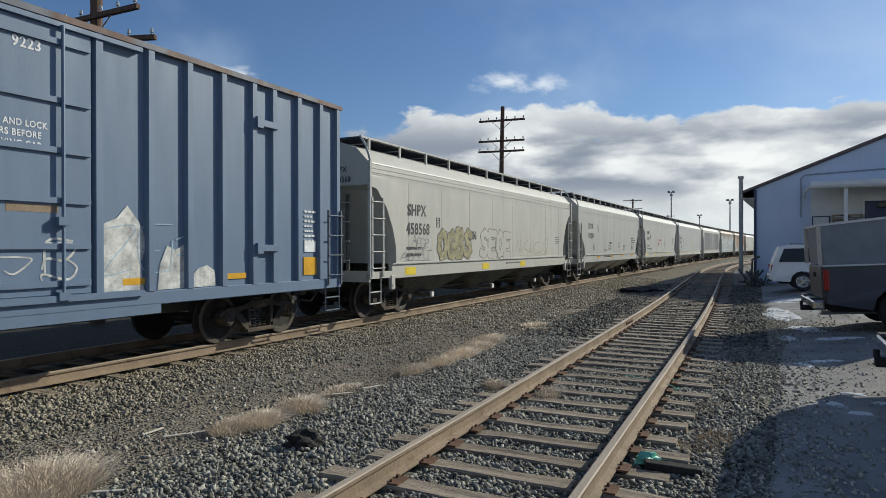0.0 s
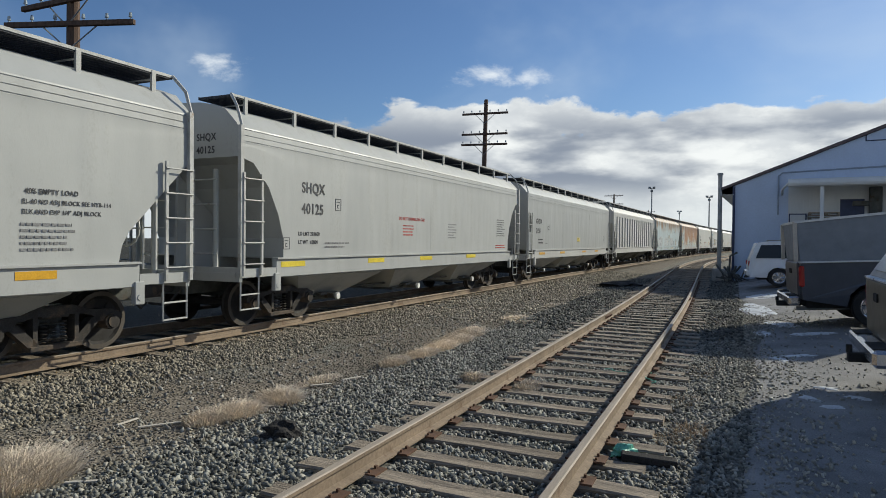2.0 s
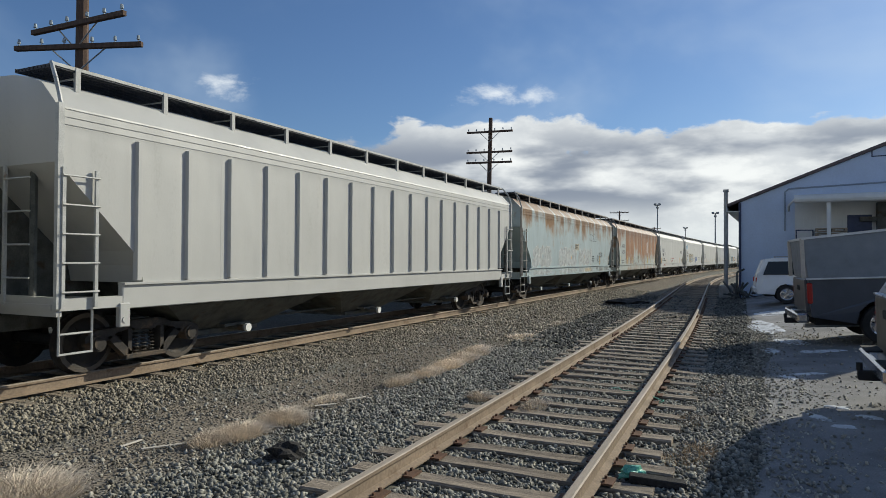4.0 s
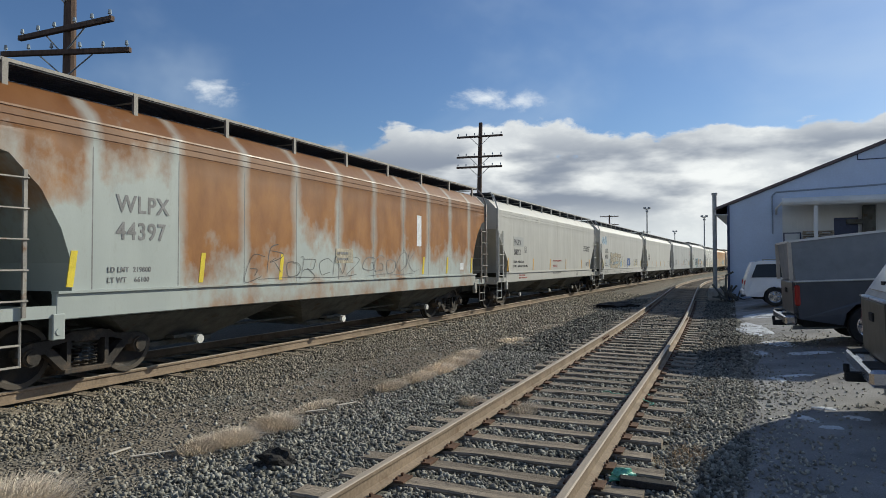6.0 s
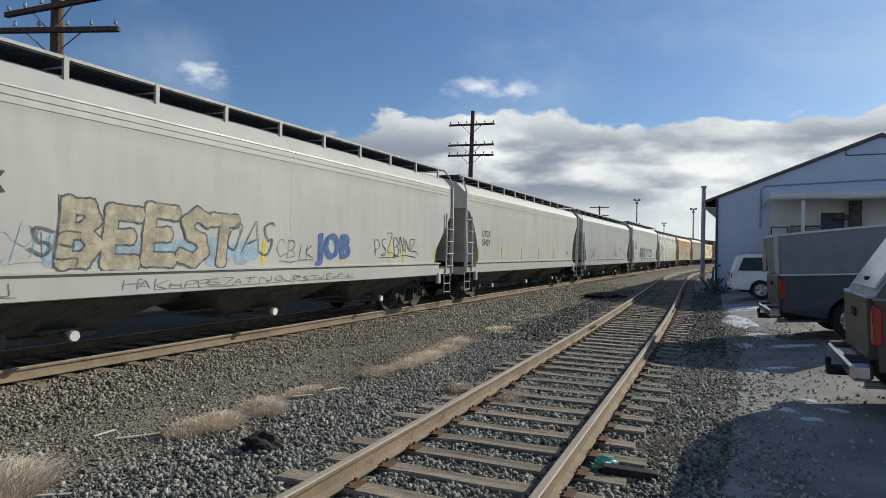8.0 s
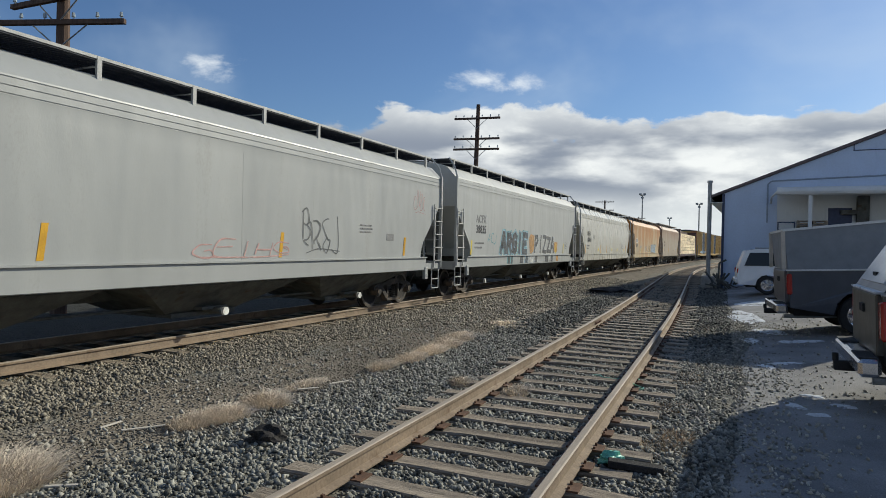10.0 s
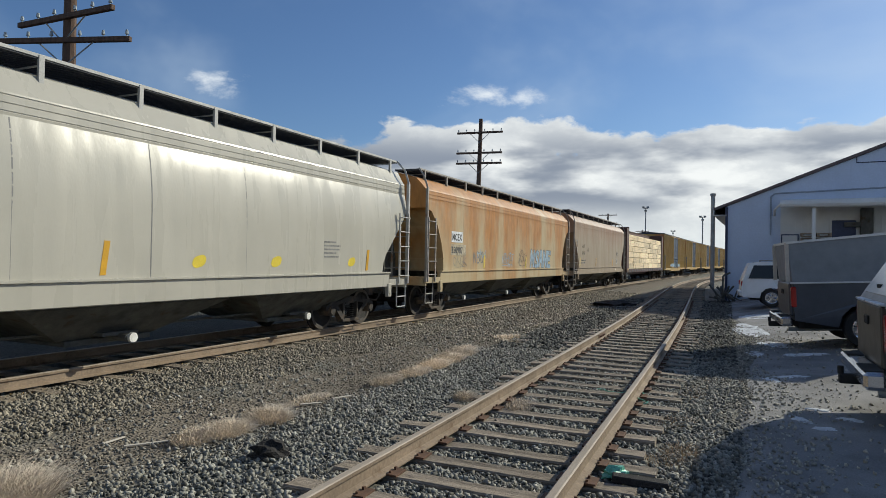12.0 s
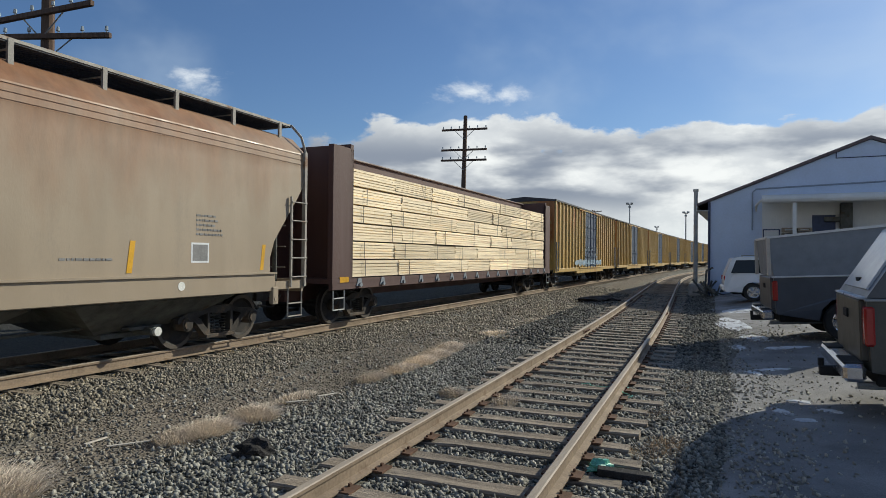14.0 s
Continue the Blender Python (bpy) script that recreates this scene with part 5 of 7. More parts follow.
    for y in (4.5, 8.6, 2 * h - 5.2, 2 * h - 2.7):
        bubble(c, -h + y, 1.40, 0.24, 0.22, "yellowstripe", 2, 1, name="label_panel")
    small_print(c, h - 3.6, 1.9, 5, 0.6)
    small_print(c, -h + 1.7, 1.7, 2, 0.7, 0.14)
    # 14
    c, h = make_hopper(14, "orange", "rust-orange covered hopper car with pale number panels", cut="round", posts=11, ladder="ladder_grey")
    patch(c, -h + 1.66, -h + 2.46, 2.10, 2.42, "whitetext", "label_panel", HALF - 0.012)
    patch(c, -h + 1.62, -h + 2.72, 1.72, 2.04, "g_cream", "label_panel", HALF - 0.012)
    text(c, "MCEX", 0.27, -h + 1.70, 2.16, x=HALF - 0.006)
    text(c, "350987", 0.27, -h + 1.66, 1.78, x=HALF - 0.006)
    slashes(c, h, (4.2, 8.6, 2 * h - 3.4), "yellowstripe")
    scribble(c, -h + 1.8, 1.36, 1.0, 0.4, "fadedblack", 91, 4, 0.012)
    tag_letters(c, h - 6.0, 1.36, 2.9, 0.60, (7, 10, 0, 7, 5), (("g_dark", 0.105), ("g_sky", 0.082)), seed=6)
    scribble(c, h - 6.1, 1.32, 3.0, 0.7, "g_white", 92, 6, 0.014)
    scribble(c, h - 7.5, 1.38, 1.0, 0.62, "g_dark", 94, 5, 0.018)
    scribble(c, h - 9.4, 1.36, 1.3, 0.55, "g_sky", 95, 5, 0.022)
    scribble(c, h - 9.2, 1.45, 1.0, 0.45, "fadedblack", 96, 4, 0.014)
    tag_letters(c, -h + 3.3, 1.5, 0.9, 0.36, (7, 11, 14), (("fadedblack", 0.020),), seed=9)
    scribble(c, -h + 3.6, 1.6, 0.8, 0.4, "g_sky", 93, 3, 0.02)
    framed(c, -h + 2.9, 0.98, 0.18, "black")
    # 15
    c, h = make_hopper(15, "brown", "brown and grey weathered covered hopper car", cut="sweep", posts=11, ladder="ladder_grey", up=0.13)
    text(c, "ACFX", 0.25, -h + 1.80, 2.30, "g_grime")
    text(c, "58424", 0.26, -h + 1.76, 1.94, "g_grime")
    small_print(c, -h + 1.65, 1.62, 2, 1.0, 0.13)
    end_marks(c, h, "ACFX", "58424")
    slashes(c, h, (1.30,), "yellowstripe")
    slashes(c, h, (5.0, 2 * h - 4.2, 2 * h - 1.35))
    small_print(c, h - 2.9, 2.2, 5, 0.6)
    patch(c, h - 3.0, h - 2.62, 1.46, 1.78, "whitetext", "label_panel")
    patch(c, h - 2.97, h - 2.65, 1.49, 1.75, "fadedblack", "label_panel", HALF - 0.010)
    small_print(c, h - 5.2, 1.5, 1, 1.2)
    framed(c, -h + 3.0, 2.1, 0.2, "fadedblack")
    for y in (2 * h - 3.2, 2 * h - 7.0):
        part("reflector_disc", made((rod, (S - 0.01, -h + y, 1.10), (S + 0.004, -h + y, 1.10), 0.07, 14)), M["capwhite"], c)


def rib_bm(depth, wide, z0, z1):
    return made((prism, ((0, -wide), (depth, -wide * 0.65), (depth, wide * 0.65), (0, wide)), 2, z0, z1))


def make_boxcar(mid, length, paint, roof, label, door_mat, ribs, dw=1.55):
    half = length / 2 - 0.50
    car = thing("boxcar", label, "railway freight car", "cars of the passing freight train")
    part("body", made((box, -HALF + 0.07, HALF - 0.07, -half, half, 0.98, 4.36)), M[paint], car)
    part("roof", made((prism, ((-HALF - 0.02, 4.36), (HALF + 0.02, 4.36), (HALF + 0.02, 4.44), (0, 4.60), (-HALF - 0.02, 4.44)), 1, -half - 0.03, half + 0.03)), M[roof], car)
    for s in (1, -1):
        lo, hi = sorted((s * (HALF - 0.12), s * HALF))
        part("side_sill", made((box, lo, hi, -half, half, 0.84, 1.03, 0.01), (box, lo, hi, -half * 0.45, half * 0.45, 0.72, 0.86)), M[paint], car)
    mesh = finish(rib_bm(0.085, 0.075, 1.03, 4.36), "rib", M[paint])
    x = HALF - 0.075
    for y in ribs(half):
        r = part("rib", mesh, None, car)
        r.matrix_basis = pose(x, y, 0)
    # doors
    for k, (y0, y1) in enumerate(((-dw, -0.02), (0.02, dw))):
        door = part("door", made((box, x, x + 0.06, y0, y1, 1.06, 4.28, 0.01)), M[door_mat], car)
        bars = bmesh.new()
        for z in (1.2, 1.65, 2.2, 2.8, 3.4, 4.1):
            box(bars, x + 0.05, x + 0.10, y0 + 0.03, y1 - 0.03, z - 0.035, z + 0.035)
        part("door_rib", bars, M[door_mat], door)
        rods = bmesh.new()
        for y in (y0 + 0.40, y1 - 0.40):
            rod(rods, (x + 0.12, y, 1.0), (x + 0.12, y, 4.3), 0.022, 6)
            box(rods, x + 0.08, x + 0.16, y - 0.08, y + 0.08, 1.9, 2.0)
            box(rods, x + 0.08, x + 0.15, y - 0.07, y + 0.07, 1.0, 1.1)
        part("lock_rod", rods, M[door_mat], door)
    part("door_track", made((box, x, x + 0.13, -3.2, 3.2, 0.98, 1.06)), M[paint], car)
    part("door_track", made((box, x, x + 0.11, -3.2, 3.2, 4.28, 4.34)), M[paint], car)
    for d in (-1, 1):
        add_coupler(car, half, d)
        add_bogie(car, d * (half - 1.7))
        add_ladder(car, 1, d * (half - 0.06), d * (half - 0.46), 0.9, 2.35, 4, M["ladder_dark"])
        add_step(car, 1, d * (half - 0.26), M["ladder_dark"])
        ends = bmesh.new()
        for k in range(9):
            y0, y1 = sorted((d * half, d * (half + 0.045)))
            box(ends, -HALF + 0.2, HALF - 0.2, y0, y1, 1.2 + 0.34 * k, 1.36 + 0.34 * k)
        part("end_corrugation", ends, M[paint], car)
    part("center_sill", made((box, -0.3, 0.3, -half, half, 0.55, 0.98), (box, -0.9, 0.9, -1.5, 1.5, 0.5, 0.9)), M["under"], car)
    CARS.append((car, mid))
    return car, half


def build_boxcars():
    S = HALF + 0.014
    length = 16.6
    spaced = lambda h: [s * y for s in (-1, 1) for y in (h - 0.10, 7.16, 6.52, 5.86, 5.37, 4.70, 4.03, 3.36, 2.58)]
    c, h = make_boxcar(GAP_ENDS[0] - length / 2, length, "blue", "blue_roof", "faded blue ribbed boxcar with white graffiti", "blue", spaced, 2.48)
    X = HALF - 0.06
    text(c, "9223", 0.17, 1.52, 3.93, "whitetext", 0.9, HALF - 0.012)
    text(c, "CLOSE AND LOCK", 0.105, 1.10, 3.03, "whitetext", 0.85, HALF - 0.012)
    text(c, "DOORS BEFORE", 0.105, 1.15, 2.91, "whitetext", 0.85, HALF - 0.012)
    text(c, "MOVING CAR", 0.105, 1.25, 2.79, "whitetext", 0.85, HALF - 0.012)
    bm = bmesh.new()
    prism(bm, ((2.56, 1.04), (3.28, 1.04), (3.22, 1.42), (3.34, 1.70), (3.20, 1.98), (3.02, 2.20), (2.86, 2.02), (2.62, 1.92), (2.56, 1.72)), 0, X - 0.012, X + 0.004)
    prism(bm, ((3.50, 1.04), (3.98, 1.04), (4.06, 1.78), (3.94, 1.66), (3.80, 1.60), (3.66, 1.66), (3.54, 1.40)), 0, X - 0.012, X + 0.004)
    prism(bm, ((4.10, 1.04), (4.58, 1.04), (4.54, 1.28), (4.40, 1.36), (4.22, 1.32), (4.12, 1.22)), 0, X - 0.012, X + 0.004)
    part("graffiti", bm, M["g_white"], c)
    scribble(c, 2.65, 1.1, 1.5, 0.9, "g_sky", 11, 3, 0.014, x=X + 0.006)
    scribble(c, 0.2, 1.15, 2.2, 0.55, "g_white", 13, 4, 0.018, x=HALF - 0.012)
    for y in (2.95, 4.80):
        patch(c, y, y + 0.42, 1.13, 1.22, "amber", x=X + 0.002)
    patch(c, h - 1.1, h - 0.72, 1.12, 1.45, "amber", x=X + 0.002)
    for y, z in ((5.50, 1.62), (5.50, 3.72)):
        part("door_stop", made((box, HALF - 0.06, HALF + 0.05, y - 0.08, y + 0.40, z - 0.06, z + 0.06, 0.01), (box, HALF - 0.05, HALF + 0.06, y - 0.12, y + 0.02, z - 0.09, z + 0.09)), M["blue"], c)
    patch(c, h - 1.08, h - 0.74, 1.55, 1.75, "whitetext", "label_panel", X + 0.002)
    small_print(c, h - 1.08, 2.28, 7, 0.34, 0.09, "whitetext", X + 0.004)
    part("rust_scar", made((box, HALF - 0.02, HALF - 0.012, 1.45, 2.05, 2.05, 2.14)), M["rail"], c)
    ys = lambda h: [s * (1.75 + (h - 1.85) * k / 9) for s in (-1, 1) for k in range(10)]
    for k in range(17, 24):
        a, b = GAP_ENDS[k - 1], GAP_ENDS[k]
        c, h = make_boxcar((a + b) / 2, b - a, "yellow", "grating", "dirty yellow ribbed boxcar with dark blue doors", "bluedoor", ys)
        if k == 17:
            bubble(c, -4.2, 1.10, 7.4, 0.42, "g_sky", 55, 9, x=HALF + 0.016)
            scribble(c, -2.2, 1.1, 3.6, 1.3, "g_sky", 56, 6, 0.03, x=HALF + 0.07)


def build_centerbeam():
    a, b = GAP_ENDS[15], GAP_ENDS[16]
    half = (b - a) / 2 - 0.5
    car = thing("centerbeam_flatcar", "oxide red centerbeam flatcar loaded with fresh lumber packs", "railway freight car", "cars of the passing freight train")
    part("deck", made((box, -HALF, HALF, -half, half, 0.98, 1.08), (box, -0.35, 0.35, -half, half, 0.55, 0.98)), M["maroon"], car)
    part("side_sill", made((box, HALF - 0.1, HALF, -half, half, 0.84, 1.0, 0.01), (box, -HALF, -HALF + 0.1, -half, half, 0.84, 1.0, 0.01)), M["maroon"], car)
    for d in (-1, 1):
        u, v = sorted((d * (half - 0.02), d * (half - 0.85)))
        w, q = sorted((d * (half - 0.70), d * (half - 0.85)))
        bulk = part("bulkhead", made((box, -HALF + 0.02, HALF - 0.02, w, q, 1.0, 4.10, 0.015)), M["maroon"], car)
        for px in (-HALF + 0.085, 0.0, HALF - 0.085):
            part("bulkhead_post", made((box, px - 0.065, px + 0.065, u, v, 1.0, 4.0, 0.01)), M["maroon"], bulk)
        add_coupler(car, half, d)
        add_bogie(car, d * (half - 1.9))
        add_step(car, 1, d * (half - 0.3), M["ladder"])
    beam = made((box, -0.46, 0.46, -half + 0.7, half - 0.7, 3.72, 4.10, 0.03))
    for k in range(14):
        y = -half + 1.2 + (2 * half - 2.4) * k / 13
        box(beam, -0.1, 0.1, y - 0.08, y + 0.08, 1.05, 3.75)
    part("center_beam", beam, M["maroon"], car)
    part("cable_rail", made((rod, (0.50, -half + 0.8, 4.06), (0.50, half - 0.8, 4.06), 0.03, 6)), M["maroon"], car)
    # risers with winches under the load
    for k in range(16):
        y = -half + 1.1 + (2 * half - 2.2) * k / 15
        part("riser", made((prism, ((y - 0.14, 0.90), (y + 0.14, 0.90), (y + 0.06, 1.08), (y - 0.06, 1.08)), 0, HALF - 0.3, HALF + 0.02), (rod, (HALF + 0.02, y, 0.93), (HALF + 0.06, y, 0.93), 0.05, 8)), M["cargrey"], car)
    patch(car, -half + 0.3, -half + 0.65, 1.0, 1.12, "amber", x=HALF)
    # lumber packs: each a solid bundle with a groove between its board layers
    tiers = 6
    z0, z1 = 1.10, 3.62
    rnd = random.Random(7)
    h = (z1 - z0) / tiers
    lo_y, hi_y = -half + 0.87, half - 0.87
    for side in (1, -1):
        for t in range(tiers):
            zb = z0 + t * h
            cuts = [lo_y]
            n = 7 + t % 2
            for c in range(1, n):
                cuts.append(lo_y + (hi_y - lo_y) * c / n + rnd.uniform(-0.22, 0.22))
            cuts.append(hi_y)
            for y0, y1 in zip(cuts, cuts[1:]):
                rows = rnd.choice((5, 6, 6, 7))
                out = HALF - 0.05 - rnd.uniform(0, 0.04)
                step = (h - 0.032) / rows
                pts = [(side * 0.40, zb + 0.004)]
                for r in range(rows):
                    o = side * (out - rnd.uniform(0, 0.030))
                    gap = rnd.choice((0.006, 0.012, 0.020))
                    zz = zb + 0.004 + step * r
                    pts += [(o, zz + 0.002), (o, zz + step - gap), (side * (out - 0.05), zz + step - gap + 0.002), (side * (out - 0.05), zz + step - 0.001)]
                pts.append((side * 0.40, zb + h - 0.02))
                bm = bmesh.new()
                prism(bm, pts, 1, y0 + 0.006, y1 - 0.006)
                pack = part("lumber_pack", bm, M["lumber"], car, "strapped pack of fresh pale sawn boards")
                tilt = rnd.uniform(-0.10, 0.10)
                pack.matrix_basis = pose(0, (y0 + y1) / 2, zb) @ pose(0, 0, 0, tilt, 0, 0) @ pose(0, -(y0 + y1) / 2, -zb)
                if side == 1 and rnd.random() < 0.85:
                    yy = y0 + (y1 - y0) * rnd.choice((0.25, 0.75))
                    part("strap", made((box, HALF - 0.049, HALF - 0.045, yy - 0.012, yy + 0.012, zb, zb + h - 0.02)), M["strap"], pack)
    CARS.append((car, (a + b) / 2))


build_boxcars()
build_hoppers()
build_centerbeam()


# ---- building ----
def build_building():
    house = thing("metal_shed", "pale blue metal-sided shed with a dark roof edge", "building")
    house.matrix_basis = pose(-0.02, 33.2, 0.0, 0, 0, -3)
    W, D, E, P, B = 12.9, 20.0, 4.46, 7.0, -0.1
    bm = bmesh.new()
    prism(bm, ((0, B), (W, B), (W, E), (W / 2, P), (0, E)), 1, 0, 0.25)
    part("gable_wall", bm, M["siding"], house)
    part("side_wall", made((box, 0.0, 0.25, 0.25, D, B, E)), M["siding_white"], house)
    part("side_wall", made((box, W - 0.25, W, 0.25, D, B, E)), M["siding_white"], house)
    part("back_wall", made((prism, ((0.25, B), (W - 0.25, B), (W - 0.25, E), (W / 2, P - 0.05), (0.25, E)), 1, D - 0.25, D)), M["siding"], house)
    k = (P - E) / (W / 2)
    for s in (0, 1):
        f = (lambda x: x) if s == 0 else (lambda x: W - x)
        pts = [(f(-0.55), E - 0.55 * k + 0.02), (f(W / 2), P + 0.02), (f(W / 2), P + 0.16), (f(-0.55), E - 0.55 * k + 0.14)]
        part("roof", made((prism, pts, 1, -0.15, D + 0.15)), M["roofing"], house)
    part("fascia", made((box, -0.57, -0.53, -0.12, D, E - 0.42, E - 0.06), (box, -0.53, 0.0, -0.1, D, E - 0.43, E - 0.40)), M["siding_white"], house)
    part("corner_trim", made((box, -0.05, 0.06, -0.08, 0.0, B, E - 0.02)), M["bluetrim"], house)
    # seams of the metal sheets
    for i in range(1, int(W)):
        x = i * 1.0
        top = E + k * min(x, W - x)
        part("sheet_seam", made((box, x - 0.012, x + 0.012, -0.015, 0.0, B, top)), M["siding"], house)
    part("conduit", made((rod, (1.85, -0.04, 3.1), (1.85, -0.04, 4.85), 0.035, 6), (rod, (1.85, -0.04, 4.85), (2.0, -0.04, 5.0), 0.035, 6), (rod, (2.0, -0.04, 5.0), (9.5, -0.04, 5.25), 0.035, 6)), M["conduit"], house)
    part("gable_vent", made((box, 5.15, 7.75, -0.03, 0.0, 6.24, 6.28), (box, 5.15, 5.19, -0.03, 0.0, 6.28, 6.52)), M["bluetrim"], house)
    # canopy over the loading side
    can = part("canopy", made((prism, ((0.0, 4.72), (-2.2, 4.50), (-2.2, 4.22), (0.0, 4.55)), 0, 2.25, 11.5)), M["siding_white"], house)
    part("gutter", made((rod, (2.2, -2.30, 4.34), (11.5, -2.30, 4.34), 0.17, 10), (rod, (2.25, -2.28, 4.36), (2.0, -1.9, 4.12), 0.05, 6), (rod, (2.0, -1.9, 4.12), (2.0, -0.1, 4.0), 0.05, 6)), M["siding_white"], can)
    for x in (3.45, 6.9, 10.3):
        part("canopy_post", made((box, x - 0.07, x + 0.07, -2.25, -2.11, 0.1, 4.25)), M["siding_white"], can)
    part("wainscot", made((box, 2.25, 11.5, -0.035, -0.02, 0.2, 4.5)), M["siding_white"], house)
    batten = finish(made((box, -0.02, 0.02, -0.05, -0.035, 0.2, 4.45)), "wainscot_batten", M["siding_white"])
    for i in range(36):
        part("wainscot_batten", batten, None, house).matrix_basis = pose(2.35 + i * 0.25, 0, 0)
    part("door", made((box, 4.25, 5.15, -0.09, -0.055, 1.2, 3.75)), M["bluetrim"], house)
    part("door_frame", made((box, 4.17, 4.25, -0.10, -0.03, 1.2, 3.83), (box, 5.15, 5.23, -0.10, -0.03, 1.2, 3.83), (box, 4.17, 5.23, -0.10, -0.03, 3.75, 3.83)), M["siding_white"], house)
    part("duct", made((box, 5.30, 5.75, -0.45, -0.05, 1.2, 4.25, 0.02), (box, 4.7, 5.3, -0.40, -0.12, 3.45, 3.65, 0.02)), M["under"], house)
    part("sign_board", made((box, 2.28, 2.98, -0.12, -0.055, 2.66, 3.14)), M["bluetrim"], house)
    part("sign_panel", made((box, 2.33, 2.93, -0.13, -0.115, 2.71, 3.09)), M["siding_white"], house)
    # stacked pallets on the dock
    stack = thing("pallet_stack", "stack of grey wooden pallets on the dock", "pallets")
    stack.matrix_basis = pose(-0.02, 33.2, 0.0, 0, 0, -3)
    for kx in (3.02, 3.62):
        for i in range(10):
            z = 1.2 + i * 0.2
            part("pallet", made((box, kx, kx + 0.55, -1.3, -0.6, z, z + 0.04), (box, kx, kx + 0.55, -1.3, -0.6, z + 0.11, z + 0.15), (box, kx, kx + 0.09, -1.5, -0.6, z + 0.04, z + 0.11), (box, kx + 0.46, kx + 0.55, -1.3, -0.6, z + 0.04, z + 0.11)), M["tie"], stack)
    dock = part("dock", made((box, 2.2, 11.5, -2.3, -0.001, 0.0, 1.2)), M["concrete"], house)
    # vent pipe by the corner
    pipe = thing("vent_pipe", "tall grey steel pipe beside the shed", "pole")
    pipe.matrix_basis = pose(-0.62, 33.6, 0)
    part("shaft", made((rod, (0, 0, 0.0), (0, 0, 4.9), 0.10, 12), (rod, (0, 0, 4.9), (0, 0, 5.1), 0.10, 12)), M["galv"], pipe)
    part("rim", made((rod, (0, 0, 5.02), (0, 0, 5.12), 0.135, 12)), M["galv"], pipe)
    part("base_block", made((box, -0.3, 0.3, -0.3, 0.3, -0.1, 0.55, 0.03)), M["concrete"], pipe)


build_building()


# ---- poles and masts ----
def utility_pole(x, y, top, arms, half, lean=0.0, skew=0.0):
    p = thing("utility_pole", "dark wooden utility pole with crossarms and insulators", "utility pole", "pole line behind the train")
    p.matrix_basis = pose(x, y, 0, 0, lean, 0)
    part("shaft", made((rod, (0, 0, -0.3), (0, 0, top), 0.19, 10, 0.12)), M["pole"], p)
    for z in arms:
        arm = part("crossarm", made((box, -half, half, -0.20, -0.09, z - 0.06, z + 0.06, 0.008)), M["pole"], p)
        arm.matrix_basis = pose(0, 0, 0, 0, 0, skew if z == arms[0] else 0.0)
        for i in range(6):
            px = half * (0.22 + 0.72 * (i % 3) / 2) * (1 if i < 3 else -1)
            part("insulator", made((rod, (px, -0.145, z + 0.05), (px, -0.145, z + 0.14), 0.015, 5), (rod, (px, -0.145, z + 0.12), (px, -0.145, z + 0.22), 0.045, 7, 0.03)), M["insulator"], arm)
        br = bmesh.new()
        for s in (-1, 1):
            rod(br, (0, -0.16, z - 0.62), (s * half * 0.42, -0.12, z - 0.05), 0.018, 5)
        part("brace", br, M["galv"], arm)


utility_pole(-14.45, 10.5, 10.4, (6.80, 7.36, 8.62), 1.64, 0.0, 18.0)
utility_pole(-14.3, 37.58, 10.5, (7.72, 8.36, 9.62), 1.50, 1.2)
utility_pole(-17.95, 108.0, 9.6, (8.0, 9.35), 1.5)
utility_pole(-18.3, 157.9, 9.3, (7.8, 8.95), 1.5)


def flood_mast(x, y, h):
    p = thing("floodlight_mast", "slim grey floodlight mast with lamp heads", "light mast", "yard light masts")
    p.matrix_basis = pose(x, y, 0)
    part("shaft", made((rod, (0, 0, 0), (0, 0, h), 0.20, 8, 0.12)), M["galv"], p)
    for dx in (-0.5, 0.5):
        part("lamp_head", made((box, dx - 0.30, dx + 0.30, -0.3, 0.2, h - 0.2, h + 0.25, 0.05), (rod, (0, 0, h - 0.3), (dx, 0, h - 0.2), 0.06, 6)), M["galv"], p)
    part("lamp_head", made((box, -0.3, 0.3, -0.3, 0.2, h - 0.95, h - 0.55, 0.05)), M["galv"], p)


def far_warehouse():
    w = thing("warehouse", "distant low grey warehouse beyond the curve", "building", m=pose(-3.0, 232.0, 0))
    part("wall", made((box, -16, 16, 0, 14, -0.2, 3.9)), M["concrete"], w)
    part("roof", made((prism, ((-16.4, 3.9), (16.4, 3.9), (16.4, 4.2), (0, 5.4), (-16.4, 4.2)), 1, -0.4, 14.4)), M["galv"], w)
    for k in range(6):
        part("door", made((box, -13.5 + 4.8 * k, -10.5 + 4.8 * k, -0.08, 0.0, 0, 3.0)), M["bluetrim"], w)


far_warehouse()
flood_mast(-17.6, 158.2, 14.6)
flood_mast(-5.3, 164.2, 12.7)
flood_mast(-17.1, 236.2, 12.6)

# ---- vehicles ----
def lot_top(x, y):
    return max(lot_z(x, y) - 0.03, ground_z(x, y)) + 0.022


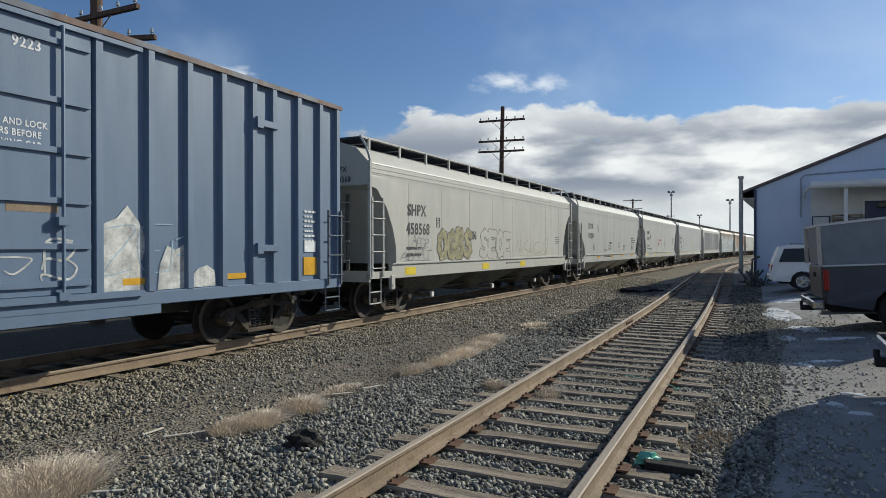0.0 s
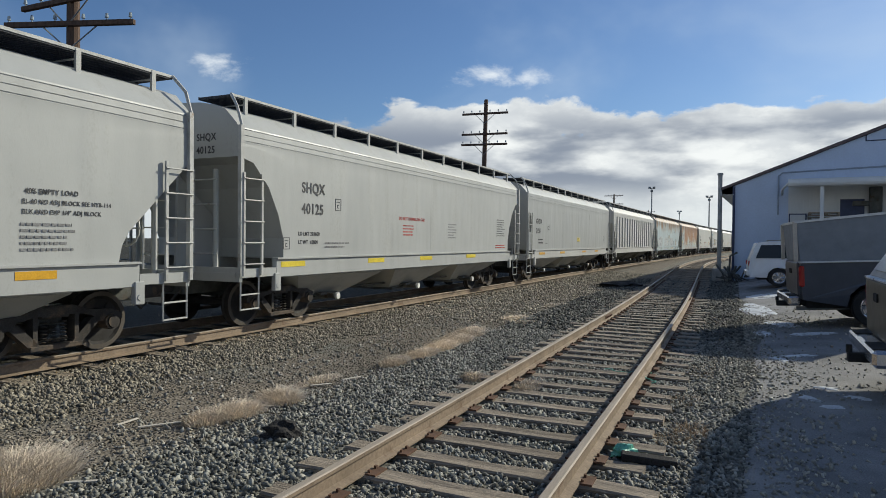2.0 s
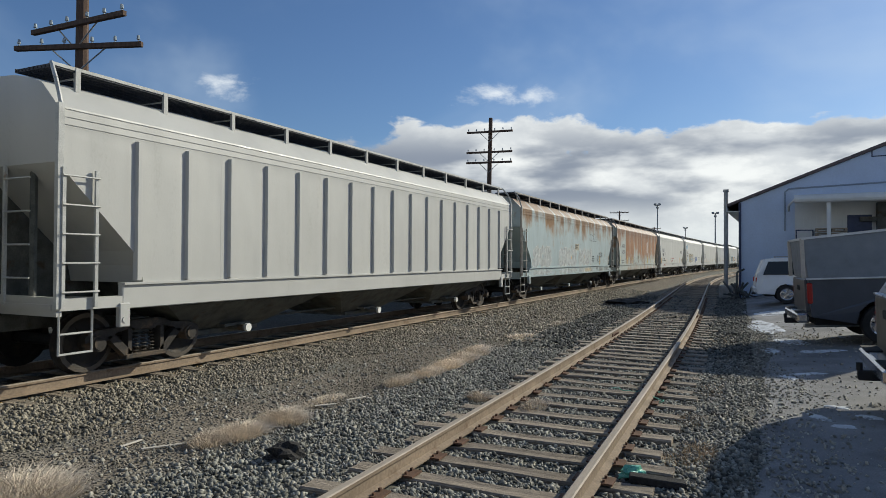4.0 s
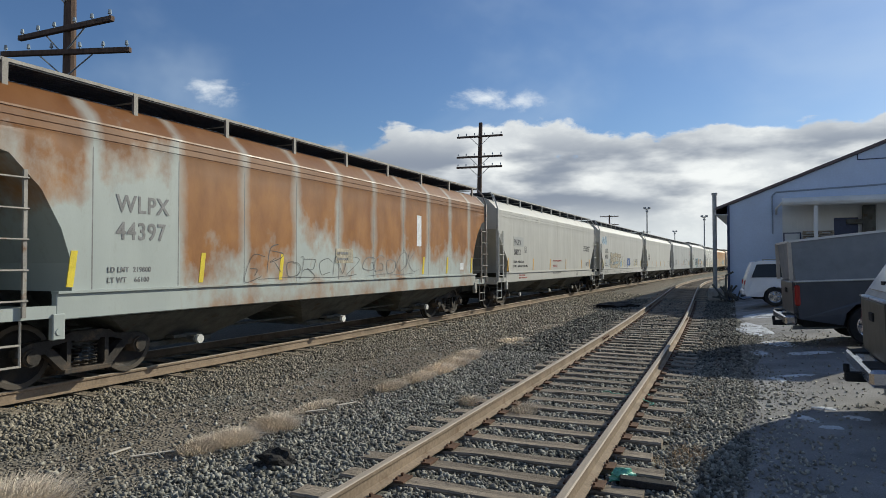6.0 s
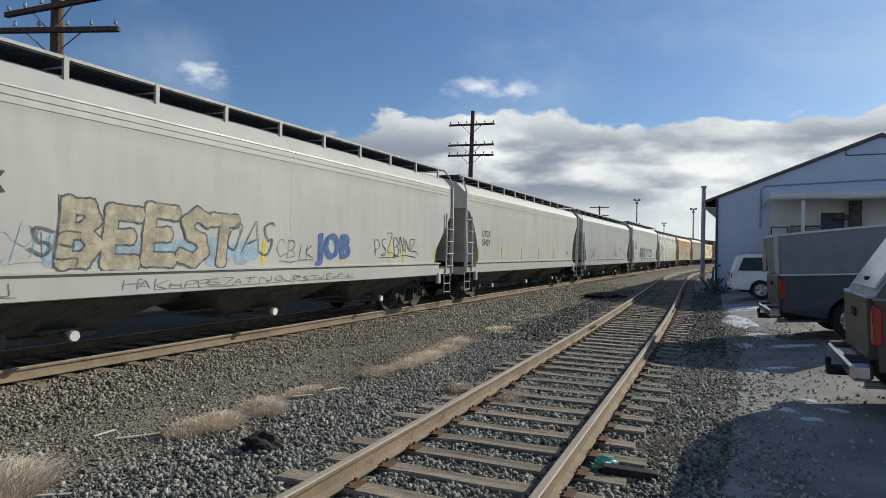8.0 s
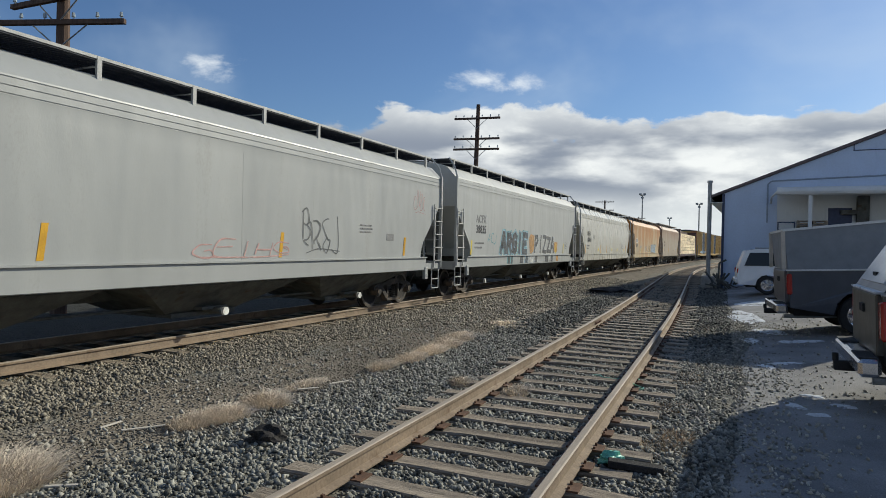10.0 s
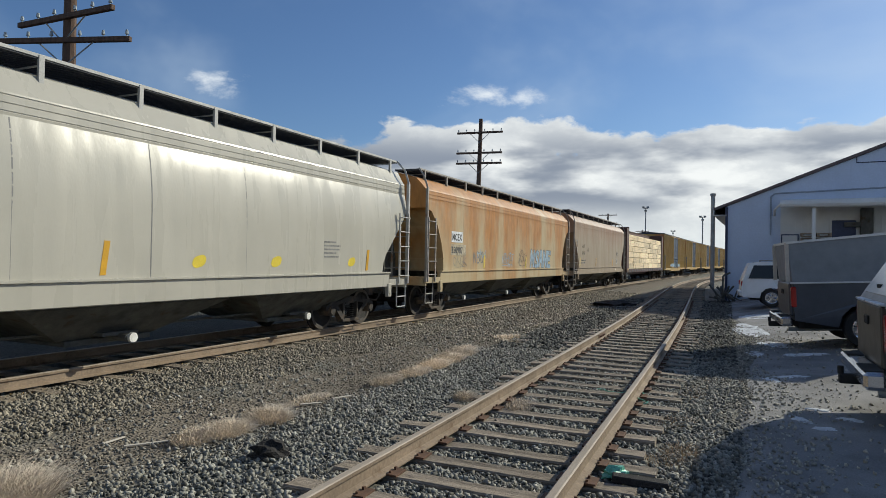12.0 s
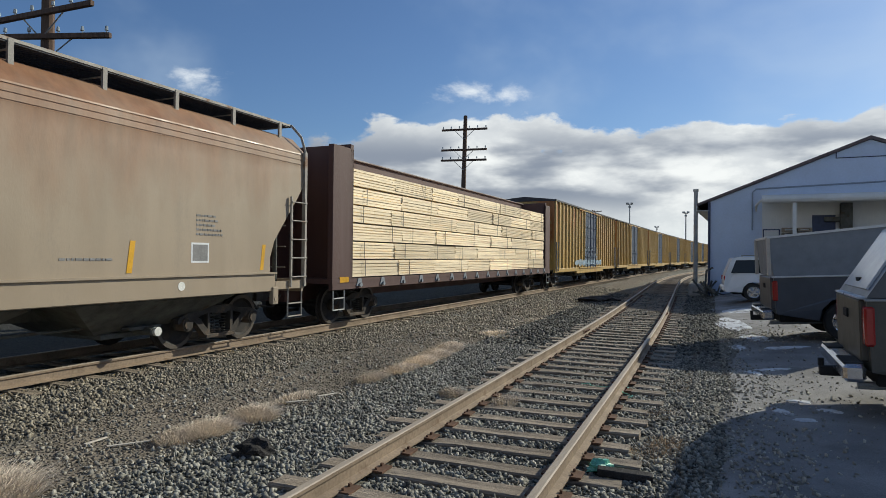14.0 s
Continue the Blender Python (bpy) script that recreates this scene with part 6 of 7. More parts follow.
def road_wheel(car, x, y, r, rim_mat):
    s = -1 if y < 0 else 1
    bm = bmesh.new()
    seg = 24
    prof = ((r * 0.62, 0.0), (r * 0.70, 0.012), (r * 0.95, 0.012), (r, -0.03), (r, -0.19), (r * 0.93, -0.22), (r * 0.6, -0.22))
    rings = [[bm.verts.new((x + q * math.cos(2 * math.pi * i / seg), y + s * w, r + q * math.sin(2 * math.pi * i / seg))) for i in range(seg)] for q, w in prof]
    for a, b in zip(rings, rings[1:]):
        for i in range(seg):
            bm.faces.new((a[i], a[(i + 1) % seg], b[(i + 1) % seg], b[i]))
    wheel = part("wheel", bm, M["tyre"], car, "black rubber tyre")
    rim = bmesh.new()
    rod(rim, (x, y - s * 0.10, r), (x, y - s * 0.12, r), r * 0.62, 20)
    for i in range(6):
        a = 2 * math.pi * i / 6
        for o in (-0.10, 0.10):
            rod(rim, (x + 0.06 * math.cos(a), y - s * 0.015, r + 0.06 * math.sin(a)), (x + r * 0.60 * math.cos(a + o), y - s * 0.03, r + r * 0.60 * math.sin(a + o)), 0.024, 5)
    rod(rim, (x, y - s * 0.10, r), (x, y + s * 0.0, r), 0.075, 12)
    for i in range(20):
        a, b = 2 * math.pi * i / 20, 2 * math.pi * (i + 1) / 20
        rod(rim, (x + r * 0.61 * math.cos(a), y - s * 0.01, r + r * 0.61 * math.sin(a)), (x + r * 0.61 * math.cos(b), y - s * 0.01, r + r * 0.61 * math.sin(b)), 0.018, 5)
    part("rim", rim, rim_mat, wheel)


def arch(cx, r, z, n=7):
    return [(cx + r * math.cos(math.pi * k / (n - 1)), z + r * math.sin(math.pi * k / (n - 1))) for k in range(n)]


def loft_side(bm, pts, half, tuck):
    """A body from its side outline, with the upper edge tucked in."""
    top = max(p[1] for p in pts)
    low = min(p[1] for p in pts)
    def w(z):
        t = (z - low) / (top - low)
        return half - tuck * max(0.0, t - 0.35) - 0.03 * (1 - min(1, t * 3))
    a = [bm.verts.new((x, -w(z), z)) for x, z in pts]
    b = [bm.verts.new((x, w(z), z)) for x, z in pts]
    k = len(pts)
    for i in range(k):
        bm.faces.new((a[i], a[(i + 1) % k], b[(i + 1) % k], b[i]))
    bm.faces.new(a[::-1])
    bm.faces.new(b)


def pickup(name, label, paint, m):
    t = thing(name, label, "pickup truck", m=m)
    body = [(0.12, 0.48), (0.10, 1.14), (2.15, 1.14), (2.15, 1.12), (4.0, 1.08), (5.0, 1.02), (5.15, 0.85), (5.15, 0.45)] + arch(4.25, 0.42, 0.36) + arch(1.22, 0.42, 0.36)
    bm = bmesh.new()
    loft_side(bm, body, 0.92, 0.03)
    bmesh.ops.bevel(bm, geom=[e for e in bm.edges if len(e.link_faces) == 2 and e.calc_face_angle(0) > 0.9], offset=0.03, segments=2, affect="EDGES")
    part("body", bm, M[paint], t)
    part("cab", made((loft_side, [(2.12, 1.10), (2.2, 1.68), (3.3, 1.70), (4.05, 1.08)], 0.88, 0.12)), M[paint], t)
    part("side_window", made((box, 2.4, 3.3, -0.885, -0.85, 1.18, 1.56, 0.01)), M["glassdark"], t)
    for y in (-0.90, 0.90):
        for x in (1.22, 4.25):
            road_wheel(t, x, y, 0.345, M["chrome"])
    part("bed_rail", made((box, 0.08, 2.15, -0.93, -0.86, 1.135, 1.16, 0.006)), M["galv"], t)
    part("bed_rail", made((box, 0.08, 2.15, 0.86, 0.93, 1.135, 1.16, 0.006)), M["siding_white"], t)
    part("tailgate", made((box, 0.055, 0.13, -0.76, 0.76, 0.56, 1.15, 0.015)), M[paint], t)
    part("tailgate_handle", made((box, 0.035, 0.06, -0.11, 0.11, 0.93, 1.02, 0.008)), M["tyre"], t)
    for y in (-0.90, 0.82):
        part("tail_lamp", made((box, 0.07, 0.155, y - 0.035, y + 0.12, 0.72, 1.09, 0.02)), M["redlens"], t)
    bum = part("rear_bumper", made((box, -0.11, 0.08, -0.90, 0.90, 0.38, 0.55, 0.035)), M["chrome"], t, "dull chrome rear bumper")
    for y in (-0.605, 0.605):
        part("step_pad", made((box, -0.10, 0.06, y - 0.255, y + 0.255, 0.548, 0.562)), M["tyre"], bum)
    part("tow_hitch", made((box, -0.22, 0.2, -0.05, 0.05, 0.30, 0.40, 0.01), (rod, (-0.2, 0, 0.4), (-0.2, 0, 0.48), 0.03, 8)), M["tyre"], t)
    part("exhaust_pipe", made((rod, (0.05, -0.55, 0.30), (1.6, -0.55, 0.33), 0.04, 8)), M["galv"], t)
    part("underframe", made((box, 0.2, 4.9, -0.7, 0.7, 0.32, 0.52)), M["tyre"], t)
    return t


def build_vehicles():
    x, y = 1.10, 15.55
    a = pickup("pickup_truck", "black pickup truck with a grey panel box over its bed", "carblack", pose(x, y, lot_top(x + 1, y) - 0.01, 0, -2.6, 3) @ Matrix.Scale(1.1, 4))
    cap = bmesh.new()
    prism(cap, ((0.10, 1.17), (0.04, 1.86), (2.35, 2.02), (2.35, 1.17)), 1, -0.90, 0.90)
    # thin white strip and small white wedge on the near bed rail
    part("snow_edge", made((box, 0.06, 2.16, -0.945, -0.925, 1.145, 1.172), (prism, ((1.35, 1.172), (1.95, 1.172), (1.95, 1.30), (1.70, 1.27)), 1, -0.96, -0.92)), M["siding_white"], a, "thin white line with a small wedge along the bed rail")
    part("bed_box", cap, M["cargrey"], a, "dull grey panel box on the bed")
    part("box_trim", made((prism, ((0.02, 1.86), (0.02, 1.90), (2.37, 2.065), (2.37, 2.02)), 1, -0.93, 0.93)), M["siding_white"], a)
    for y in (-0.88, 0.88):
        part("box_end_post", made((box, 0.0, 0.06, y - 0.04, y + 0.04, 1.17, 1.88)), M["paleboard"], a)
    x, y = 1.47, 8.82
    b = pickup("pickup_truck", "beige and dark older pickup truck with a cap, its window glare painted white", "cartan", pose(x, y, lot_top(x + 1, y) - 0.01, 0, -2.0, -2) @ Matrix.Scale(1.1, 4))
    part("bed_cap", made((loft_side, [(0.10, 1.165), (0.55, 1.86), (2.25, 1.92), (2.25, 1.165)], 0.90, 0.10)), M["carblack"], b)
    bm = bmesh.new()
    k = (0.45, 0.695)
    for (u0, u1, w0, w1) in ((0.10, 0.92, 0.70, 0.62),):
        v = [bm.verts.new((0.10 + k[0] * u + dx, yy, 1.165 + k[1] * u + dz)) for dx, dz in ((-0.02, 0.012), (0.02, -0.012)) for u, yy in ((u0, -w0), (u0, w0), (u1, w1), (u1, -w1))]
        for q in ((0, 1, 2, 3), (7, 6, 5, 4), (0, 4, 5, 1), (1, 5, 6, 2), (2, 6, 7, 3), (3, 7, 4, 0)):
            bm.faces.new([v[i] for i in q])
    part("cap_window", bm, M["capglass"], b, "rear window with pale glare painted in")
    part("cap_handle", made((box, 0.16, 0.22, -0.10, 0.10, 1.30, 1.34)), M["tyre"], b)
    part("snow_edge", made((box, 0.045, 0.14, -0.80, 0.80, 1.15, 1.175, 0.008)), M["snow"], b, "thin snow on the tailgate edge")
    # white sport utility car
    x, y = 0.48, 26.6
    suv = thing("suv_car", "white sport utility car with dark side windows", "car", m=pose(x, y, lot_top(x + 1, y) - 0.01, 0, -1.0, 2))
    out = [(0.05, 0.34), (0.0, 0.62), (0.06, 0.98), (0.28, 1.56), (0.6, 1.62), (2.5, 1.60), (3.15, 1.06), (4.1, 0.92), (4.25, 0.62), (4.2, 0.32)] + arch(3.5, 0.38, 0.32) + arch(0.98, 0.38, 0.32)
    bm = bmesh.new()
    loft_side(bm, out, 0.86, 0.16)
    bmesh.ops.bevel(bm, geom=[e for e in bm.edges if len(e.link_faces) == 2 and e.calc_face_angle(0) > 0.9], offset=0.03, segments=2, affect="EDGES")
    part("body", bm, M["carwhite"], suv)
    for s in (-1, 1):
        bm = bmesh.new()
        pts = ((0.24, 1.02), (0.42, 1.49), (2.35, 1.50), (2.75, 1.02))
        def wy(z):
            return 0.86 - 0.16 * ((z - 0.32) / 1.3 - 0.35) + 0.012
        v = [bm.verts.new((p, s * (wy(z) + o), z)) for o in (0.0, -0.03) for p, z in pts]
        for q in ((0, 1, 2, 3), (7, 6, 5, 4), (0, 4, 5, 1), (1, 5, 6, 2), (2, 6, 7, 3), (3, 7, 4, 0)):
            bm.faces.new([v[i] for i in q])
        part("side_window", bm, M["glassdark"], suv)
        part("tail_lamp", made((box, 0.0, 0.10, s * 0.80 - 0.03, s * 0.80 + 0.045, 0.74, 0.92, 0.02)), M["redlens"], suv)
        for x in (0.98, 3.5):
            road_wheel(suv, x, s * 0.85, 0.33, M["chrome"])
    part("rear_bumper", made((box, -0.07, 0.12, -0.80, 0.80, 0.38, 0.58, 0.04)), M["carwhite"], suv)
    part("underframe", made((box, 0.3, 4.0, -0.7, 0.7, 0.25, 0.45)), M["tyre"], suv)
    part("roof_rail", made((rod, (0.6, -0.70, 1.66), (2.4, -0.70, 1.65), 0.02, 6), (box, 0.6, 0.66, -0.72, -0.68, 1.6, 1.66), (box, 2.34, 2.4, -0.72, -0.68, 1.58, 1.65)), M["galv"], suv)


# pale base colour stands in for the glare on the cap's rear glass
M["capglass"] = mat("window_with_painted_glare", (0.60, 0.63, 0.66), rough=0.15, var=0.1, bump=0, spec=0.8)
build_vehicles()


# ---- loose things on the ground ----
def grass_tuft(x, y, wide, long, high, blades, seed, label="clump of dry straw-coloured grass in the gravel", material="grass"):
    rnd = random.Random(seed)
    verts, faces = [], []
    for _ in range(int(blades * 4.2)):
        r, a = math.sqrt(rnd.random()), rnd.uniform(0, 6.283)
        bx, by = wide * r * math.cos(a), long * r * math.sin(a)
        h = high * rnd.uniform(0.45, 1.1) * (1 - 0.45 * r)
        d = rnd.uniform(0, 6.283)
        lean = rnd.uniform(0.4, 1.6) * h
        lx, ly = math.cos(d) * lean + bx * 0.25, math.sin(d) * lean + by * 0.25
        w = rnd.uniform(0.0013, 0.0030)
        px, py = -math.sin(d + 1) * w, math.cos(d + 1) * w
        k = len(verts)
        verts += [(bx - px, by - py, -0.03), (bx + px, by + py, -0.03), (bx + lx * 0.45 + px, by + ly * 0.45 + py, h * 0.62), (bx + lx * 0.45 - px, by + ly * 0.45 - py, h * 0.62), (bx + lx, by + ly, h * 0.95)]
        faces += [(k, k + 1, k + 2, k + 3), (k + 3, k + 2, k + 4)]
    me = bpy.data.meshes.new("grass_tuft")
    me.from_pydata(verts, [], faces)
    me.materials.append(M[material])
    ob = new("grass_tuft", me)
    ob.matrix_basis = pose(x, y, ground_z(x, y))
    tagged(ob, label, "grass", "dry grass clumps along the tracks", "stuff")


def build_grass():
    spots = ((-4.95, 3.15, 0.34, 0.42, 0.30, 900), (-5.15, 2.75, 0.3, 0.3, 0.26, 600), (-4.85, 5.05, 0.17, 0.26, 0.15, 420), (-4.75, 5.35, 0.2, 0.28, 0.20, 560), (-4.68, 5.95, 0.22, 0.22, 0.21, 640), (-4.95, 7.1, 0.16, 0.4, 0.08, 260),
             (-4.6, 8.55, 0.16, 0.35, 0.14, 420), (-4.52, 9.3, 0.17, 0.4, 0.17, 520), (-4.55, 10.1, 0.2, 0.45, 0.19, 620), (-4.6, 10.9, 0.22, 0.45, 0.20, 640), (-4.72, 11.7, 0.24, 0.5, 0.22, 680), (-4.9, 12.4, 0.2, 0.4, 0.15, 360),
             (-3.08, 7.9, 0.12, 0.16, 0.16, 300), (-4.7, 15.0, 0.4, 0.5, 0.10, 420), (-4.2, 14.2, 0.4, 0.3, 0.07, 200), (-2.3, 7.75, 0.14, 0.30, 0.16, 120), (-5.0, 6.6, 0.1, 0.3, 0.06, 120), (-4.6, 18.5, 0.4, 0.6, 0.08, 260))
    for i, (x, y, w, l, h, n) in enumerate(spots):
        grass_tuft(x, y, w, l, h, n, 100 + i)
    weeds = ((-0.45, 6.35, 0.22, 0.30, 0.10, 220), (-0.35, 6.75, 0.2, 0.25, 0.14, 200), (-0.50, 7.9, 0.2, 0.3, 0.10, 160), (-0.3, 9.8, 0.25, 0.5, 0.08, 200), (-0.2, 12.5, 0.35, 0.8, 0.08, 260), (-0.3, 15.8, 0.4, 1.2, 0.08, 300), (0.1, 10.9, 0.5, 0.3, 0.05, 160))
    for i, (x, y, w, l, h, n) in enumerate(weeds):
        grass_tuft(x, y, w, l, h * 0.7, n * 0.5, 300 + i, "flattened brown weeds beside the siding", "weed")


build_grass()


def crumpled(r, seed, squash, rough):
    bm = bmesh.new()
    bmesh.ops.create_icosphere(bm, subdivisions=3, radius=1.0)
    for v in bm.verts:
        k = 1 + rough * noise.noise(v.co * 2.2 + Vector((seed, 0, 0))) + rough * 0.6 * noise.noise(v.co * 5.0 + Vector((0, seed, 0)))
        v.co = Vector((v.co.x * r[0] * k, v.co.y * r[1] * k, max(-0.2, v.co.z) * r[2] * k))
    return bm


def build_litter():
    bag = new("plastic_bag", finish(crumpled((0.10, 0.075, 0.075), 3, 1, 0.55), "plastic_bag", M["greenbag"]))
    bag.matrix_basis = pose(-0.83, 5.67, -0.02, 0, 0, 30)
    tagged(bag, "crumpled green plastic bag beside the rail", "plastic bag")
    chunk = new("burnt_wood_chunk", finish(crumpled((0.17, 0.11, 0.11), 9, 1, 0.5), "burnt_wood_chunk", M["char"]))
    chunk.matrix_basis = pose(-3.80, 4.87, -0.02, 0, 0, 55)
    tagged(chunk, "black charred lump of wood on the gravel", "burnt wood")
    plank = new("short_dark_plank", finish(made((box, -0.22, 0.22, -0.06, 0.06, 0, 0.06, 0.008)), "short_dark_plank", M["char"]))
    plank.matrix_basis = pose(-0.62, 5.56, -0.035, 0, 3, 8)
    tagged(plank, "short dark weathered plank offcut", "plank")
    for i, (x, y, l, a) in enumerate(((-4.62, 7.36, 0.34, 75), (-4.75, 6.85, 0.3, 60), (-5.2, 4.75, 0.42, 62), (-4.62, 5.72, 0.2, 20), (-5.6, 4.7, 0.3, 100), (-4.4, 3.3, 0.22, 40))):
        b = new("bleached_board_piece", finish(made((box, -l / 2, l / 2, -0.016, 0.016, 0, 0.014, 0.003)), "bleached_board_piece", M["paleboard"]))
        b.matrix_basis = pose(x, y, ground_z(x, y) + 0.012, 2, 2, a)
        tagged(b, "pale bleached splinter of board on the dirt", "wood scrap", "wood scraps on the ground")
    bm = bmesh.new()
    rnd = random.Random(5)
    p = Vector((0, 0, 0.02))
    ang = 0.5
    for k in range(34):
        q = p + Vector((math.cos(ang) * 0.045, math.sin(ang) * 0.045, rnd.uniform(-0.008, 0.008)))
        q.z = max(0.005, min(0.06, q.z))
        rod(bm, p, q, 0.0075, 4)
        p, ang = q, ang + rnd.uniform(-0.75, 0.85)
    rope = new("green_rope", finish(bm, "green_rope", M["greenbag"]))
    rope.matrix_basis = pose(-0.95, 8.55, -0.02)
    tagged(rope, "tangled green plastic rope in the ballast", "rope")
    # tangle of dark scrap at the shed's corner
    bm = bmesh.new()
    for k in range(26):
        a = Vector((rnd.uniform(-0.5, 0.6), rnd.uniform(-0.5, 0.4), rnd.uniform(0, 0.35)))
        rod(bm, a, a + Vector((rnd.uniform(-0.5, 0.5), rnd.uniform(-0.5, 0.5), rnd.uniform(0.0, 0.5))), rnd.uniform(0.02, 0.06), 5)
    rod(bm, (-0.3, -0.1, 0), (-0.25, 0, 1.2), 0.045, 6)
    rod(bm, (-0.25, 0, 1.2), (0.05, 0, 1.35), 0.045, 6)
    scrap = new("scrap_heap", finish(bm, "scrap_heap", M["under"]))
    scrap.matrix_basis = pose(0.12, 32.3, lot_top(0.12, 32.3))
    tagged(scrap, "dark tangle of scrap metal by the shed corner", "scrap heap", kind="stuff")
    heap = new("dark_dirt_heap", finish(crumpled((0.9, 0.7, 0.22), 4, 1, 0.4), "dark_dirt_heap", M["char"]))
    heap.matrix_basis = pose(-4.3, 27.6, -0.08)
    tagged(heap, "low dark heap of cinders between the tracks", "dirt heap")


build_litter()


def snow_patch(x, y, w, l, seed, turn=0.0):
    bm = bmesh.new()
    rows = []
    for j, f in enumerate((1.0, 0.8, 0.45)):
        ring = []
        for i in range(28):
            a = 2 * math.pi * i / 28
            k = 1 + 0.55 * noise.noise((math.cos(a) * 1.6 + seed, math.sin(a) * 1.6, 0)) + 0.3 * noise.noise((math.cos(a) * 4, math.sin(a) * 4 + seed, 0))
            px, py = w * f * k * math.cos(a), l * f * k * math.sin(a)
            qx, qy = x + px * math.cos(turn) - py * math.sin(turn), y + px * math.sin(turn) + py * math.cos(turn)
            ring.append(bm.verts.new((qx, qy, lot_top(qx, qy) + (-0.006, 0.010, 0.016)[j])))
        rows.append(ring)
    for a, b in zip(rows, rows[1:]):
        for i in range(28):
            bm.faces.new((a[i], a[(i + 1) % 28], b[(i + 1) % 28], b[i]))
    bm.faces.new(rows[-1])
    tagged(new("snow_patch", finish(bm, "snow_patch", M["snow"])), "thin melting snow patch on the asphalt", "snow", "melting snow patches on the lot", "stuff")


for k, (x, y, w, l, tn) in enumerate(((0.62, 18.9, 0.42, 1.7, 0.1), (0.95, 15.6, 0.32, 0.7, 0.4), (0.55, 14.2, 0.16, 0.45, 0.2), (1.35, 14.0, 0.4, 0.18, 0.1), (0.66, 11.15, 0.10, 0.28, 0.3), (0.95, 11.5, 0.28, 0.10, 0.2), (0.80, 8.5, 0.09, 0.22, 0.4), (1.0, 8.1, 0.13, 0.10, 0.1), (1.05, 9.1, 0.08, 0.16, 0.9), (1.3, 8.6, 0.08, 0.14, 0.9), (0.9, 23.0, 0.5, 0.9, 0.2))):
    snow_patch(x, y, w, l, k * 3.1, tn)


# ---- ballast stones ----
def scatter(name, label, material, count, area, size, seed, keep, lift=0.0):
    rng = np.random.default_rng(seed)
    (x0, x1), (y0, y1) = area
    px = rng.uniform(x0, x1, count)
    py = y0 + (y1 - y0) * rng.random(count)
    ok = np.array([keep(a, b) for a, b in zip(px, py)])
    px, py = px[ok], py[ok]
    n = len(px)
    pz = np.array([max(lot_z(a, b) - 0.03, ground_z(a, b)) + lift if lift else ground_z(a, b) for a, b in zip(px, py)])
    cube = np.array([(x, y, z) for x in (-1, 1) for y in (-1, 1) for z in (-1, 1)], float)
    v = cube[None] * rng.uniform(0.35, 1.0, (n, 8, 3)) * np.array((1.05, 0.85, 0.52))
    s = (size[0] + (size[1] - size[0]) * 1.35 * rng.random(n) ** 1.5) * 0.5
    v = v * (s[:, None] * rng.uniform(0.65, 1.15, (n, 3)))[:, None, :]
    ax = rng.normal(size=(n, 4))
    ax /= np.linalg.norm(ax, axis=1)[:, None]
    w, x, y, z = ax.T
    rot = np.stack([1 - 2 * (y * y + z * z), 2 * (x * y - z * w), 2 * (x * z + y * w), 2 * (x * y + z * w), 1 - 2 * (x * x + z * z), 2 * (y * z - x * w), 2 * (x * z - y * w), 2 * (y * z + x * w), 1 - 2 * (x * x + y * y)], 1).reshape(n, 3, 3)
    v = np.einsum("nij,nkj->nki", rot, v)
    v += np.stack([px, py, pz + s * rng.uniform(0.05, 0.55, n)], 1)[:, None, :]
    quads = np.array(((0, 1, 3, 2), (4, 6, 7, 5), (0, 4, 5, 1), (2, 3, 7, 6), (0, 2, 6, 4), (1, 5, 7, 3)))
    f = (quads[None] + (np.arange(n) * 8)[:, None, None]).reshape(-1, 4)
    me = bpy.data.meshes.new(name)
    me.vertices.add(n * 8)
    me.vertices.foreach_set("co", v.reshape(-1))
    me.loops.add(len(f) * 4)
    me.loops.foreach_set("vertex_index", f.reshape(-1).astype(np.int32))
    me.polygons.add(len(f))
    me.polygons.foreach_set("loop_start", np.arange(0, len(f) * 4, 4, dtype=np.int32))
    me.update(calc_edges=True)
    me.materials.append(M[material])
    tagged(new(name, me), label, "gravel", kind="stuff")


TIE_STEP = 0.52


def clear_of_track(x, y):
    d = x - siding_x(y)
    if abs(abs(d) - 0.7535) < 0.10:
        return False
    if abs(d) < 1.30:
        off = (y - 1.2) % TIE_STEP
        if min(off, TIE_STEP - off) < 0.105:
            return (math.sin(x * 91.7 + y * 47.3) * 4337.1) % 1.0 < 0.06
    return True


def near_dirt(x, y):
    return -6.5 + 0.3 * math.sin(y) < x < -4.35


scatter("ballast_stones", "dark grey crushed stone round the siding", "stone_dark", 56000, ((-4.5, 0.25), (0.2, 13.0)), (0.024, 0.060), 1, lambda x, y: clear_of_track(x, y) and x < 0.15 + 0.2 * math.sin(y * 2) and (x > -4.2 or math.sin(x * 50 + y * 31) > 0))
scatter("ballast_stones", "lighter grey crushed stone mixed round the siding", "stone", 14000, ((-4.7, 0.30), (1.6, 13.0)), (0.020, 0.055), 2, clear_of_track)
scatter("ballast_stones", "brownish ballast shoulder beside the main line", "stone_warm", 24000, ((-8.25, -6.3), (0.6, 16.0)), (0.024, 0.062), 3, lambda x, y: x < main_x(y) + 2.7 + 0.25 * math.sin(y * 1.7) and x > main_x(y) + 0.84)
scatter("gravel", "rust-stained chips along the foot of the main line rail", "stone_rust", 14000, ((-8.5, -7.0), (0.4, 26.0)), (0.012, 0.045), 8, lambda x, y: 0.83 < x - main_x(y) < 0.90 + 0.16 * abs(math.sin(y * 3.1 + x * 5)))
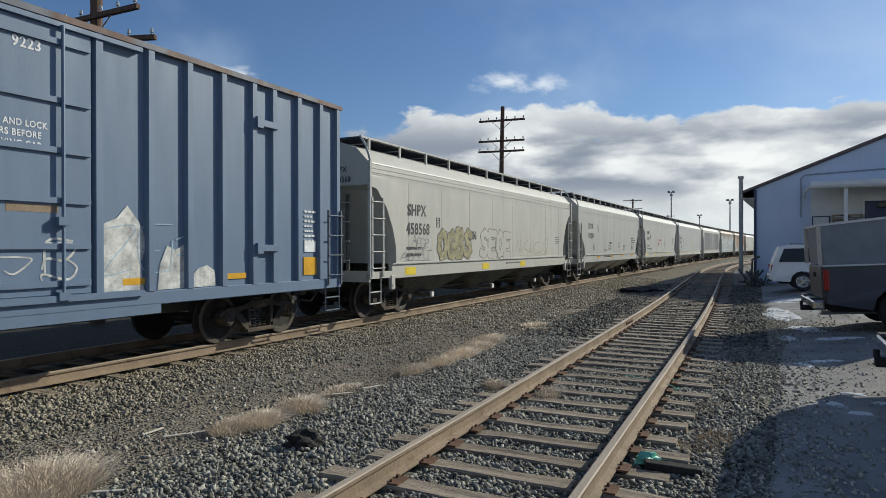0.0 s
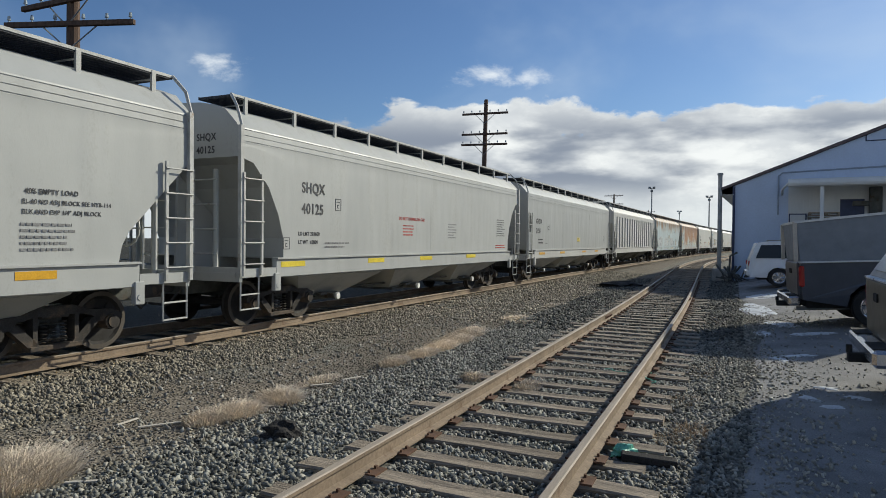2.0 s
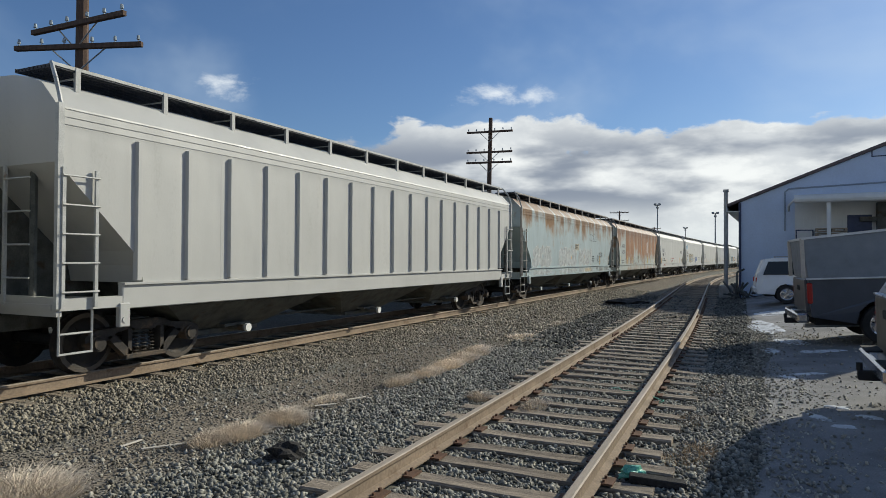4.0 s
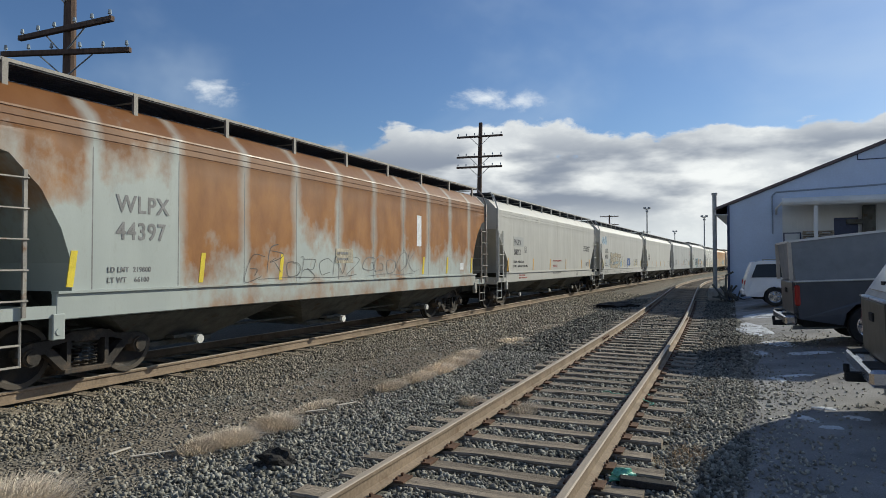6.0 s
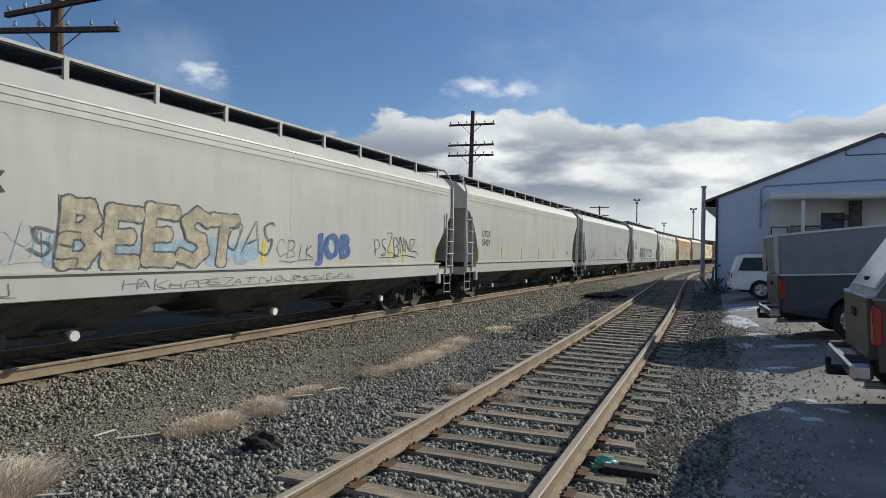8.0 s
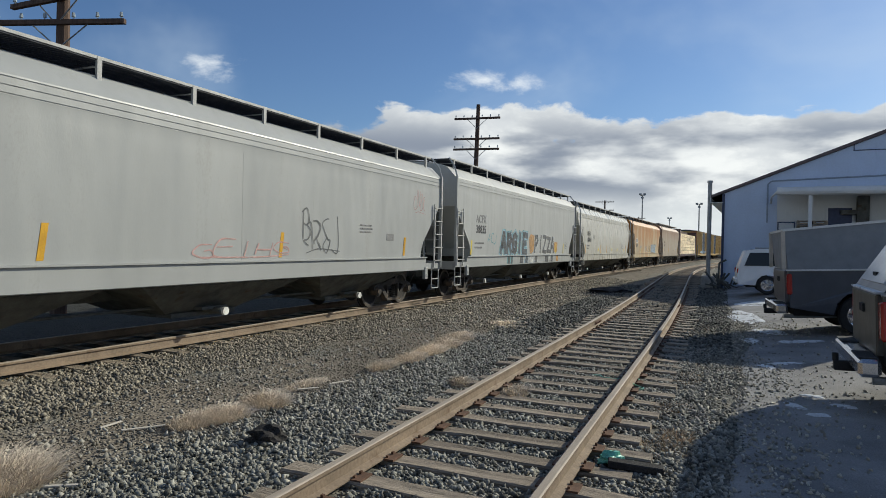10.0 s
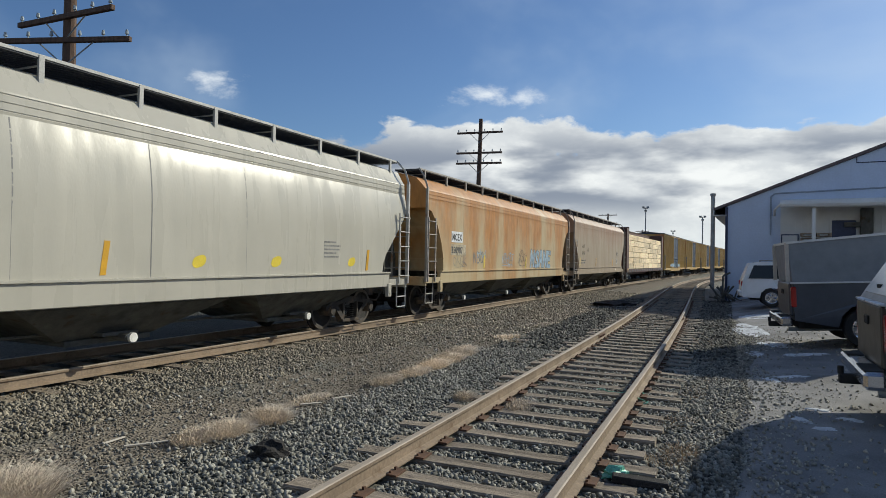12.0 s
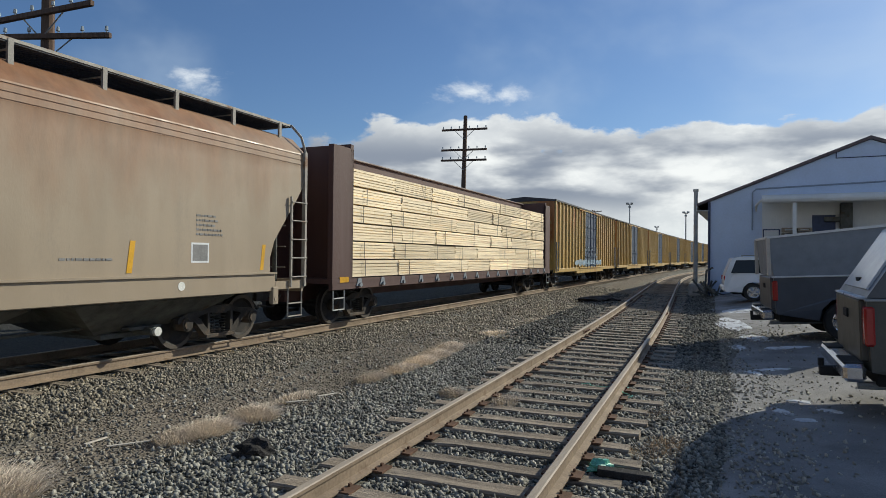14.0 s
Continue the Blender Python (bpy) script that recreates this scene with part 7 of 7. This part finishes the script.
scatter("gravel", "small mixed gravel pressed into brown dirt", "stone_warm", 24000, ((-6.6, -4.2), (0.8, 18.0)), (0.008, 0.032), 4, lambda x, y: math.sin(x * 2.3 + y * 0.8) + math.sin(y * 1.9 - x * 1.3) + math.sin(x * 61 + y * 37) > -0.7)
scatter("gravel", "pale grey stones scattered over brown dirt", "stone", 5200, ((-6.7, -4.0), (0.8, 20.0)), (0.018, 0.062), 21, lambda x, y: math.sin(x * 1.9 + 0.7 * math.sin(y)) + math.sin(y * 1.1 + x) > -0.6)
scatter("ballast_stones", "grey crushed stone farther along the tracks", "stone_dark", 22000, ((-4.6, 0.2), (13.0, 34.0)), (0.04, 0.095), 5, clear_of_track)
scatter("ballast_stones", "brownish ballast farther along the main line", "stone_warm", 14000, ((-8.4, -4.6), (14.0, 40.0)), (0.03, 0.085), 6, lambda x, y: x > main_x(y) + 0.84)
scatter("gravel", "small grey gravel at the edge of the asphalt", "stone", 9000, ((-0.7, 0.75), (3.0, 22.0)), (0.012, 0.045), 7, lambda x, y: x < 0.35 + 0.3 * math.sin(y * 1.3) and clear_of_track(x, y))
scatter("gravel", "loose dark grit strewn thinly over worn asphalt", "stone", 15000, ((0.2, 2.6), (2.2, 20.0)), (0.014, 0.048), 17, lambda x, y: math.sin(x * 91.7 + y * 57.3) * 0.5 + 0.5 < 1.05 * math.exp(-(max(0.0, x - 0.35 - 0.3 * math.sin(y * 1.3)) / (0.42 + 0.25 * math.sin(y * 0.9))) ** 2) + 0.015, 0.022)


# ---- ties and fastenings ----
def build_ties():
    kinds = [tie_mesh(k) for k in range(6)]
    plate = finish(made((box, -0.16, 0.16, -0.09, 0.09, -0.004, 0.012), (box, -0.095, -0.075, -0.06, -0.035, 0.01, 0.035), (box, 0.075, 0.095, 0.035, 0.06, 0.01, 0.035), (box, 0.075, 0.095, -0.06, -0.035, 0.01, 0.03)), "tie_plate", M["plate"])
    rnd = random.Random(11)
    for k in range(-16, 150):
        y = 1.2 + k * TIE_STEP
        h = (siding_x(y + 0.1) - siding_x(y - 0.1)) / 0.2
        t = part("tie", kinds[k % 6], None, siding)
        t.matrix_basis = pose(siding_x(y) + rnd.uniform(-0.10, 0.10), y + rnd.uniform(-0.02, 0.02), rnd.uniform(-0.014, 0.0), 0, rnd.uniform(-0.5, 0.5), -math.degrees(math.atan(h)) + rnd.uniform(-1.6, 1.6))
        if k < 60:
            for off in (-0.7535, 0.7535):
                p = part("tie_plate", plate, None, siding)
                p.matrix_basis = pose(siding_x(y) + off, y, 0.0, 0, 0, -math.degrees(math.atan(h)))
    for k in range(110):
        y = -2 + k * 0.55
        t = part("tie", kinds[(k * 5) % 6], None, mainline)
        t.matrix_basis = pose(main_x(y) + rnd.uniform(-0.05, 0.05), y, -0.02, 0, 0, rnd.uniform(-1, 1))
    bar = finish(made((box, -0.035, -0.012, -0.35, 0.35, 0.035, 0.11, 0.004), (box, 0.012, 0.035, -0.35, 0.35, 0.035, 0.11, 0.004), *[(rod, (-0.06, q, 0.07), (0.06, q, 0.07), 0.018, 6) for q in (-0.25, -0.1, 0.1, 0.25)]), "joint_bar", M["plate"])
    for y, off in ((15.2, -0.7535), (21.0, 0.7535), (26.5, -0.7535), (33.0, 0.7535)):
        p = part("joint_bar", bar, None, siding)
        p.matrix_basis = pose(siding_x(y) + off, y, 0)


build_ties()

# ---- motion ----
SPEED = 17.3417


def travelled(t):
    return SPEED * t + 0.0067 * t * t - 0.00006 * t ** 3


def motions():
    steps = [0.5 * k for k in range(29)]
    for car, mid in CARS:
        rows = []
        for t in steps:
            y = mid - travelled(t)
            h = 0.012 + (5.8e-4 * y if y > 0 else 0.0)
            rows.append((t, pose(main_x(y), y, RAIL_TOP, 0, 0, -math.degrees(math.atan(h)))))
        walk(car, rows)
    ticks = [k / 30 for k in range(421)]
    for w, d in WHEELS:
        walk(w, [(t, pose(0, d, WHEEL_R, math.degrees(travelled(t) / WHEEL_R) % 360, 0, 0)) for t in ticks])


motions()
